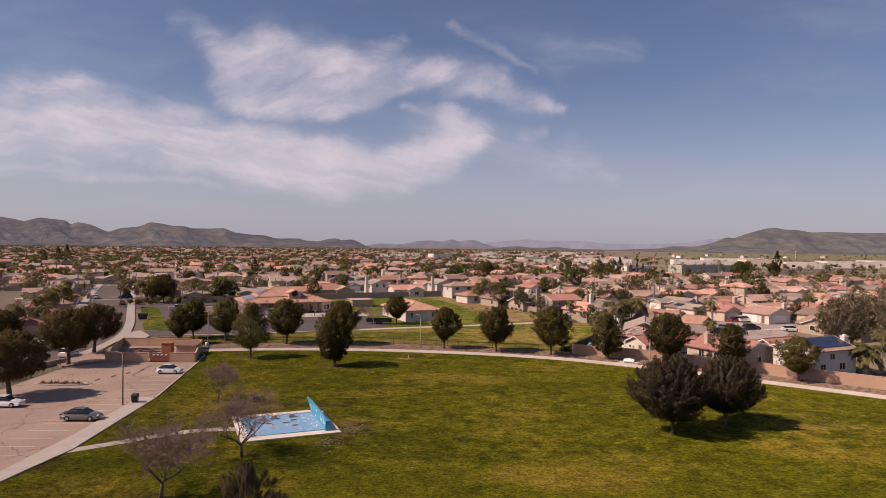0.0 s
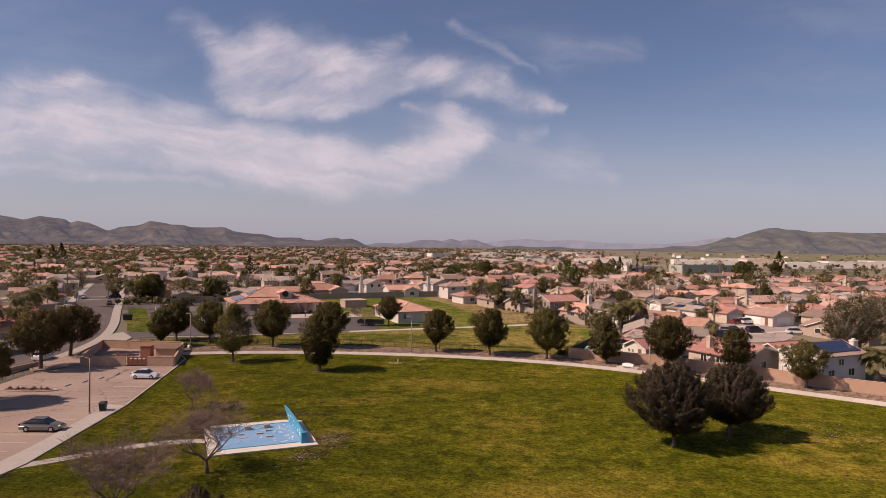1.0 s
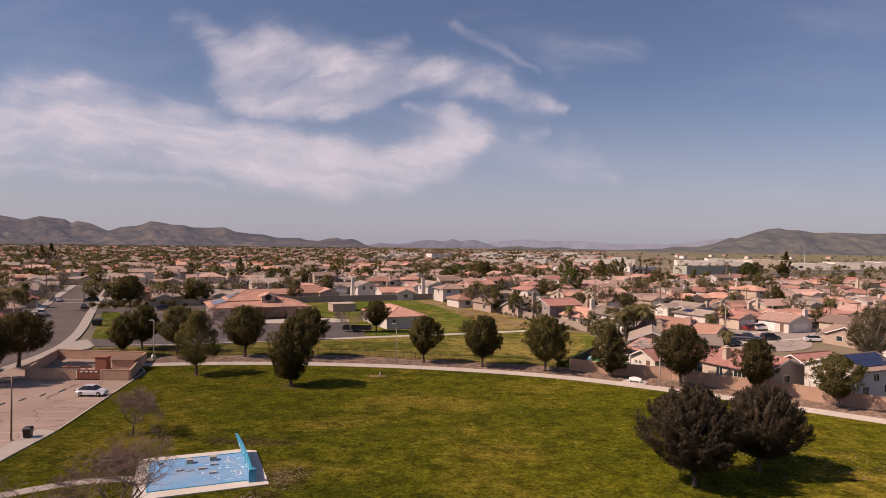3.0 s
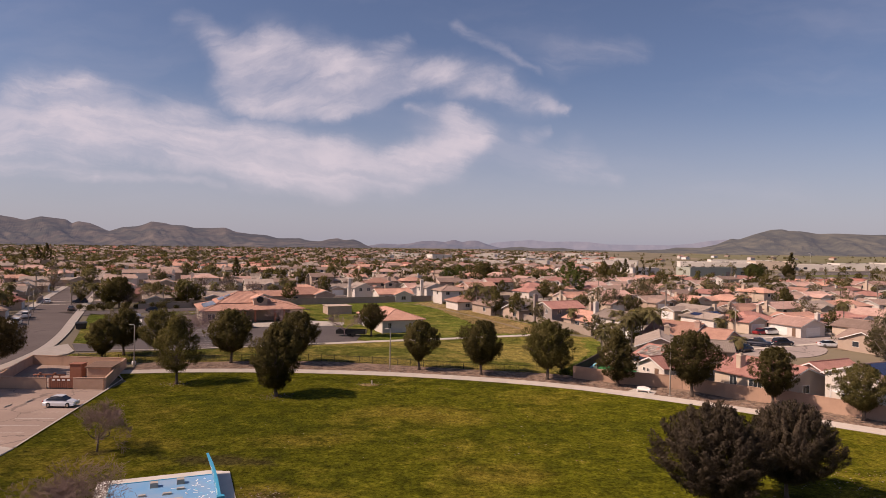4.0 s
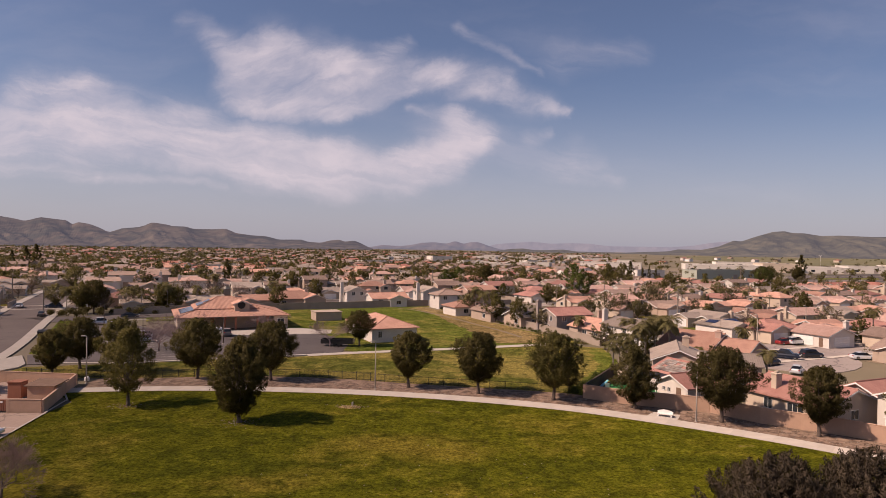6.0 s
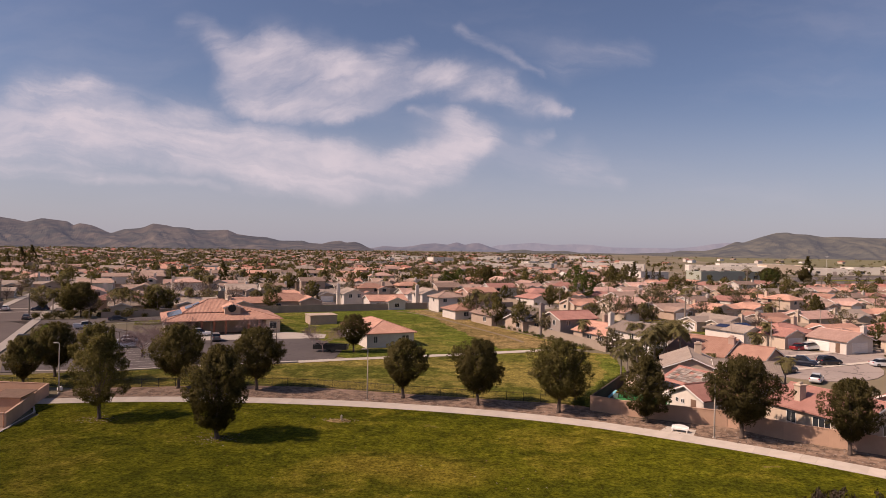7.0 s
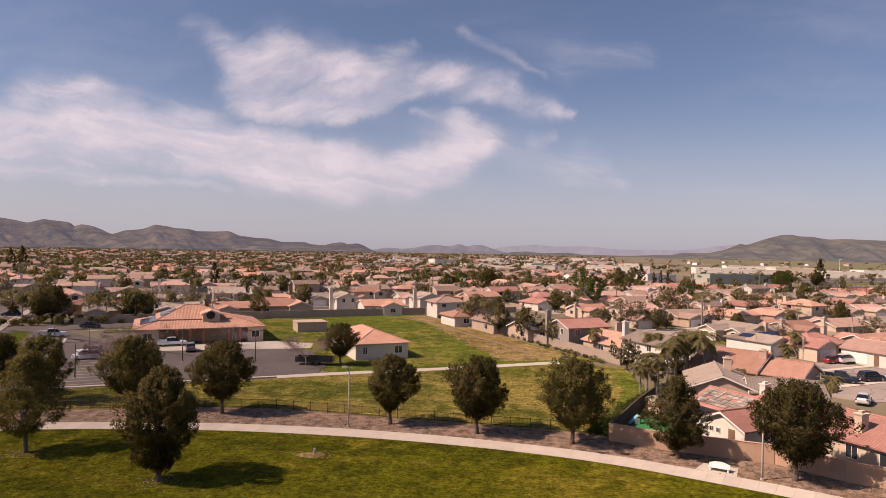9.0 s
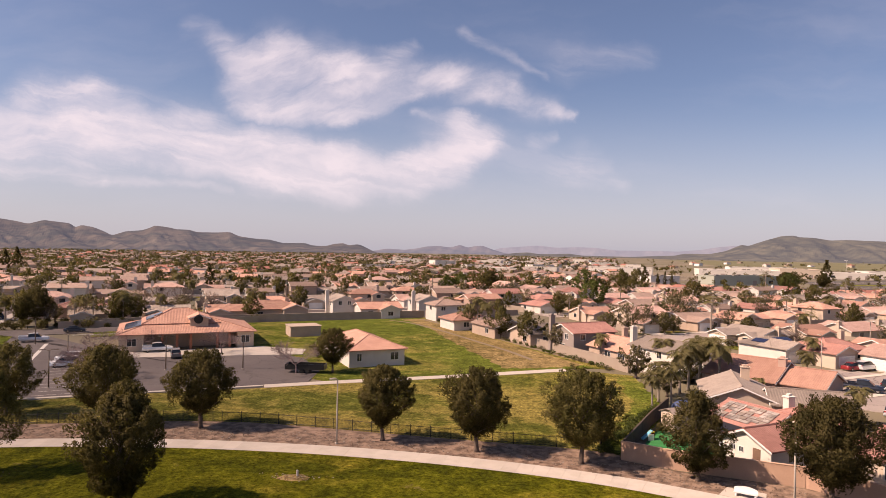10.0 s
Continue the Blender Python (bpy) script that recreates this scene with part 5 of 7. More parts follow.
kerb = [Vector(p) for p in ((-52.2, 86.0), (-55.6, 98.5), (-58.9, 110.6), (-61.2, 118.5), (-66, 124))]
ribbon("kerb", kerb, -0.15, 0.1, "concrete", 0.13, "concrete kerb between car park and lawn", "kerb", 0.4)
link = smooth_line([Vector(p) for p in ((-48.9, 62.9), (-45.8, 65.9), (-41.4, 70.2), (-38.0, 72.4), (-34.6, 73.4))], 5)
ribbon("link_path", link, -0.75, 0.75, "concrete", 0.02, "narrow curved concrete path to the blue court", "path")
lot_sheet = bpy.data.objects["car_park"]
for k in range(21):
    t = k / 20
    px, py = -52.0 - 0.3 * t * 12 - (2.6 * max(0, t - .5)), 46.0 + t * 60
    ang = radians(187 + 4 * t)
    dx, dy = math.cos(ang) * 4.8, math.sin(ang) * 4.8
    n = Vector((-dy, dx)).normalized() * 0.06
    me = Mesh()
    me.face(*[(a + s * n.x, b + s * n.y, gz(b) - 0.015) for a, b, s in ((px, py, 1), (px + dx, py + dy, 1), (px + dx, py + dy, -1), (px, py, -1))])
    part("stall_line", me, "paint", lot_sheet)
for k in range(9):
    px, py = -75.5 - k * .1, 52.0 + k * 3.0
    me = Mesh()
    me.face(*[(px + a, py + b, gz(py + b) - 0.015) for a, b in ((0, 0), (4.6, .4), (4.6, .52), (0, .12))])
    part("stall_line", me, "paint", lot_sheet)

# road along the car park, and the strip of walk beside it
road_mid = smooth_line([Vector(p) for p in ((-86, 20), (-88.5, 60), (-90.0, 90), (-91.5, 112), (-96.5, 132), (-107, 153), (-128, 187), (-155, 231), (-182, 275), (-225, 345))], 6)
ribbon("road", road_mid, -6.2, 6.2, "street", 0.0, "grey asphalt street with parked cars", "road")
ribbon("kerb_walk", road_mid, -8.4, -6.2, "concrete", 0.12, "pale concrete pavement beside the street", "pavement")
ribbon("verge_walk", road_mid, 6.2, 8.6, "concrete", 0.12, "pale concrete pavement before the houses", "pavement")
# old asphalt instead of pale concrete: the darker tone stands for tree shade
sheet("corner_walk", [(-86.5, 128), (-84, 121), (-77, 112), (-75.8, 110.3), (-80, 104), (-82.5, 106), (-85, 118)], "lot", 0.11, "wide worn corner of the pavement", "pavement")
sheet("entry_walk", [(-93.4, 142), (-88.6, 130.5), (-86.0, 130.8), (-84.2, 137.0), (-85.2, 140.0), (-92.0, 147.4)], "concrete", 0.125, "pale concrete pavement at the school's entry", "pavement")
sheet("entry_drive", [(-91.6, 148.2), (-85.0, 140.2), (-80.5, 141.5), (-78.5, 145.0), (-86.0, 149.2)], "asphalt", 0.0, "dark asphalt drive into the school car park", "road")
sheet("verge_grass", [(-92.6, 149.8), (-85.2, 149.2), (-116.2, 196.5), (-122.5, 197.5)], "meadow", 0.0, "bright green grass verge beside the street", "lawn")

# school car park
sheet("school_car_park", [(-82, 141.5), (-69, 145.2), (-41.5, 159.8), (-35.5, 163.2), (-36.6, 172.5), (-43.5, 184), uv(54, 190), uv(28, 194), uv(6, 236), uv(3, 226), (-117, 196)], "asphalt", -0.01, "dark asphalt school car park", "car park")
sheet("school_kerb", [(-81, 141.6), (-68.6, 144.3), (-41, 158.6), (-41.4, 159.3), (-69, 145.0), (-81, 142.3)], "concrete", 0.12, "concrete kerb along the school car park", "kerb")
sheet("school_forecourt", [uv(28, 190.5), uv(60, 184), uv(62, 190), uv(54, 196.5), uv(27, 197)], "concrete", 0.02, "pale concrete forecourt before the school hall", "pavement")
lot2 = bpy.data.objects["school_car_park"]
for k in range(12):
    u0, v0 = 17.0, 158.5 + k * 2.7
    me = Mesh()
    me.face(*[(*uv(u0 + a, v0 + b), gz(uv(u0 + a, v0 + b)[1]) - 0.005) for a, b in ((0, 0), (10.5, 0), (10.5, .12), (0, .12))])
    part("stall_line", me, "paint", lot2)
for a0, b0, a1, b1 in ((12.0, 186, 12.7, 214), (30, 158, 42, 158.6), (16, 226, 28, 226.5)):
    me = Mesh()
    me.face(*[(*uv(a, b), gz(uv(a, b)[1]) - 0.003) for a, b in ((a0, b0), (a1, b0), (a1, b1), (a0, b1))])
    part("painted_strip", me, "paint", lot2)

# ---- streets of the town ----
STREETS = [("u", 124, 130, 640), ("u", 180, 150, 640), ("u", 236, 150, 640), ("u", 268, -40, 150), ("u", 292, 150, 640)]
STREETS += [("u", v, -420, 640) for v in (348, 404, 460, 516)]
for kind, v, u0, u1 in STREETS:
    line = [Vector(uv(u, v)) for u in np.linspace(u0, u1, 20)]
    ribbon("road", line, -4.6, 4.6, "street" if v > 240 else "palelot", -0.03, "asphalt street between the houses", "road")
    ribbon("pavement", line, 4.6, 6.0, "concrete", 0.06, "concrete pavement before the houses", "pavement")
    ribbon("pavement", line, -6.0, -4.6, "concrete", 0.06, "concrete pavement before the houses", "pavement")
sheet("turning_circle", [(54.5 + 12.5 * math.cos(a) + 3 * math.sin(a), 177 + 17 * math.sin(a)) for a in np.linspace(0, 2 * math.pi, 24)[:-1]], "palelot", -0.01, "pale asphalt turning circle among the houses", "road")
sheet("cross_street", [uv(-2, 227), uv(30, 232), uv(30, 240), uv(-10, 239)], "asphalt", 0.0, "asphalt side street behind the school", "road")

# ---- trees of the park ----
G1 = "trees along the park path"
plant("tall", -33.8, 112.3, 1.0, 20)
plant("slim", -51.6, 117.4, 0.96, 60, sz=1.08)
plant("park_a", -16.9, 135.0, 0.98, 10, group=G1)
plant("park_b", -6.0, 133.0, 1.02, 130, group=G1)
plant("park_c", 4.9, 131.0, 1.10, 200, group=G1)
plant("slim", 7.4, 136.2, 0.55, 80, "thin young tree beside the iron fence")
plant("park_b", -51.0, 134.9, 1.08, 300, group=G1)
plant("park_c", -65.5, 136.6, 1.02, 100, group=G1)
plant("park_a", -73.0, 130.8, 0.88, 10, group=G1)
plant("park_b", -74.0, 138.7, 0.98, 150, group=G1)
plant("park_b", -39.2, 136.0, 1.05, 200, group=G1)
plant("willow", 15.7, 128.0, 0.98, 0)
plant("park_b", 25.6, 123.0, 1.08, 40, group=G1)
plant("park_a", 35.4, 118.6, 0.95, 77, group=G1)
plant("park_c", 44.4, 113.0, 0.95, 150, group=G1, sz=.86)
plant("purple", 16.8, 79.4, 0.98, 0)
plant("purple", 24.3, 84.4, 0.90, 140)
plant("bare_a", -32.2, 52.7, 1.25, 30)
plant("bare_a", -29.8, 64.0, 1.30, 200, sz=.93)
plant("bare_b", -43.0, 86.2, 1.0, 0, sz=1.12)
plant("spread", -72.2, 83.0, 1.15, 0)
plant("spread", -80.2, 106.0, 1.12, 90, sz=1.1)
plant("spread", -83.6, 118.0, 1.10, 170, sz=1.06)
plant("spread", -102.5, 116.0, 1.0, 250)
plant("spread", -84.0, 72.0, 1.0, 20)
plant("plume", -22.3, 47.5, 1.0, 20)
plant("plume", -19.3, 46.0, 0.72, 90)

# ---- blue court ----
def blue_court():
    c = Vector((-29.7, 76.1))
    root = thing("ball_court", c.x, c.y, 29.0, "blue painted ball court with a low rebound wall", "sports court")
    part("slab", Mesh().box(-5.7, -5.7, -.2, 5.7, 5.7, 0.06), "slabwhite", root)
    part("court_floor", Mesh().box(-4.5, -4.1, 0.06, 4.2, 4.3, 0.075), "blue", root, "blue painted court floor")
    for b in ((-4.62, -4.22, -4.5, 4.42), (-4.5, -4.22, 4.2, -4.1), (-4.5, 4.3, 4.2, 4.42)):
        part("border", Mesh().box(b[0], b[1], .06, b[2], b[3], .12), "bluewall", root)

    def lean(y, z):
        """The wall's inner face: upright at one end, leaning in at the tall end."""
        k = (y + 4.3) / 8.7
        return 4.16 - 0.62 * k * k * z / 2.1

    def crest(y):
        return 1.2 + 0.95 * ((y + 4.3) / 8.7) ** 1.3

    wall = Mesh()
    rings = []
    for i in range(11):
        y = -4.3 + 8.7 * i / 10
        h = crest(y)
        rings.append([(lean(y, .06), y, .06), (4.52, y, .06), (lean(y, h) + .2, y, h), (lean(y, h), y, h)])
    wall.hull_rings(rings)
    w = part("rebound_wall", wall, "bluewall", root, "blue and pale aqua rebound wall")
    part("end_block", Mesh().box(4.02, -4.78, .06, 4.62, -4.3, 1.24), "bluewall", w)
    rng = random.Random(5)
    for k in range(58):
        y, a = rng.uniform(-4.1, 3.4), rng.uniform(-1, 1)
        z = rng.uniform(.2, max(.3, crest(y) - .35))
        d, t, ln = .02, .05 + .03 * rng.random(), rng.uniform(.18, .42)
        y1, z1 = y + ln * a, z + ln * .8
        q = [(y - t, z), (y + t, z), (y1 + t, z1), (y1 - t, z1)]
        part("wall_mark", Mesh().hull([(lean(p, r) - d, p, r) for p, r in q], [(lean(p, r) + .01, p, r) for p, r in q]), "aqua" if k % 3 else "white", w)
    for k in range(46):
        x, y, a = min(3.9, 3.9 - abs(rng.gauss(0, 1.7))), rng.uniform(-3.7, 3.8), rng.uniform(0, 180)
        n = rng.uniform(.10, .30)
        part("floor_mark", Mesh().box(-n, -.045, .075, n, .045, .083, pose(x, y, 0, 0, 0, a)), "white" if k % 4 else "aqua", root)
    for x, y, hx, hy, h in ((-.9, 2.7, .34, .34, .5), (1.3, 2.9, .34, .34, .5), (.2, .4, .38, .16, .24), (1.3, 1.3, .34, .16, .24), (1.1, -1.1, .38, .15, .22), (-1.8, .6, .3, .15, .22)):
        part("step_block", Mesh().hull([(x - hx, y - hy, .075), (x + hx, y - hy, .075), (x + hx, y + hy, .075), (x - hx, y + hy, .075)], [(x - hx * .92, y - hy * .9, h), (x + hx * .92, y - hy * .9, h), (x + hx * .92, y + hy * .9, h), (x - hx * .92, y + hy * .9, h)]), "concrete", root, "pale grey concrete step block")
    return root


blue_court()

# ---- small things of the park ----
def bench(x, y, turn):
    root = thing("bench", x, y, turn, "white concrete bench with an arched back on a pale pad", "bench")
    part("seat", Mesh().box(-1.15, -.28, .40, 1.15, .26, .52), "white", root)
    back = Mesh()
    n = 8
    top = [(-1.15 + 2.3 * k / n, .80 + .24 * math.sin(math.pi * k / n)) for k in range(n + 1)]
    lo = [(-1.15, .24, .45), (1.15, .24, .45)] + [(a, .24, b) for a, b in reversed(top)]
    hi = [(a, .36, b) for a, _, b in lo]
    back.v = lo + hi
    k = len(lo)
    back.f = [tuple(range(k)), tuple(reversed(range(k, 2 * k)))] + [(i, k + i, k + (i + 1) % k, (i + 1) % k) for i in range(k)]
    part("backrest", back, "white", root)
    for s in (-1, 1):
        part("leg", Mesh().box(s * .95 - .09, -.24, 0, s * .95 + .09, .34, .42), "white", root)
    return root


sheet("bench_pad", [(16.7, 124.6), (18.0, 126.7), (21.1, 125.5), (20.1, 122.8)], "concrete", 0.025, "pale concrete pad under the bench", "pavement")
bench(18.9, 124.3, -24).scale = (.86, .86, .86)
lamp_pole("lamp_post", 7.1, .25, "tall pale concrete lamp post beside the park path", "concrete").matrix_world = pose(22.4, 122.6, gz(122.6), 0, 0, 80)
POST = bpy.data.objects["lamp_post"]
lamp_pole("car_park_post", 7.0, 1.9, "slim brown lamp post with a curved arm in the car park", "bronze").matrix_world = pose(-54.5, 81.9, gz(81.9), 0, 0, 170)
for x, y, a, s in ((-21.6, 132.9, 200, 1.0), (-65.6, 128.6, 180, 1.0)):
    copy_thing(POST, pose(x, y, gz(y), 0, 0, a)).scale = (s, s, s)


def litter_bin(x, y):
    root = thing("litter_bin", x, y, 15, "black plastic litter bin beside the car park walk", "bin")
    part("body", Mesh().hull([(-.32, -.32, 0), (.32, -.32, 0), (.32, .32, 0), (-.32, .32, 0)], [(-.42, -.42, 1.1), (.42, -.42, 1.1), (.42, .42, 1.1), (-.42, .42, 1.1)]), "black", root)
    part("lid", Mesh().hull([(-.46, -.46, 1.1), (.46, -.46, 1.1), (.46, .46, 1.1), (-.46, .46, 1.1)], [(-.3, -.3, 1.28), (.3, -.3, 1.28), (.3, .3, 1.28), (-.3, .3, 1.28)]), "black", root)


litter_bin(-53.4, 83.0)
solid("stub_post", Mesh().lathe(0, 0, [(.12, -.1), (.12, .5), (.09, .58)], 8), "concrete", "short concrete stub post on worn ground in the lawn", "post", pose(-22.3, 122.4, gz(122.4)))
sheet("worn_patch", ragged([(-24.0, 121.6), (-22.8, 121.1), (-21.4, 121.5), (-21.0, 122.3), (-22.0, 122.9), (-23.6, 122.6)], 0.25, 0.35), "hay", 0.012, "worn dry patch in the lawn", "ground", 0.1)

# planter island and rail of the car park
isl = thing("planter_island", -71.0, 91.9, 8, "kerbed earth island with a low rail in the car park", "planter")
ring = [(4.2 * math.cos(a), 1.15 * math.sin(a)) for a in np.linspace(0, 2 * math.pi, 17)[:-1]]
part("kerb", Mesh().hull([(a, b, -.1) for a, b in ring], [(a, b, .15) for a, b in ring]), "concrete", isl)
part("soil", Mesh().hull([(a * .88, b * .8, .1) for a, b in ring], [(a * .85, b * .75, .19) for a, b in ring]), "rust", isl)
ir = random.Random(3)
for k in range(9):
    a, b = ir.uniform(-3, 2.6), ir.uniform(-.5, .5)
    part("rock", Mesh().lathe(a, b, [(.34, .12), (.30, .32), (.12, .46)], 7), "rust" if k % 2 else "mulch", isl)
for k in range(4):
    part("rail_post", Mesh().tube([(-1.6 + k * 1.1, .2, .1), (-1.6 + k * 1.1, .2, .62)], [.04, .04], 5), "bronze", isl)
part("rail", Mesh().tube([(-1.6, .2, .6), (1.7, .2, .6)], [.035, .035], 5), "bronze", isl)
for k, (x, y) in enumerate(((-67.6, 95.6), (-66.8, 98.4), (-66.0, 101.2), (-65.2, 104.0))):
    solid("wheel_stop", Mesh().hull([(-.8, -.09, -.02), (.8, -.09, -.02), (.8, .09, -.02), (-.8, .09, -.02)], [(-.75, -.05, .12), (.75, -.05, .12), (.75, .05, .12), (-.75, .05, .12)]), "concrete", "short concrete wheel stop on the car park", "wheel stop", pose(x, y, gz(y), 0, 0, 98))
lot_rail = thing("low_fence", 0, 0, 0, "low brown pipe fence between car park and street", "fence", z=0)
line = even_line([Vector(p) for p in ((-77.4, 60), (-79.0, 88), (-80.2, 100), (-81.0, 106))], 2.5)
for p in line:
    part("post", Mesh().tube([(p.x, p.y, gz(p.y) - .1), (p.x, p.y, gz(p.y) + .95)], [.05, .05], 5), "bronze", lot_rail)
for a, b in zip(line, line[1:]):
    for z in (.5, .9):
        part("rail", Mesh().tube([(a.x, a.y, gz(a.y) + z), (b.x, b.y, gz(b.y) + z)], [.035, .035], 5), "bronze", lot_rail)
block_wall("low_wall", [(-80.6, 60), (-82.2, 88), (-83.0, 103), (-82.4, 109)], 0.75, "low tan block wall beside the street")

# ---- service enclosure at the end of the car park ----
sheet("enclosure_floor", [(-76, 110.5), (-60.2, 112.7), (-66.6, 127.4), (-83.4, 127)], "lot", 0.0, "worn asphalt floor of the service enclosure", "ground")
block_wall("enclosure_wall", [(-75.9, 110.3), (-68.2, 111.3)], 1.55, "tan block wall of the service enclosure")
block_wall("enclosure_wall", [(-64.4, 111.9), (-60.0, 112.5), (-66.6, 127.6), (-83.6, 127.2), (-76.1, 110.4)], 1.55, "tan block wall of the service enclosure")
gate = thing("metal_gate", -66.3, 111.6, 8.0, "pair of rust-red metal gates in the enclosure wall", "gate")
for s in (-1, 1):
    me = Mesh().box(min(0, s * 1.85) + .02, -.05, .1, max(0, s * 1.85) - .02, .03, 1.55)
    lf = part("gate_leaf", me, "brick", gate)
    for k in range(6):
        part("rib", Mesh().box(s * (.15 + k * .3) - .03, -.08, .1, s * (.15 + k * .3) + .03, -.05, 1.55), "brick", lf)
    for k in range(2):
        part("white_plate", Mesh().box(s * (.35 + k * .75) - .22, -.1, 1.12, s * (.35 + k * .75) + .22, -.085, 1.34), "white", lf)
pipes = thing("pipework", -72.2, 114.2, 8, "rust-brown valve pipework behind the gates", "pipework")
for k in range(4):
    part("riser", Mesh().tube([(k * 1.1, 0, 0), (k * 1.1, 0, 1.0), (k * 1.1 + .25, 0, 1.25)], [.11, .11, .10], 8), "brick", pipes, smooth=True)
part("main_pipe", Mesh().tube([(-.6, 0, 1.25), (1.5, 0, 1.3), (4.2, 0, 1.25)], [.12, .13, .12], 8), "brick", pipes, smooth=True)
for k in (0, 2):
    part("valve_wheel", Mesh().lathe(k * 1.1 + .4, 0, [(.05, 1.3), (.24, 1.5), (.24, 1.55), (.05, 1.6)], 10), "brick", pipes)
kiosk = thing("brick_hut", -69.0, 119.0, 8, "small brick-red equipment hut inside the enclosure", "hut")
part("wall", Mesh().box(-.9, -.8, -.2, .9, .8, 2.15), "brick", kiosk)
part("roof", Mesh().box(-1.0, -.9, 2.15, 1.0, .9, 2.25), "brick", kiosk)
shed = thing("tan_shed", -65.0, 119.5, 8, "low tan shed with a sloping brown roof inside the enclosure", "shed")
part("wall", Mesh().box(-1.8, -1.5, -.2, 1.8, 1.5, 1.9), "block", shed)
rf = Mesh()
rf.hull([(-2.1, -1.8, 1.85), (2.1, -1.8, 1.85), (2.1, 1.8, 2.15), (-2.1, 1.8, 2.15)], [(-2.1, -1.8, 1.97), (2.1, -1.8, 1.97), (2.1, 1.8, 2.27), (-2.1, 1.8, 2.27)])
part("roof", rf, "wood", shed)
solid("white_tank", Mesh().lathe(0, 0, [(.3, 0), (.36, .15), (.36, .5), (.24, .65)], 12), "white", "white rounded tank behind the enclosure", "tank", pose(-66.5, 130.0, gz(130)))

iron_fence("iron_fence", fence_line, 1.25, "low black iron picket fence along the school grass")
sheet("weed_bank", ragged([(7.8, 135.8), (9.4, 134.4), (18.4, 156.2), (17.6, 178), (14.6, 178), (14.2, 160), (10.8, 147)], 0.8, 1.0), "meadow", -0.005, "rank green bank along the wooden fence", "lawn", 0.2)
block_wall("yard_wall", [(9.4, 133.4), (13.2, 131.4), (25.6, 128.0), (30.7, 123.7), (38.9, 119.7), (43.8, 115.6), (54.2, 109.4), (76.5, 96.6)], 1.85, "tan block wall between the yards and the park")
# the side fence's dark brown takes in the shade on its visible face
block_wall("side_fence", [(9.5, 134.0), (14.6, 147.0), (18.6, 156.0)], 1.75, "dark wooden fence between the school grass and the yards", "shadewood", 0.12)
block_wall("field_wall", [uv(110.4, 147), uv(110.4, 242)], 1.85, "pale tan block wall along the playing field", "blockgrey")
block_wall("back_wall", [uv(20, 241.5), uv(110, 241.5)], 2.0, "grey-tan block wall behind the playing field", "blockgrey")


# ---- dry leaves and chips lying on the lawn ----
def litter():
    rng = random.Random(17)
    for mat, label in (("palebark", "pale dry leaves scattered on the lawn"), ("rust", "brown dry leaves scattered on the lawn")):
        me = Mesh()
        for cx, cy, rx, ry, n in ((-21.6, 76.0, 3.2, 3.0, 150), (-22.5, 70.0, 2.4, 2.6, 90), (36, 86, 8, 3.5, 120), (32, 91, 10, 3, 80), (-22.4, 122.0, 2.6, 1.0, 40), (-33.8, 112.3, 2.6, 2.2, 70), (-51.5, 117.2, 2.6, 2.0, 60), (17, 79.5, 4.0, 3.4, 20), (24.3, 84.4, 3.4, 3.0, 16), (-4, 100, 26, 14, 60)):
            for _ in range(n):
                x, y = rng.gauss(cx, rx * .5), rng.gauss(cy, ry * .5)
                a, s = rng.uniform(0, 6.28), rng.uniform(.05, .15)
                c, d = math.cos(a) * s, math.sin(a) * s
                z = gz(y) + .015
                me.face((x - c, y - d, z), (x + d * .6, y - c * .6, z + rng.uniform(0, .05)), (x + c, y + d, z + .01), (x - d * .6, y + c * .6, z + rng.uniform(0, .05)))
        solid("dry_leaves", me, mat, label, "leaves", kind="stuff")


litter()


def strip_litter():
    """Chips, clods and dry weeds along the mulch strip."""
    rng = random.Random(23)
    meshes = {"mulch": Mesh(), "palebark": Mesh(), "bark": Mesh()}
    for k in range(4200):
        p = path_line[rng.randrange(len(path_line) - 1)]
        q = path_line[min(len(path_line) - 1, path_line.index(p) + 1)]
        d = (q - p).normalized()
        off = rng.uniform(1.7, 6.4)
        x, y = p.x - d.y * off + rng.uniform(-.8, .8) * d.x, p.y + d.x * off + rng.uniform(-.8, .8) * d.y
        if x < -62 or x > 70:
            continue
        a, n, z = rng.uniform(0, 6.28), rng.uniform(.04, .15), gz(y) - .02
        c, e = math.cos(a) * n, math.sin(a) * n
        t = z + rng.uniform(.02, .09)
        meshes[rng.choice(("mulch", "mulch", "mulch", "bark", "palebark"))].hull([(x - c, y - e, z), (x + e * .7, y - c * .7, z), (x + c, y + e, z), (x - e * .7, y + c * .7, z)], [(x - c * .6, y - e * .6, t), (x + e * .3, y - c * .4, t), (x + c * .5, y + e * .6, t), (x - e * .4, y + c * .3, t)])
    for mt, me in meshes.items():
        solid("bark_chips", me, mt, {"mulch": "brown clods and chips on the mulch strip", "palebark": "pale dry chips on the mulch strip", "bark": "dark bark chips on the mulch strip"}[mt], "bark chips", kind="stuff")


strip_litter()

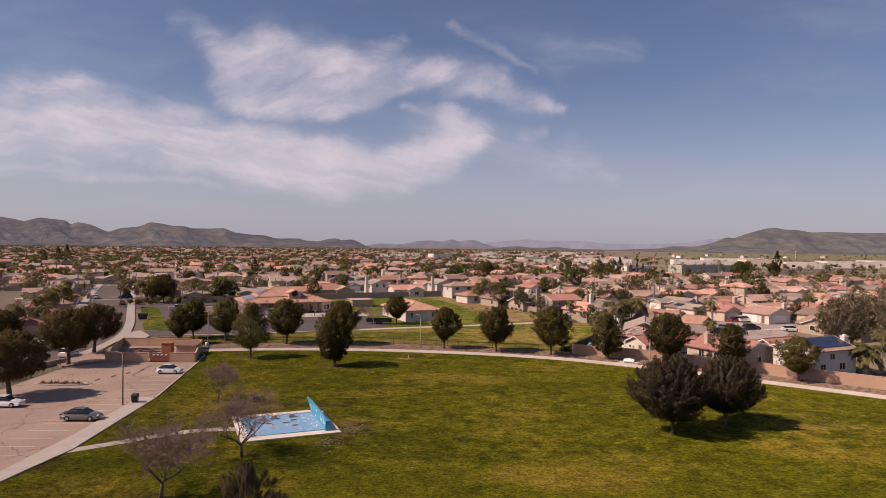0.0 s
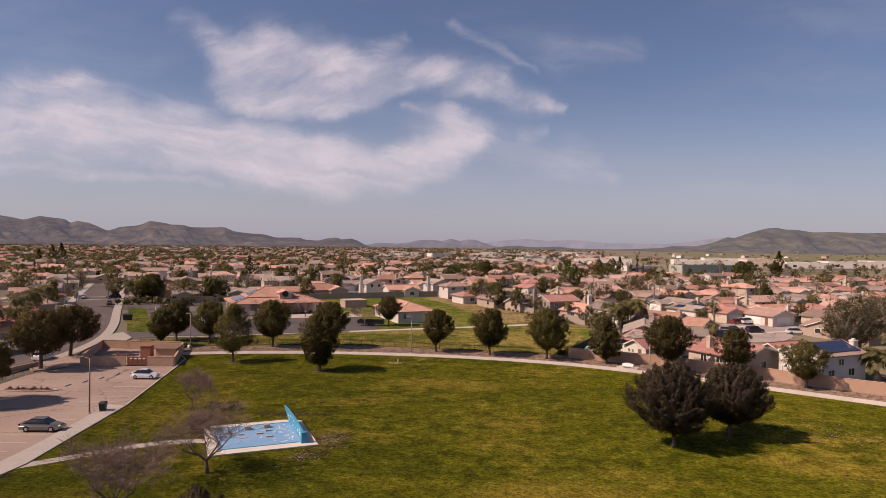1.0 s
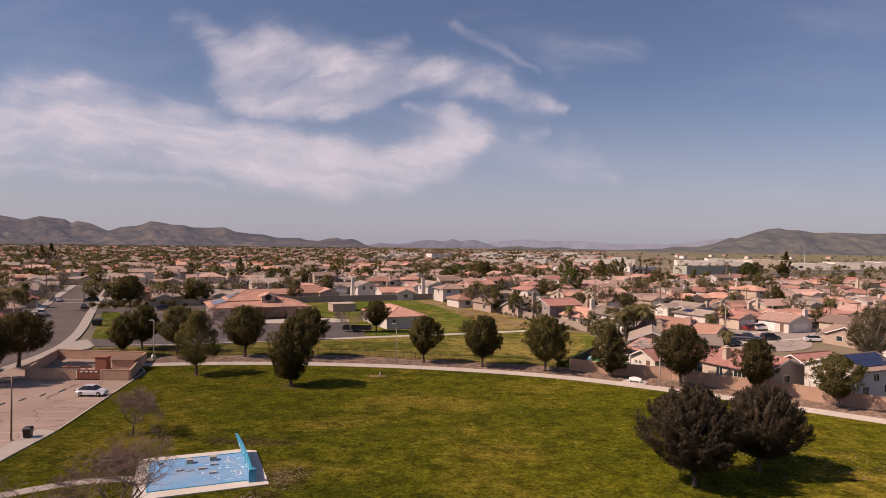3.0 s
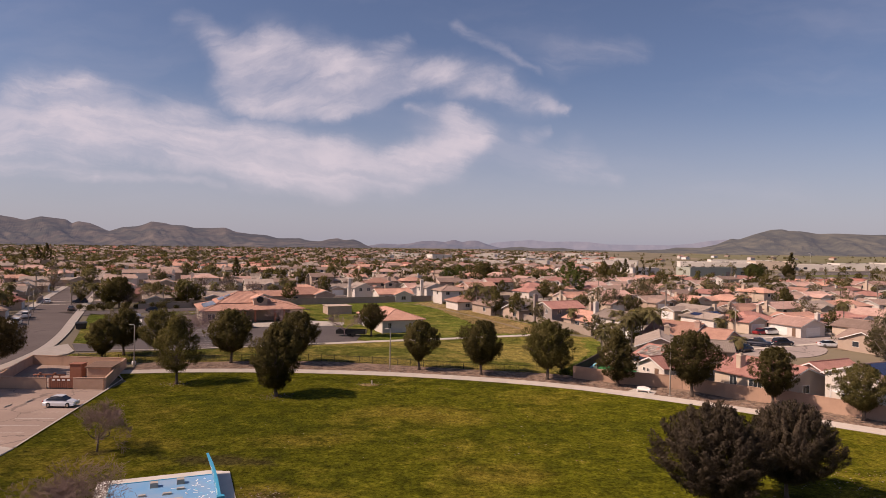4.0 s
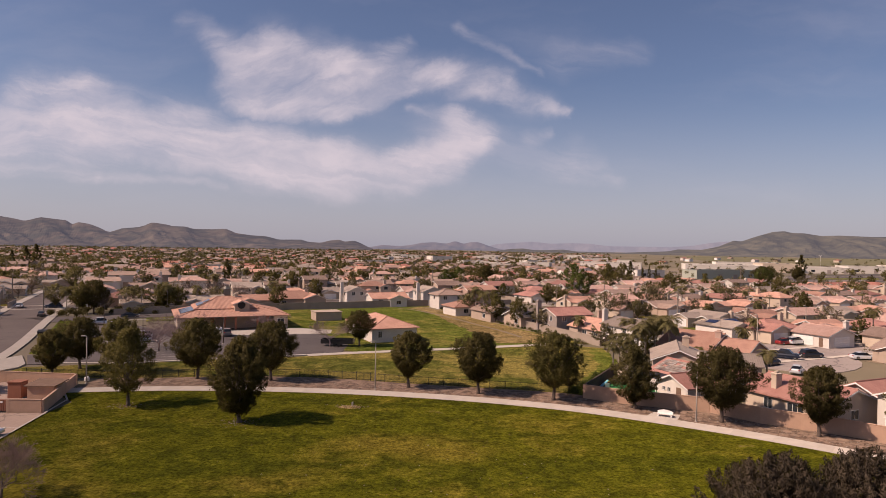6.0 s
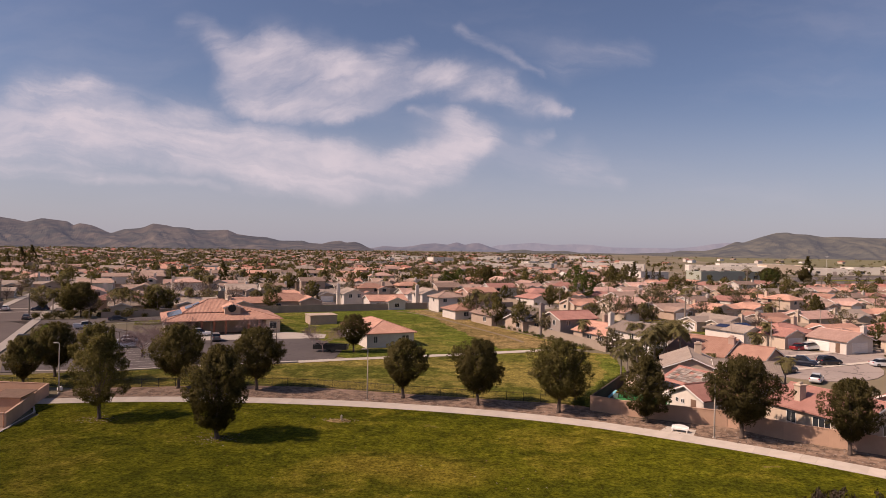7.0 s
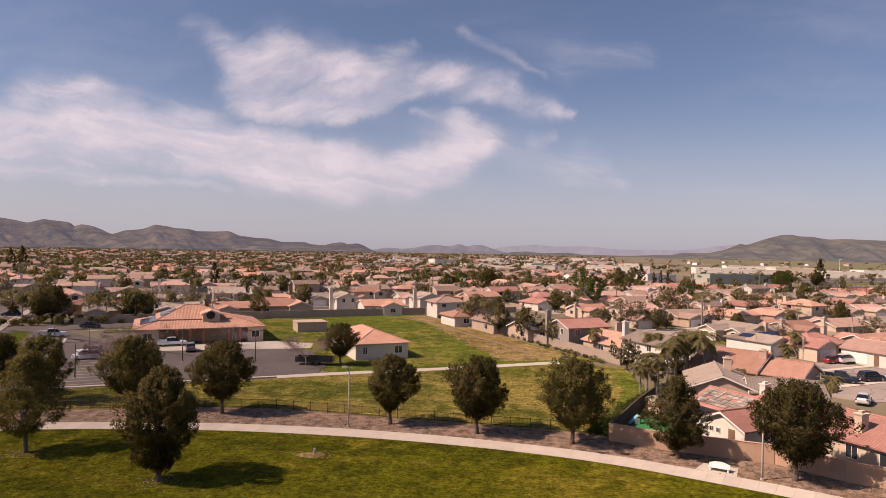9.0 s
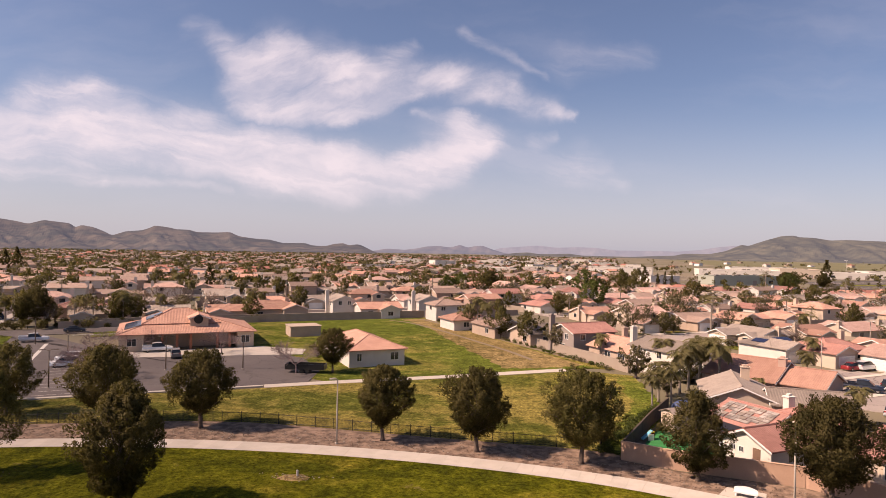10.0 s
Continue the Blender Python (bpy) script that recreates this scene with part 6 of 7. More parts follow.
# ---- school hall, annex, field store ----
def school_hall():
    x, y = uv(39.5, 207)
    wings = [(0, 0, 0, 26, 20, 3.3, 0.26, "canopy"), (-1.2, 0.6, 0, 14.5, 11.5, 4.9, 0.42, "hip"), (2.2, -3.6, 90, 6.4, 3.6, 6.0, 0.35, "dormer")]
    ops = [(0, "w", "window", -4, 1.0, 1.6, 1.4), (0, "w", "window", 3, 1.0, 1.6, 1.4)]
    h = house(x, y, GRID, wings, "tileorange", "cream", "cream school hall with a stepped orange tile roof", ops, panels=[(0, "w", -5.3, 1.0, 10, 2), (1, "w", -3.2, .5, 6, 1), (1, "w", -1.6, 2.3, 3, 1)], name="school_hall")
    part("round_vent", Mesh().tube([(2.0, -7.3, 5.75), (2.0, -7.12, 5.75)], [.92, .92], 20), "black", h, "dark round louvred vent")
    for px in (-5.0, -2.2, .4, 5.6, 8.0):
        part("porch_column", Mesh().box(px - .25, -9.9, 0, px + .25, -9.4, 3.2), "brick", h)
    for x0, x1 in ((-12.9, -8.4), (9.6, 12.9)):
        part("end_wall", Mesh().box(x0, -9.9, -.2, x1, -3.9, 3.29), "cream", h)
    for px, w in ((-10.6, 1.6), (11.2, 1.6)):
        opening(h, "window", px, 1.0, w, 1.4, pose(0, -9.9, 0), 1)


school_hall()
x, y = uv(70, 176.5)
house(x, y, GRID, [(0, 0, 90, 19, 10.5, 3.0, 0.36, "hip")], "tileorange", "stucco", "white single-storey annex with an orange tile hip roof",
      [(0, "w", "window", -3.4, 1.0, .8, 1.3), (0, "w", "window", 3.3, 1.0, 1.5, 1.3), (0, "n", "window", 4, 1.0, 1.5, 1.2), (0, "n", "window", -3, 1.0, 1.5, 1.2)], name="school_annex")
st = thing("field_store", *uv(66, 211.5), GRID, "tan boarded store with a flat pale roof on the field", "shed")
part("wall", Mesh().box(-3.6, -3, -.2, 3.6, 3, 2.3), "tan", st)
part("roof", Mesh().box(-3.8, -3.2, 2.3, 3.8, 3.2, 2.42), "tan", st)

# ---- houses beside the park ----
W1 = "window"
house(27.8, 157.4, -10, [(0, 0, 90, 12, 8.6, 2.7, .40, "gable"), (8.2, -2.6, 0, 9.0, 7.6, 2.6, .34, "gable")], "tilegrey", "tan", "tan house with a grey-brown shingle roof beside the school grass",
      [(0, "w", W1, -1.9, .9, 1.1, 1.1), (0, "w", W1, 1.9, .9, 1.1, 1.1), (1, "s", W1, -2, .9, 1.4, 1.1)], [(1.5, 3.0, 5.6)])
h2 = house(25.2, 141.3, GRID, [(1.0, .6, 90, 7.6, 7.4, 2.5, .42, "gable"), (-2.7, -5.0, 0, 9.0, 6.0, 2.4, .44, "gable"), (6.2, -1.2, 0, 8.5, 7.5, 2.5, .38, "hip")], "tilered", "stucco", "white house with a red-brown, partly worn tile roof",
           [(1, "w", "door", 1.3, 0.05, .9, 2.05), (1, "w", W1, -.6, 1.3, .5, .5), (1, "w", W1, -1.6, 1.3, .5, .5), (1, "s", W1, -1.5, .9, 1.2, 1.1), (1, "s", W1, 2.0, .9, 1.2, 1.1), (0, "n", W1, 2.0, .9, 1.2, 1.1)], [(7.2, 1.4, 4.6)])
pm = pose(1.0, .6, 0, 0, 0, 90) @ pose(0, 3.7, 2.5) @ pose(0, 0, 0, -math.degrees(math.atan(.42)))
wr = random.Random(8)
for r in range(6):
    for k in range(8):
        if wr.random() < .82:
            x0 = -3.4 + k * .86 + wr.uniform(-.08, .08)
            part("worn_tile", Mesh().box(x0, -3.6 + r * .56, .22, x0 + .78, -3.12 + r * .56, .255 + wr.uniform(0, .03), pm), wr.choice(("tileworn", "tilegrey", "tileworn")), h2, "weathered grey roof tile" if not (r or k) else "")
house(38.5, 128.8, GRID, [(0, 0, 90, 12, 10, 2.7, .36, "gable"), (2.2, 4.5, 0, 7, 7, 2.6, .36, "hip")], "tilered", "cream", "cream house with a red tile roof behind the park wall",
      [(0, "n", "glass_door", 1.6, .1, 2.2, 2.1), (0, "n", W1, -2.4, .9, 1.2, 1.3), (0, "w", W1, 0, .9, 1.4, 1.1)], [(-3.2, 2.6, 5.2)])
house(48.6, 132.4, GRID, [(0, 0, 0, 8.4, 6.4, 2.8, .45, "gable")], "tilered", "greige", "grey-brown gabled house with a red tile roof",
      [(0, "w", W1, 0, .9, 1.2, 1.2)])
house(50.7, 122.5, GRID, [(0, 0, 0, 10.5, 8.2, 4.3, .36, "gable")], "tilebrown", "stucco", "white two-storey house with solar panels behind the park wall",
      [(0, "w", W1, .6, 2.6, 1.4, 1.2), (0, "w", "glass_door", -.6, .1, 2.0, 2.0), (0, "s", W1, -3.4, .9, 1.4, 1.1), (0, "s", W1, 1.6, .9, 1.4, 1.1), (0, "s", W1, -1.0, 2.7, 1.2, 1.0)], [(5.8, -1.6, 6.0)], [(0, "s", -3.6, .7, 8, 2)])
aw = thing("patio_cover", 45.6, 118.4, GRID + 90, "white patio cover on posts beside the white house", "patio cover")
part("roof", Mesh().box(-2.6, -1.3, 2.2, 2.6, 1.3, 2.34), "white", aw)
for sx in (-1, 1):
    part("post", Mesh().box(sx * 2.4 - .07, 1.1, 0, sx * 2.4 + .07, 1.24, 2.2), "white", aw)
house(35.0, 173.0, -39, [(0, 0, 0, 10.5, 11.5, 2.6, .42, "gable"), (8.4, -.3, 0, 6.6, 9.0, 2.5, .40, "gable")], "tileorange", "rose", "rose stucco house with a broad orange tile roof", [(0, "s", W1, -3, .9, 1.4, 1.1), (0, "s", "glass_door", 2.5, .1, 2, 2.1), (1, "s", W1, 0, .9, 1.4, 1.1)], [(5.0, -1.5, 5.6)])
house(10.8, 204.5, GRID, [(0, 0, 0, 10.5, 8, 4.6, .36, "gable")], "tilered", "greige", "grey-brown two-storey house with a red tile roof",
      [(0, "w", W1, -1.7, 3.1, .8, 1.1), (0, "w", W1, 1.5, 3.1, 1.0, 1.1), (0, "w", W1, 0, .8, 1.8, 1.2), (0, "s", W1, 1.5, 3.1, 1.2, 1.1), (0, "s", W1, -3, 3.1, 1.2, 1.1)], [(-5.9, 3, 7.6)])
house(18.6, 195.0, GRID, [(0, 0, 90, 12, 9.5, 2.6, .38, "gable")], "tileorange", "tan", "tan house with an orange tile gable roof and a patio cover", [(0, "w", W1, 2, .9, 1.6, 1.2), (0, "n", W1, 0, .9, 1.6, 1.2), (0, "n", "glass_door", 4, .1, 2.0, 2.1)], [(3.5, 5, 5.8)])
house(24.0, 184.0, GRID, [(0, 0, 90, 11, 7.5, 4.5, .36, "gable"), (5, -4, 0, 8, 7, 2.7, .36, "gable")], "tilegrey", "stucco", "white two-storey house with a brown-grey roof", [(0, "w", W1, -1.5, 3.2, 1.0, 1.2), (0, "w", W1, 2, .9, 1.8, 1.3), (0, "n", W1, 2, 3.1, 1.1, 1.1), (0, "n", W1, -3, .9, 1.4, 1.2)], [(-2.4, 6.2, 7.5)])
house(-17.5, 238.0, GRID, [(0, 0, 0, 11, 9, 2.7, .36, "hip")], "tileorange", "stucco", "white house with an orange hip roof behind the field wall", [(0, "s", W1, -2, .9, 1.5, 1.2), (0, "s", "glass_door", 2, .1, 2, 2.1)])
house(-25.5, 257.5, GRID, [(0, 0, 0, 9.5, 8, 4.7, .34, "hip")], "tilebrown", "stucco", "white two-storey house with a brown hip roof behind the field", [(0, "s", W1, -2.5, 3.2, 1.3, 1.1), (0, "s", W1, 2.5, 3.2, 1.3, 1.1), (0, "w", W1, 0, 3.2, 1.2, 1.1)])
house(-8.0, 226.0, GRID, [(0, 0, 90, 12, 9, 2.7, .36, "gable")], "tilebrown", "tan", "tan house with a brown tile roof behind the field wall", [(0, "w", W1, 0, .9, 1.5, 1.2), (0, "n", W1, 2, .9, 1.5, 1.2)])
house(2.5, 215.5, GRID, [(0, 0, 0, 12, 9, 2.7, .36, "gable")], "tilegrey", "tan", "tan house with a low brown-grey roof behind the field wall", [(0, "s", W1, -2, .9, 1.5, 1.2), (0, "w", W1, 2, .9, 1.5, 1.2)])
house(60.0, 205.8, GRID, [(0, 0, 0, 11.5, 9, 2.7, .38, "hip"), (-5, -4, 90, 7, 6.4, 2.7, .38, "gable")], "tilered", "cream", "cream house with a red tile roof at the turning circle", [(0, "s", W1, 2.5, .9, 1.8, 1.2), (0, "s", "door", -.6, .05, 1, 2.1), (1, "w", "garage_door", 0, .05, 4.6, 2.1)], [(5.5, 1, 5.6)])
house(49.6, 208.0, GRID, [(0, 0, 0, 9, 8, 2.7, .34, "hip"), (-1.5, -4.5, 90, 6, 6.2, 2.7, .34, "gable")], "tilegrey", "stucco", "white house with a grey roof and black solar panels", [(1, "w", "garage_door", 0, .05, 4.6, 2.1), (0, "s", W1, 3.4, .9, 1.4, 1.1)], [], [(0, "s", -.6, 1.6, 4, 1), (0, "w", -1.5, .8, 3, 1)])
house(68.5, 196.0, GRID, [(0, 0, 90, 9, 8.6, 2.7, .36, "gable"), (5, 3, 0, 8, 8, 2.7, .36, "hip")], "tilerose", "stucco", "white house with rose tile roof, solar panels and a wide garage", [(0, "w", "garage_door", 0, .05, 5.0, 2.2), (0, "n", "garage_door", -1.6, .05, 4.8, 2.1), (0, "n", "door", 2.6, .05, .95, 2.05), (0, "s", W1, 0, .9, 1.4, 1.1)], [(5, -2, 5.2)], [(0, "s", 0, 1, 4, 2)])
house(83.0, 193.0, GRID, [(0, 0, 90, 11, 8, 2.7, .36, "gable")], "tilebrown", "cream", "cream house with a brown roof beside the street", [(0, "w", "garage_door", 0, .05, 4.8, 2.1)])
house(-77.5, 251.0, GRID, [(0, 0, 0, 17, 11, 2.8, .36, "hip"), (6, -3, 90, 9, 7, 2.8, .36, "gable")], "tileorange", "tan", "tan house with a broad orange tile roof behind the back wall", [(0, "s", W1, -4, .9, 1.5, 1.1)], [(5, 2, 5.2)])
house(-60.0, 264.5, GRID, [(0, 0, 90, 10, 7.5, 4.6, .40, "gable")], "tilegrey", "stucco", "white two-storey gabled house behind the back wall", [(0, "w", W1, -1.5, 3.3, 1.0, 1.2), (0, "w", W1, 1.5, 3.3, 1.0, 1.2), (0, "n", W1, 2, 3, 1.2, 1.1)], [(-4.6, -1, 7.6)])
house(-47.5, 262.0, GRID, [(0, 0, 0, 13, 9, 2.7, .36, "gable"), (2, -4, 90, 6, 6, 2.7, .38, "gable")], "tileorange", "stucco", "white house with an orange tile roof behind the back wall", [(0, "s", W1, -3.5, .9, 1.6, 1.2), (1, "w", W1, 0, .8, 1.6, 1.2)])
house(-34.5, 274.0, GRID, [(0, 0, 90, 10, 8, 4.6, .38, "gable")], "tilegrey", "stucco", "white two-storey house with a grey gable roof", [(0, "w", W1, -1.6, 3.2, 1.0, 1.1), (0, "w", W1, 1.6, 3.2, 1.0, 1.1), (0, "n", W1, -2, 3.1, 1.2, 1.1)], [(-4.8, -2, 7.4)])
house(-128, 236.0, GRID, [(0, 0, 0, 13, 10, 3.0, .36, "hip"), (9, -1, 0, 7, 7, 2.4, .3, "hip")], "tilered", "rose", "rose stucco house with a red tile roof beside the school", [(0, "s", W1, 0, .9, 1.4, 1.1)])
for k, (x, y, rf, wl) in enumerate(((-118.5, 138.5, "tiledeep", "tan"), (-130.5, 160.0, "tiledeep", "tan"), (-143.0, 181.5, "tilebrown", "greige"), (-157.0, 204.0, "tiledeep", "tan"))):
    house(x, y, GRID, [(0, 0, 90, 12.5, 9, 2.6, .38, "gable"), (3.6, -4.2, 0, 6.5, 6.5, 2.6, .36, "hip")], rf, wl, ("tan house with a red tile roof beside the street", "tan house with a deep red tile roof beside the street", "grey-brown house with a brown tile roof beside the street", "tan house with a dull red tile roof beside the street")[k],
          [(0, "s", W1, 0, .9, 1.4, 1.1), (0, "w", W1, 0, .9, 1.4, 1.1), (1, "e", "garage_door", 0, .05, 4.6, 2.1)], [(-3.5, 2.5, 5.2)])

PROTO = []
COLS = (("tileorange", "cream", "cream house with an orange tile roof"), ("tilered", "stucco", "white house with a red tile roof"), ("tilerose", "cream", "cream house with a rose tile roof"), ("tilebrown", "tan", "tan house with a brown tile roof"),
        ("tilerose", "stucco", "white house with a rose tile roof"), ("tileorange", "rose", "rose stucco house with an orange tile roof"), ("tilegrey", "cream", "cream house with a grey-brown roof"), ("tilebrown", "stucco", "white house with a brown roof"))
for k, (rf, wl, lb) in enumerate(COLS):
    for two in (0, 1):
        rng = random.Random(100 + k * 2 + two)
        e = 4.7 if two else 2.5
        L, W = rng.uniform(10.0, 12.5), rng.uniform(7.2, 8.8)
        wings = [(0, 0, 0, L, W, e, .38, "hip" if (k + two) % 4 == 1 else "gable"), (-L / 2 + 3.0, -W / 2 - 1, 90, 6.5, 5.8, 2.5, .36, "gable")]
        if k % 3 == 0:
            wings.append((L / 2 - 3, W / 2 + .5, 90, 5.5, 5.0, 2.5, .34, "gable"))
        if two:
            wings.append((L / 2 - 1.6, -W / 2 + .4, 90, 4.4, 4.6, 4.3, .38, "gable"))
        else:
            wings.append((L / 2 - 2.6, -W / 2 + .2, 90, 3.4, 4.4, 2.45, .36, "gable"))
        hi = .9 if not two else 3.2
        ops = [(0, "s", W1, 1.2, hi, 1.4, 1.2), (0, "n", W1, -2.4, hi, 1.5, 1.2), (1, "w", "garage_door", 0, .05, 4.6, 2.1), (0, "e", W1, -1.5, hi, 1.4, 1.1), (0, "w", W1, -1.2, hi, 1.2, 1.1), (len(wings) - 1, "w", W1, 0, hi, 1.6, 1.2)]
        h = house(0, -60 - k * 20, 0, wings, rf, wl, ("two-storey " if two else "low ") + lb + " in the town", ops, [(-L / 2 - .3 if k % 2 else L / 2 + .3, 1.2, e + 2.0)] if k % 4 != 1 else [], group="houses of the town", near=False)
        PROTO.append([h, False])


def town_house(k, x, y, turn):
    h, used = PROTO[k]
    m = pose(x, y, gz(y), 0, 0, turn)
    if not used:
        PROTO[k][1] = True
        h.matrix_basis = m
        return h
    return copy_thing(h, m)


TAKEN = [(ob.location.x, ob.location.y) for ob in scene.objects if ob.parent is None and ob.name.split(".")[0] in ("house", "school_hall", "school_annex") and ob.location.y > 100]
rng = random.Random(77)
PALETTE_R = [0, 4, 2, 2, 4, 0, 10, 4, 6, 8, 12, 6, 14]
PALETTE_L = [6, 6, 12, 8, 14, 0, 12, 4, 6, 14, 6, 12, 10]
town_spots = []
LOTS = []
for kind, v, u0, u1 in STREETS:
    for side in (-1, 1):
        u = u0 + rng.uniform(4, 12)
        while u < u1:
            x, y = uv(u, v + side * rng.uniform(14.5, 17.0))
            u += rng.uniform(15.0, 18.5)
            far = math.hypot(x, y)
            if far > 640 or y < 150 or x > 0.74 * (y + 10) + 26 or (x > 70 and y > 450) or x < -0.9 * (y + 10):
                continue
            if any(math.hypot(x - a, y - b) < 13.5 for a, b in TAKEN) or (43 < x < 72 and 145 < y < 203):
                continue
            uu, vv = U.x * x + U.y * y, V.x * x + V.y * y
            if uu < 112 and vv < 250:
                continue
            if -30 < uu < 2 and vv < 360:
                continue
            town_spots.append((x, y))
            TAKEN.append((x, y))
            two = rng.random() < (0.10 if x > 0 else 0.34)
            k = rng.choice(PALETTE_R if x > -20 else PALETTE_L)
            k = k // 2 * 2 + (1 if two else 0)
            LOTS.append((far, k, x, y, GRID + (180 if side < 0 else 0) + rng.choice((0, 0, 0, 90)) + rng.uniform(-2, 2)))
# houses left of the street beside the car park
for v in range(70, 340, 17):
    for u in (-30, -62, -80, -112, -130, -162, -180):
        x, y = uv(u + rng.uniform(-2, 2), v + rng.uniform(-2, 2))
        if y < 95 or x < -0.90 * (y + 10) - 24 or math.hypot(x, y) > 560 or x > -100:
            continue
        if any(math.hypot(x - a, y - b) < 13.5 for a, b in TAKEN):
            continue
        TAKEN.append((x, y)), town_spots.append((x, y))
        near = y < 190
        k = rng.choice((2, 6, 2, 12)) if near else rng.choice(PALETTE_L)
        LOTS.append((math.hypot(x, y), k, x, y, GRID + rng.choice((0, 90, 180, 270))))
LOTS.sort()
for far, k, x, y, turn in LOTS[:210]:
    town_house(k, x, y, turn)

# ---- distant town: houses and trees too small and many to count ----
def far_town():
    rng = random.Random(9)
    roofs = {m: Mesh() for m in ("tileorange", "tilerose", "tilebrown", "tilegrey", "tiledeep")}
    walls = {m: Mesh() for m in ("stucco", "cream", "white", "tan", "greige")}
    for far, k, x, y, turn in LOTS[210:]:
        m = pose(x, y, gz(y) - .2, 0, 0, turn)
        L, W, e = rng.uniform(10.5, 12.5), rng.uniform(8, 9), (4.7 if k % 2 else 2.5)
        me, wm = roofs[rng.choice(list(roofs))], walls[rng.choice(list(walls))]
        (gable_roof if k % 3 else hip_roof)(me, L, W, e, .36, m)
        body(wm, L, W, e, .36, m, bool(k % 3))
        (gable_roof)(me, 8, 6.2, 2.7, .36, m @ pose(-3, -5, 0, 0, 0, 90))
        body(wm, 8, 6.2, 2.7, .36, m @ pose(-3, -5, 0, 0, 0, 90), True)
    for _ in range(2500):
        d = 560 + 1500 * rng.random() ** 1.25
        a = radians(rng.uniform(-43, 31))
        x, y = d * math.sin(a), d * math.cos(a)
        if x > 60 and 540 < d < 900 and x > 0.12 * y:
            continue
        if any(abs(x - p) < 11 and abs(y - q) < 11 for p, q in TAKEN[-60:]):
            continue
        if a > radians(7) and d > 880 and rng.random() < 0.96:
            continue
        TAKEN.append((x, y))
        m = pose(x, y, gz(300) - .2, 0, 0, GRID + rng.choice((0, 90)) + rng.uniform(-4, 4))
        L, W, e = rng.uniform(10, 13), rng.uniform(8, 9.5), rng.choice((2.5, 2.5, 2.5, 4.7))
        rm = rng.choice(("tilebrown", "tilegrey", "tiledeep", "tilegrey", "tilebrown") if d > 700 or x < 0 else ("tileorange", "tilerose", "tilebrown", "tilegrey"))
        wm = walls[rng.choice(("tan", "greige", "cream") if x < -60 else ("stucco", "cream", "white", "tan"))]
        if rng.random() < .5:
            gable_roof(roofs[rm], L, W, e, .36, m)
            body(wm, L, W, e, .36, m, True)
        else:
            hip_roof(roofs[rm], L, W, e, .36, m)
            body(wm, L, W, e, .36, m, False)
    for name, group in (("far_roofs", roofs), ("far_walls", walls)):
        for mt, me in group.items():
            solid(name, me, mt, "distant tile roofs of the town" if name == "far_roofs" else "distant house walls of the town", "town", kind="stuff")
    woods = {m: Mesh() for m in ("leafolive", "leafgreen", "leafgrey", "leafdark")}
    for k in range(9000):
        d = 400 + 2200 * rng.random() ** 1.35
        a = radians(rng.uniform(-44, 32 if k < 6500 else 0))
        x, y = d * math.sin(a), d * math.cos(a)
        r, h = rng.uniform(2.0, 4.2), rng.uniform(4.5, 9.0)
        if d < 700 and any(abs(x - p) < 8 and abs(y - q) < 8 for p, q in town_spots):
            continue
        if rng.random() < .22:
            r, h = r * .5, h * 1.6
        if x > 60 and 430 < d < 900 and rng.random() < 0.72:
            continue
        if a > radians(7) and 950 < d and rng.random() < 0.94:
            continue
        g = gz(300)
        blobs = [(x + rng.uniform(-.5, .5) * r, y + rng.uniform(-.5, .5) * r, g + h * rng.uniform(.4, .75), r * rng.uniform(.45, .7)) for _ in range(4)]
        leaf_cloud(woods[rng.choice(("leafgreen", "leafdark", "leafgreen", "leafolive", "leafgrey"))], rng, blobs, 54 if d < 800 else 24, r * (.5 if d < 800 else .7), 0.4)
    for mt, me in woods.items():
        solid("far_trees", me, mt, "distant trees among the houses", "trees", kind="stuff")


# ---- long commercial buildings beyond the houses ----
def hall(x, y, turn, L, W, h, wall, label):
    root = thing("warehouse", x, y, turn, label, "building", "commercial buildings")
    part("wall", Mesh().box(-L / 2, -W / 2, -.3, L / 2, W / 2, h), wall, root)
    me = Mesh().box(-L / 2 + .4, -W / 2 + .4, h, L / 2 - .4, W / 2 - .4, h + .05)
    rng = random.Random(int(x))
    for _ in range(int(L / 12)):
        px, py = rng.uniform(-L / 2 + 3, L / 2 - 3), rng.uniform(-W / 2 + 3, W / 2 - 3)
        me.box(px - 1.2, py - 1, h, px + 1.2, py + 1, h + 1.2)
    part("roof", me, "flat", root)
    par = Mesh()
    par.box(-L / 2 - .1, -W / 2 - .1, h, L / 2 + .1, -W / 2 + .3, h + .7), par.box(-L / 2 - .1, W / 2 - .3, h, L / 2 + .1, W / 2 + .1, h + .7)
    par.box(-L / 2 - .1, -W / 2 + .3, h, -L / 2 + .3, W / 2 - .3, h + .7), par.box(L / 2 - .3, -W / 2 + .3, h, L / 2 + .1, W / 2 - .3, h + .7)
    part("parapet", par, wall, root)
    n = max(2, int(L / 14))
    for k in range(n):
        cx = -L / 2 + L * (k + .5) / n
        part("dock_door" if k % 3 else "window", Mesh().box(cx - 1.8, -W / 2 - .06, .1 if k % 3 else 1.2, cx + 1.8, -W / 2 + .05, 3.4), "greige" if k % 3 else "glass", root)


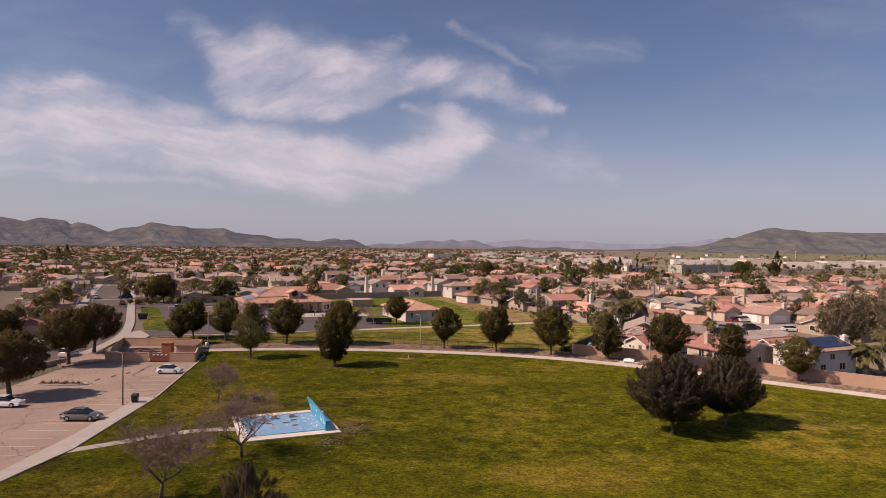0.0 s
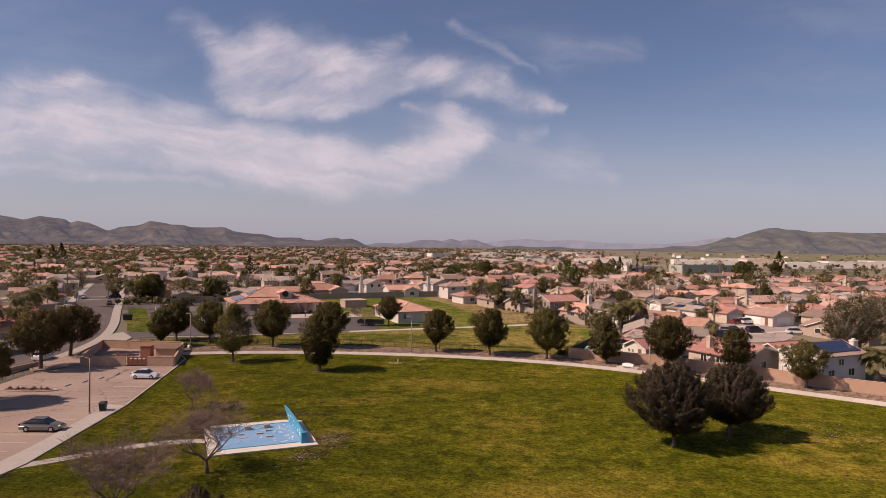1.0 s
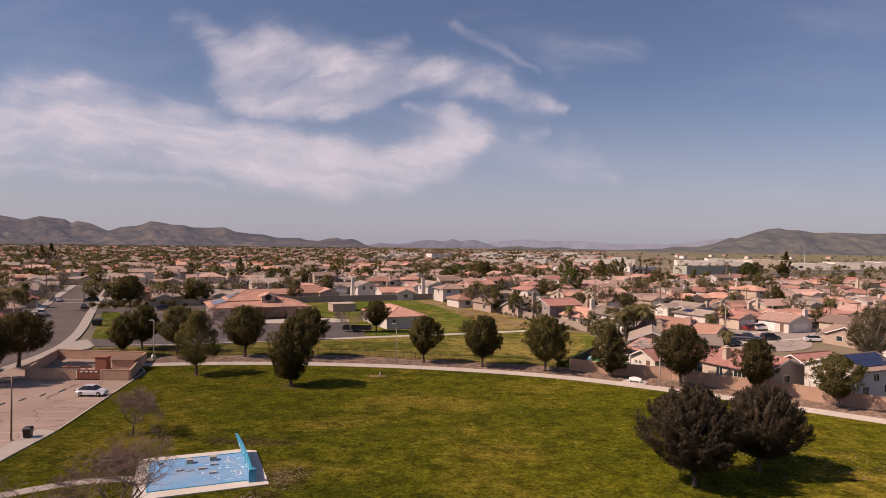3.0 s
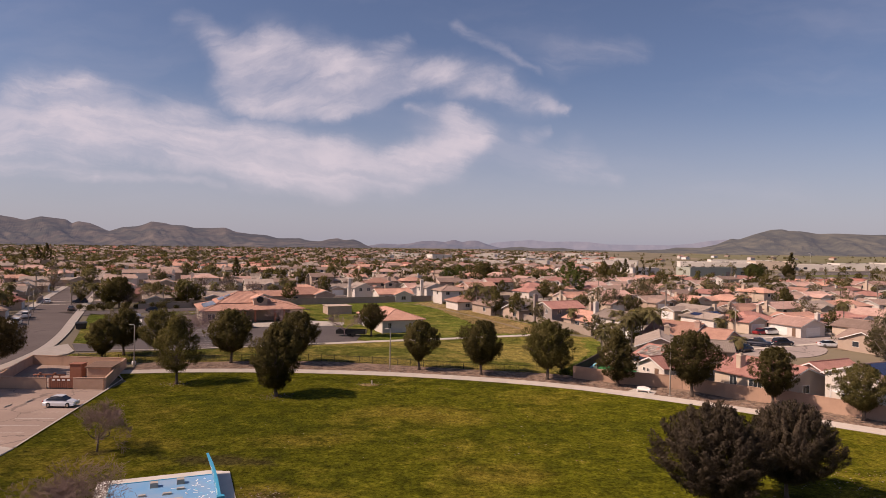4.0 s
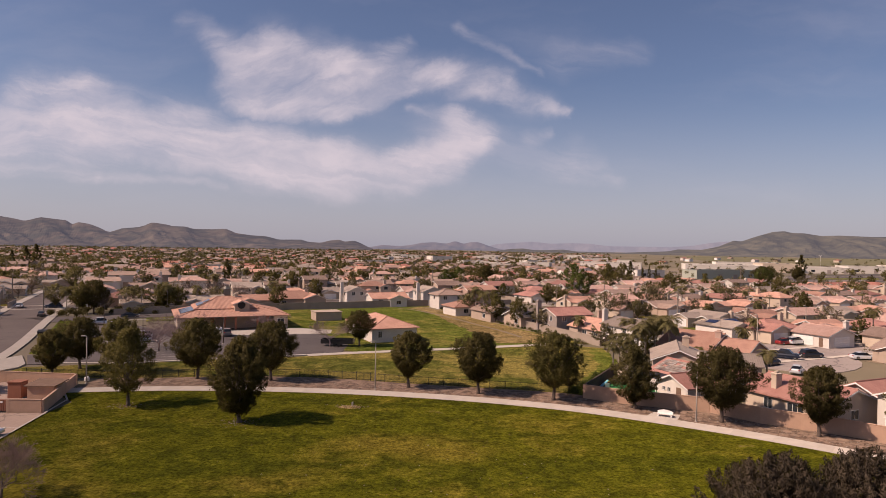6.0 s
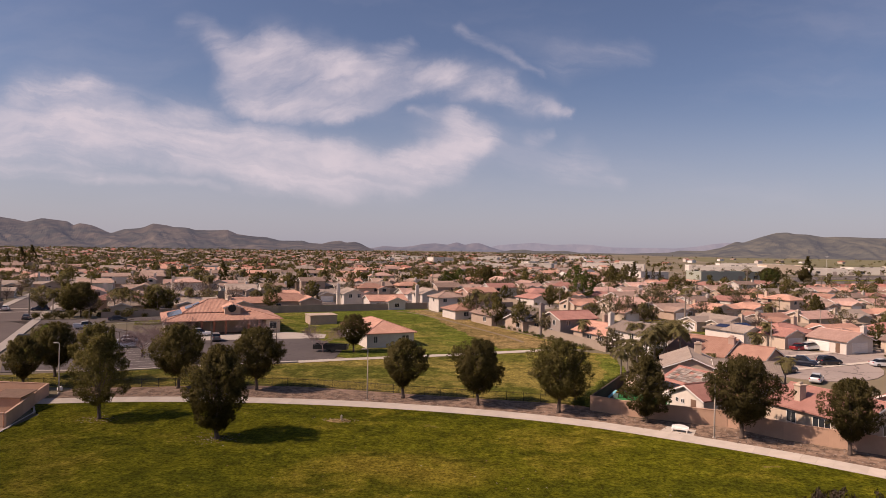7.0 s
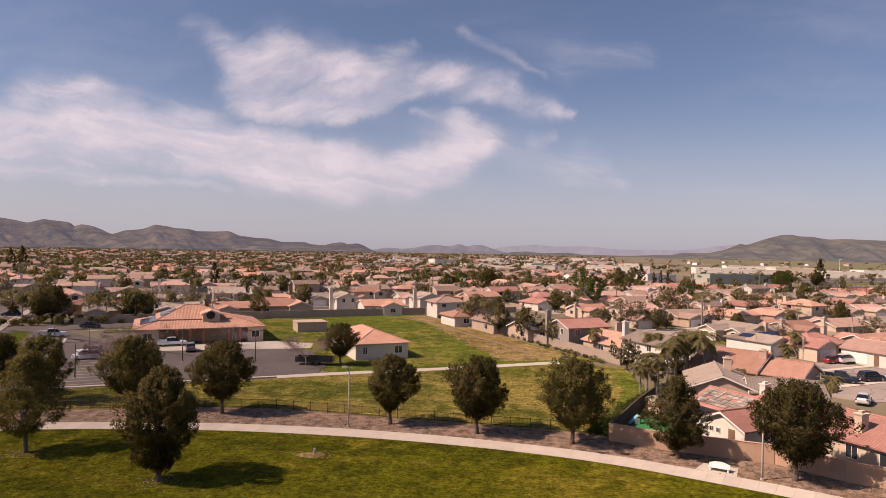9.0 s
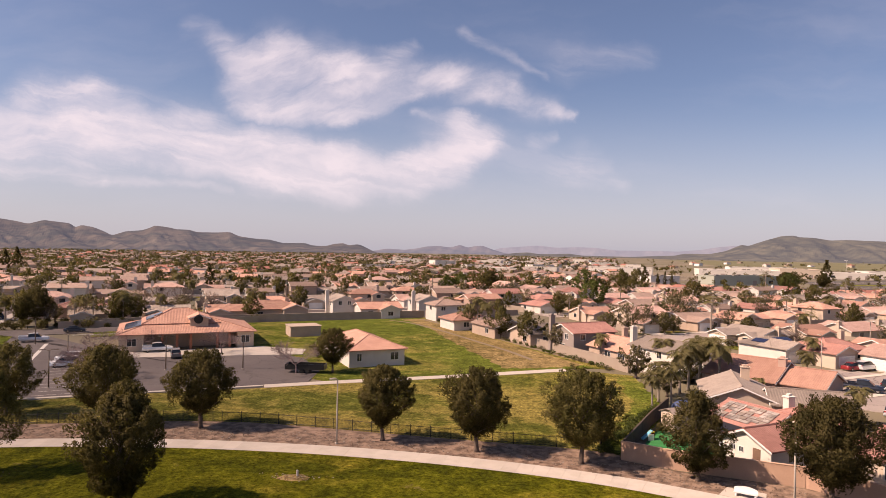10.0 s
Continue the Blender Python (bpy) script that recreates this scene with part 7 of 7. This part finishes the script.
for x, y, turn, L, W, h, wl in ((146, 551, 26, 56, 16, 6.0, "greywall"), (196, 728, -8, 70, 44, 6.5, "commercial"), (256, 745, -5, 36, 40, 8, "cream"), (300, 742, -4, 44, 30, 5.5, "commercial"), (356, 770, -4, 52, 34, 6.5, "commercial"), (420, 752, -4, 48, 30, 5, "greywall"), (82, 712, -6, 52, 24, 7, "commercial"), (460, 850, -6, 90, 50, 6, "commercial"), (262, 860, -6, 70, 30, 7, "commercial"),
                                (100, 1000, 0, 34, 30, 7, "commercial"), (10, 800, GRID, 26, 18, 6, "commercial"), (-102, 822, GRID, 26, 18, 8.6, "commercial"), (-150, 690, GRID, 34, 18, 5, "commercial"), (-228, 484, GRID, 46, 20, 5, "commercial"), (-60, 760, GRID, 24, 16, 5.5, "commercial"), (90, 545, GRID, 26, 14, 5, "commercial")):
    hall(x, y, turn, L, W, h, wl, "long pale commercial building with a flat roof" if wl != "greywall" else "low grey-green commercial building with a flat roof")
    TAKEN.append((x, y))
hr = random.Random(61)
for k in range(24):
    d, a = 640 + 30 * k + hr.uniform(-20, 20), radians(hr.uniform(-13, 9))
    x, y = d * math.sin(a), d * math.cos(a)
    hall(x, y, -12 if k % 3 else 0, hr.uniform(12, 32), hr.uniform(10, 18), hr.uniform(4.5, 7.5), "commercial", "pale flat-roofed building among distant trees")
    TAKEN.append((x, y))
far_town()
sheet("far_lot", [(176, 496), (262, 552), (352, 742), (226, 640)], "asphalt", -0.05, "grey asphalt yard before the commercial buildings", "car park")
sheet("far_green", [(222, 572), (280, 596), (292, 622), (232, 594)], "meadow", 0.0, "green grass strip beside the asphalt yard", "lawn")
sheet("far_field", [(330, 1150), (860, 1100), (1700, 2560), (500, 2600)], "farfield", -0.08, "wide olive green field before the hills", "lawn")

# ---- trees of the town ----
town_spots.sort(key=lambda p: math.hypot(*p))
many = 0
for x, y in town_spots:
    d = math.hypot(x, y)
    for _ in range(3 if d < 330 else 2):
        if rng.random() < (0.32 if x < 0 else 0.40):
            continue
        a = rng.uniform(0, 2 * math.pi)
        px, py = x + rng.uniform(9, 11.5) * math.cos(a), y + rng.uniform(9, 11.5) * math.sin(a)
        if any(math.hypot(px - p, py - q) < 7.5 for p, q in town_spots) or (43 < px < 68 and 145 < py < 203):
            continue
        k = rng.choice(("town_a", "town_a", "town_b", "town_b", "town_c", "town_c", "town_d", "town_d", "town_f", "palm_q", "palm_t", "palm_f", "palm_q", "town_f" if x < 0 else "palm_f", "town_b" if x < 0 else "town_d"))
        many += k.startswith("town")
        if many < 210 or not k.startswith("town"):
            plant(k, px, py, rng.uniform(0.65, 1.15) * (1.0 if x < 0 else 0.85))
FIELD_EDGE = (("town_a", -16.4, 235.8, 1.0), ("town_b", -7.4, 219.5, .95), ("town_b", -0.8, 210.6, .95), ("town_c", 5.4, 203.6, 1.15), ("palm_q", 13.2, 193.6, .8), ("town_c", 17.6, 178.0, 1.1), ("palm_t", -11, 226, .9), ("palm_t", -13.5, 228.5, 1.0), ("palm_q", 22.6, 181.5, .95), ("palm_q", 18.1, 160.8, .85), ("palm_q", 19.6, 159.0, .92), ("palm_q", 16.5, 156.8, .75),
              ("palm_q", 26.6, 172.5, 1.15), ("palm_q", 29.0, 169.8, 1.25), ("palm_q", 24.4, 170.0, 1.1), ("palm_t", 27.8, 175.6, .85), ("palm_q", 22.6, 167.6, 1.0), ("town_b", 25.5, 174.5, .6), ("town_c", 20.2, 165.0, .8), ("palm_q", 46.0, 180.0, .8), ("palm_s", 34.2, 167.4, 1.1), ("palm_q", 41.0, 152.0, .75), ("palm_q", 29.8, 137.8, .7))
YARDS = (("palm_f", 53, 265, 1.0), ("town_d", 41, 262, 1.3), ("town_d", 46, 268, 1.2), ("town_a", 36, 258, 1.0), ("town_e", 24, 360, 1.5), ("town_b", 50, 440, 1.5), ("town_b", 60, 450, 1.5), ("pine", 68, 470, 1.0), ("cypress", 74, 462, .9), ("cypress", 79, 466, 1.0), ("cypress", 84, 472, .9), ("town_e", -34, 384, 1.1), ("town_b", -28, 392, 1.2), ("park_b", -21, 402, 1.2), ("town_e", -40, 378, 1.0), ("gum", 62.5, 141, .85), ("gum", 69, 148, .9), ("gum", 78, 152, 1.0), ("gum", 72, 135, .75), ("gum", 86, 160, .9), ("palm_t", 63.0, 124.5, .8), ("palm_s", 58.8, 121.2, 1.9), ("town_a", 61.5, 116, .8), ("pine", -352, 463, 1.25), ("pine", -356, 478, 1.35), ("pine", -369, 470, 1.0), ("pine", -149, 352, .95), ("pine", 188, 512, 1.4), ("park_b", 181, 500, 1.2), ("park_b", 148, 470, 1.3))
TOWN = (("town_e", 143, 452, 1.3), ("palm_f", 120, 420, 1.3), ("town_a", -118, 224.3, 1.1), ("palm_f", -130, 216, .75), ("palm_t", -113, 232, .9), ("palm_f", -108, 230, .8), ("town_a", -123, 228, 1.0), ("palm_t", -103, 234, .8), ("town_a", -135, 222, .9), ("town_d", -100, 240, .9), ("palm_q", -108, 118, 1.1), ("palm_q", -111, 128, 1.0), ("palm_t", -118, 146, .9), ("palm_q", -121, 152, .9), ("palm_t", -131, 168, .9), ("palm_q", -114, 140, .9), ("palm_t", -108, 124, .8), ("palm_q", -113, 134, 1.1), ("palm_t", -124, 158, .9), ("palm_q", -128, 165, 1.05), ("palm_t", -135, 178, .9), ("palm_q", -142, 188, 1.0), ("palm_t", -150, 200, .9), ("palm_q", -119, 150, .8), ("palm_t", -139, 182, .85), ("town_b", -146, 194, .8))
for kind, x, y, s in FIELD_EDGE + YARDS + TOWN:
    plant(kind, x, y, s)
for kind, x, y, s in (("town_e", 20.9, 309.5, 1.25), ("town_b", 44.1, 397, 1.1), ("town_b", 50.5, 399, 1.0), ("town_b", 66.4, 338.4, 1.25), ("town_b", -21, 355, 1.4), ("town_a", -29.6, 351.7, 1.0), ("palm_f", 46, 239.6, 1.0), ("town_d", 54.2, 320.8, .9), ("town_a", 87, 345.6, 1.0),
                      ("town_a", 19, 232.2, .85), ("town_d", 24.5, 236.1, 1.1), ("town_d", 29.9, 242.6, 1.0), ("town_a", 34.3, 238.8, .85), ("town_b", 8.8, 283.2, .85), ("town_d", -1.8, 314.6, .9), ("town_b", -7.8, 299.8, .8), ("town_b", 111.3, 340.1, 1.2), ("town_b", 161.3, 493, 1.4), ("palm_q", 103, 293.2, 1.1),
                      ("palm_f", 155.9, 385.8, .8), ("palm_q", 82.5, 306.7, .8), ("town_c", 67.5, 291.8, .9), ("palm_q", 54.4, 198.5, .8)):
    hx, hy = min(town_spots, key=lambda p: math.hypot(x - p[0], y - p[1]))
    gap = math.hypot(x - hx, y - hy)
    push = max(0.0, 8.0 - gap) / max(gap, 0.1)
    plant(kind, x + (x - hx) * push, y + (y - hy) * push, s)
plant("bare_c", -39.8, 169.8, 1.25)
plant("park_b", -34.0, 171.8, .85, label="dark green tree beside the school annex")
for x, y, s in ((-61.0, 185.5, 1.0), (-71.0, 157.8, 1.2), (-67.5, 160.5, 1.15), (-73.5, 162.0, 1.1), (-81.5, 178.4, 1.1), (-78.0, 185.0, 1.0)):
    plant("bare_c", x, y, s)
for kind, x, y, s in (("palm_t", -130.5, 210.5, .85), ("town_b", -126.5, 211.5, 1.15), ("park_b", -123.0, 212.0, 1.1), ("town_f", -120.5, 212.5, 1.1), ("palm_f", -116.0, 216.5, .62), ("palm_f", -112.5, 218.8, .66), ("town_b", -109.0, 222.0, 1.0), ("palm_t", -106.0, 221.5, .9), ("town_b", -104.0, 224.0, .9), ("town_f", -117.5, 220.0, .9),
                         ("town_f", -113.0, 241.0, 1.4), ("town_f", -104.0, 246.0, 1.5), ("town_f", -123.0, 266.0, 1.3), ("town_f", -96.0, 250.0, 1.2), ("palm_f", -139, 212, .8), ("town_a", -143, 222, 1.1)):
    plant(kind, x, y, s)

rng = random.Random(41)
for k in range(22):
    u = -4 + k * 1.9 + rng.uniform(-.8, .8)
    x, y = uv(u, 241.0 + rng.uniform(-1.6, 1.6))
    b = bush("hedge_bush", 300 + k, rng.uniform(1.2, 2.6), rng.uniform(1.3, 3.6), "leafdark", "dark hedge bush behind the school car park", 500, .4)
    b.location = (x, y, gz(y) - .05)
for k in range(22):
    t = k / 21
    x, y = 8.3 + 8.6 * t - .6 + rng.uniform(-.9, .2), 134.8 + 20 * t + rng.uniform(-.6, .6)
    b = bush("weed_bush", 330 + k, 1.0, rng.uniform(.7, 1.3), "leafbright", "bright green weeds along the wooden fence", 260, .22)
    b.location = (x, y, gz(y) - .05)
for k in range(34):
    t = k / 33
    x, y = uv(109.0 + rng.uniform(-.8, .5), 150 + 86 * t)
    b = bush("weed_bush", 360 + k % 9, 1.1, rng.uniform(.6, 1.2), "leafbright" if k % 3 else "leafgrey", "green weeds along the field wall", 200, .28)
    b.location = (x, y, gz(y) - .05)

# shrubs, drives, plots and fences of the town, too many and small to count
def town_ground():
    rng = random.Random(55)
    shrubs = {m: Mesh() for m in ("leafolive", "leafgreen", "leafgrey")}
    drive, turf, soil, fence = Mesh(), Mesh(), Mesh(), Mesh()
    spots = [(x, y, turn) for far, k, x, y, turn in LOTS if far < 520]
    for x, y, turn in spots:
        m = pose(x, y, gz(y), 0, 0, turn)

        def quad(me, x0, y0, x1, y1, z):
            c = [m @ Vector((a, b, 0)) for a, b in ((x0, y0), (x1, y0), (x1, y1), (x0, y1))]
            me.face(*[(p.x, p.y, gz(p.y) + z) for p in c])

        quad(turf if rng.random() < .45 else soil, -7.4, -10.5, 7.4, -3, -.05)
        quad(turf if rng.random() < .4 else soil, -7.4, 3, 7.4, 11.5, -.05)
        quad(drive, -5.6, -11.5, -.4, -5, -.02)
        for a, b in (((-7.6, -2), (-7.6, 12)), ((-7.6, 12), (7.6, 12))):
            p, q = m @ Vector((*a, 0)), m @ Vector((*b, 0))
            d = q - p
            fence.box(0, -.06, -.2, d.length, .06, 1.7, pose(p.x, p.y, min(gz(p.y), gz(q.y)), 0, 0, math.degrees(math.atan2(d.y, d.x))))
        for _ in range(7):
            a, b = rng.uniform(-8, 8), rng.choice((rng.uniform(-9.5, -6.5), rng.uniform(6, 12)))
            p = m @ Vector((a, b, 0))
            r = rng.uniform(.6, 1.7)
            blobs = [(p.x + rng.uniform(-.4, .4) * r, p.y + rng.uniform(-.4, .4) * r, gz(p.y) + r * rng.uniform(.5, 1.3), r * rng.uniform(.5, .75)) for _ in range(3)]
            leaf_cloud(shrubs[rng.choice(("leafolive", "leafgreen", "leafgreen", "leafgrey"))], rng, blobs, 60, .4, .4)
    solid("drives", drive, "concrete", "concrete drives before the town houses", "drive", kind="stuff")
    solid("front_lawns", turf, "field", "small lawns of the town houses", "lawn", kind="stuff")
    solid("bare_yards", soil, "earth", "bare earth yards of the town houses", "ground", kind="stuff")
    solid("yard_fences", fence, "blockgrey", "tan yard fences between the town houses", "fence", kind="stuff")
    for mt, me in shrubs.items():
        solid("yard_shrubs", me, mt, "shrubs in the yards of the town houses", "shrubs", kind="stuff")


town_ground()

# ---- vehicles ----
car("sedan", 2, -55.0, 74.3, 8, "bronze-grey saloon car parked beside the walk")
car("sedan", 0, -59.2, 102.2, 8, "silver hatchback parked at the kerb").scale = (.88, .96, 1.0)
car("sedan", 3, -69.2, 78.6, 10, "white coupe parked in the shade")
car("suv", 3, -85.6, 113.5, 98, "white car parked on the street")
car("suv", 3, -83.0, 171.2, GRID + 180, "white estate car in the school car park")
car("suv", 3, -80.6, 166.8, GRID + 180, "white estate car in the school car park")
car("pickup", 3, -74.0, 184.6, GRID, "white pickup truck before the school hall", "pickup truck")
car("pickup", 0, -106.0, 190.5, GRID + 4, "silver pickup truck in the school car park", "pickup truck")
car("suv", 6, -67.3, 179.6, GRID + 90, "grey car before the school hall")
car("sedan", 1, -108, 206, GRID, "dark car beside the grass verge")
car("suv", 3, 62.3, 195.0, GRID, "white car on a driveway at the turning circle")
car("sedan", 4, 59.6, 194.2, GRID, "red car on a driveway at the turning circle")
car("pickup", 5, 52.4, 174.6, -30, "dark blue pickup truck on the turning circle", "pickup truck")
car("suv", 1, 46.6, 166.2, 40, "black car beside a driveway")
car("sedan", 3, 48.6, 159.0, 60, "white saloon car on the turning circle")
car("suv", 1, 58.1, 176.5, 20, "dark car parked on the turning circle")
car("sedan", 3, 67.8, 176.6, 5, "white saloon car parked at the kerb")
car("van", 3, 49.4, 239.6, GRID - 20, "white van parked on the street", "van")
car("sedan", 3, 55.0, 240.5, GRID, "white saloon car behind the van")
tr = thing("flat_trailer", -38.5, 171.0, 4, "black flat trailer with side boards in the school car park", "trailer")
part("deck", Mesh().box(-3.4, -1.1, .55, 3.4, 1.1, .75), "black", tr)
for b in ((-3.4, -1.1, 3.4, -1.0), (-3.4, 1.0, 3.4, 1.1), (-3.4, -1.0, -3.3, 1.0), (3.3, -1.0, 3.4, 1.0)):
    part("side_board", Mesh().box(b[0], b[1], .75, b[2], b[3], 1.5), "black", tr)
for sx in (-.5, .5):
    for s in (-1, 1):
        part("wheel", Mesh().tube([(sx, s * .95, .36), (sx, s * 1.2, .36)], [.36, .36], 12), "rubber", tr)
paints = [0, 1, 3, 3, 6, 5, 2]
for kind, v, u0, u1 in STREETS[:8]:
    for _ in range(9):
        u = rng.uniform(max(u0, 60 if v > 300 else u0) + 20, min(u1, 330))
        s = rng.choice((-1, 1))
        x, y = uv(u, v + s * 3.4)
        if abs(x) < .72 * y:
            car(rng.choice(("sedan", "suv")), rng.choice(paints), x, y, GRID + (0 if s > 0 else 180), "car parked along a town street")
for v, s in ((150, 1), (163, 1), (176, 1), (190, 1), (204, -1), (222, 1), (140, 1)):
    i = min(range(len(road_mid)), key=lambda k: abs(road_mid[k].y - v))
    p = road_mid[i] - (Vector((0.855, 0.52)) * 4.6 * s)
    car("suv" if v % 3 else "sedan", rng.choice(paints), p.x, p.y, GRID + 90, "car parked along the street")

# lamps of the school car park, street lamps
lamp_pole("car_park_lamp", 5.6, .7, "brown twin-headed lamp in the school car park", "bronze", 2).matrix_world = pose(-71.4, 151.4, gz(151), 0, 0, GRID)
CP = bpy.data.objects["car_park_lamp"]
for x, y in ((-79.8, 166.5), (-102.4, 186.5), (-50.0, 171.2), (-62.5, 168)):
    copy_thing(CP, pose(x, y, gz(y), 0, 0, GRID))
for x, y, a in ((-104, 141, 60), (-121, 172, 60), (51.5, 188, 200), (72, 214, 200), (-139, 196, 240)):
    copy_thing(POST, pose(x, y, gz(y), 0, 0, a))
mast = lamp_pole("tall_mast", 18.5, .5, "tall white mast beyond the houses", "white", 2)
mast.matrix_world = pose(209, 533, gz(300))
sk = thing("waste_skip", -104.2, 168.4, GRID, "dark blue waste container on the grass verge", "container")
part("body", Mesh().hull([(-1.0, -.7, .1), (1.0, -.7, .1), (1.0, .7, .1), (-1.0, .7, .1)], [(-1.25, -.8, 1.4), (1.25, -.8, 1.4), (1.25, .8, 1.4), (-1.25, .8, 1.4)]), "car5", sk)
part("lid", Mesh().hull([(-1.28, -.83, 1.4), (1.28, -.83, 1.4), (1.28, .83, 1.4), (-1.28, .83, 1.4)], [(-1.2, -.3, 1.62), (1.2, -.3, 1.62), (1.2, .75, 1.7), (-1.2, .75, 1.7)]), "black", sk)

# ---- yard beside the school grass ----
sheet("play_turf", [(10.9, 135.0), (19.6, 132.6), (21.6, 140.5), (15.2, 145.4)], "greenfloor", 0.02, "bright green artificial turf in a yard", "lawn")
yd = thing("yard_shed", 17.6, 147.0, GRID, "small pale wooden shed in a yard", "shed")
part("wall", Mesh().box(-1.3, -1.1, 0, 1.3, 1.1, 2.0), "cream", yd)
rf = Mesh()
gable_roof(rf, 2.6, 2.2, 2.0, .4, pose(0, 0, 0), .2, .08)
part("roof", rf, "tilegrey", yd)
toy = thing("play_slide", 13.4, 141.0, 200, "small plastic play slide in red, yellow and blue", "play slide")
part("ladder", Mesh().box(-.5, -.3, 0, -.38, .3, .85), "car4", toy, "red plastic ladder")
part("hood", Mesh().box(-.55, -.32, .85, -.1, .32, .98), "yellowplastic", toy, "yellow plastic hood")
part("side_panel", Mesh().box(-.4, .32, 0, .3, .38, .7), "white", toy)
part("chute", Mesh().hull([(-.3, -.28, .95), (.9, -.28, .05), (.9, .28, .05), (-.3, .28, .95)], [(-.3, -.28, 1.1), (.9, -.28, .2), (.9, .28, .2), (-.3, .28, 1.1)]), "aqua", toy, "pale blue plastic chute")
rv = thing("travel_trailer", 26.2, 177.0, GRID + 4, "white travel trailer parked behind the tan house", "trailer")
part("body", loft(Mesh(), [(-2.9, .9, 2.1, 1.0, .95), (-2.7, .6, 2.45, 1.12, 1.08), (2.5, .6, 2.5, 1.12, 1.08), (2.95, .9, 2.0, 1.0, .95)], .18), "white", rv)
for wx in (-1.4, .6):
    part("window", Mesh().box(wx - .5, -1.16, 1.45, wx + .5, -1.09, 2.0), "glass", rv)
part("roof_vent", Mesh().box(-.3, -.3, 2.42, .3, .3, 2.64), "white", rv)
for sy in (-1, 1):
    part("wheel", Mesh().tube([(-.4, sy * .9, .34), (-.4, sy * 1.1, .34)], [.34, .34], 12), "rubber", rv)
heap = Mesh()
heap.hull_rings([[(r * 1.5 * math.cos(a) * (1 + .12 * math.sin(3 * a)), r * math.sin(a), z) for a in np.linspace(0, 2 * math.pi, 15)[:-1]] for r, z in ((1.0, 0), (1.0, .5), (.85, .95), (.5, 1.25), (.1, 1.32))])
solid("tarpaulin_heap", heap, "tarp", "blue tarpaulin drawn over goods in a yard", "tarpaulin", pose(20.6, 156.4, gz(156), 0, 0, 20), smooth=True)
b = bush("yard_bush", 402, 1.2, 1.5, "leafdark", "dark round bush on the artificial turf", 500, .25)
b.location = (15.4, 144.2, gz(144) - .05)
cov = thing("patio_cover", 20.8, 139.6, GRID, "dark patio cover on white posts beside the house", "patio cover")
part("roof", Mesh().box(-2.2, -2.2, 2.4, 2.2, 2.2, 2.52), "black", cov)
for sx in (-1, 1):
    for s in (-1, 1):
        part("post", Mesh().box(sx * 2.1 - .07, s * 2.1 - .07, 0, sx * 2.1 + .07, s * 2.1 + .07, 2.4), "white", cov)

for k, t in TREES.items():
    if k not in PLACED:
        for o in (*t.children_recursive, t):
            bpy.data.objects.remove(o)
for h, used in PROTO:
    if not used:
        for o in (*h.children_recursive, h):
            bpy.data.objects.remove(o)
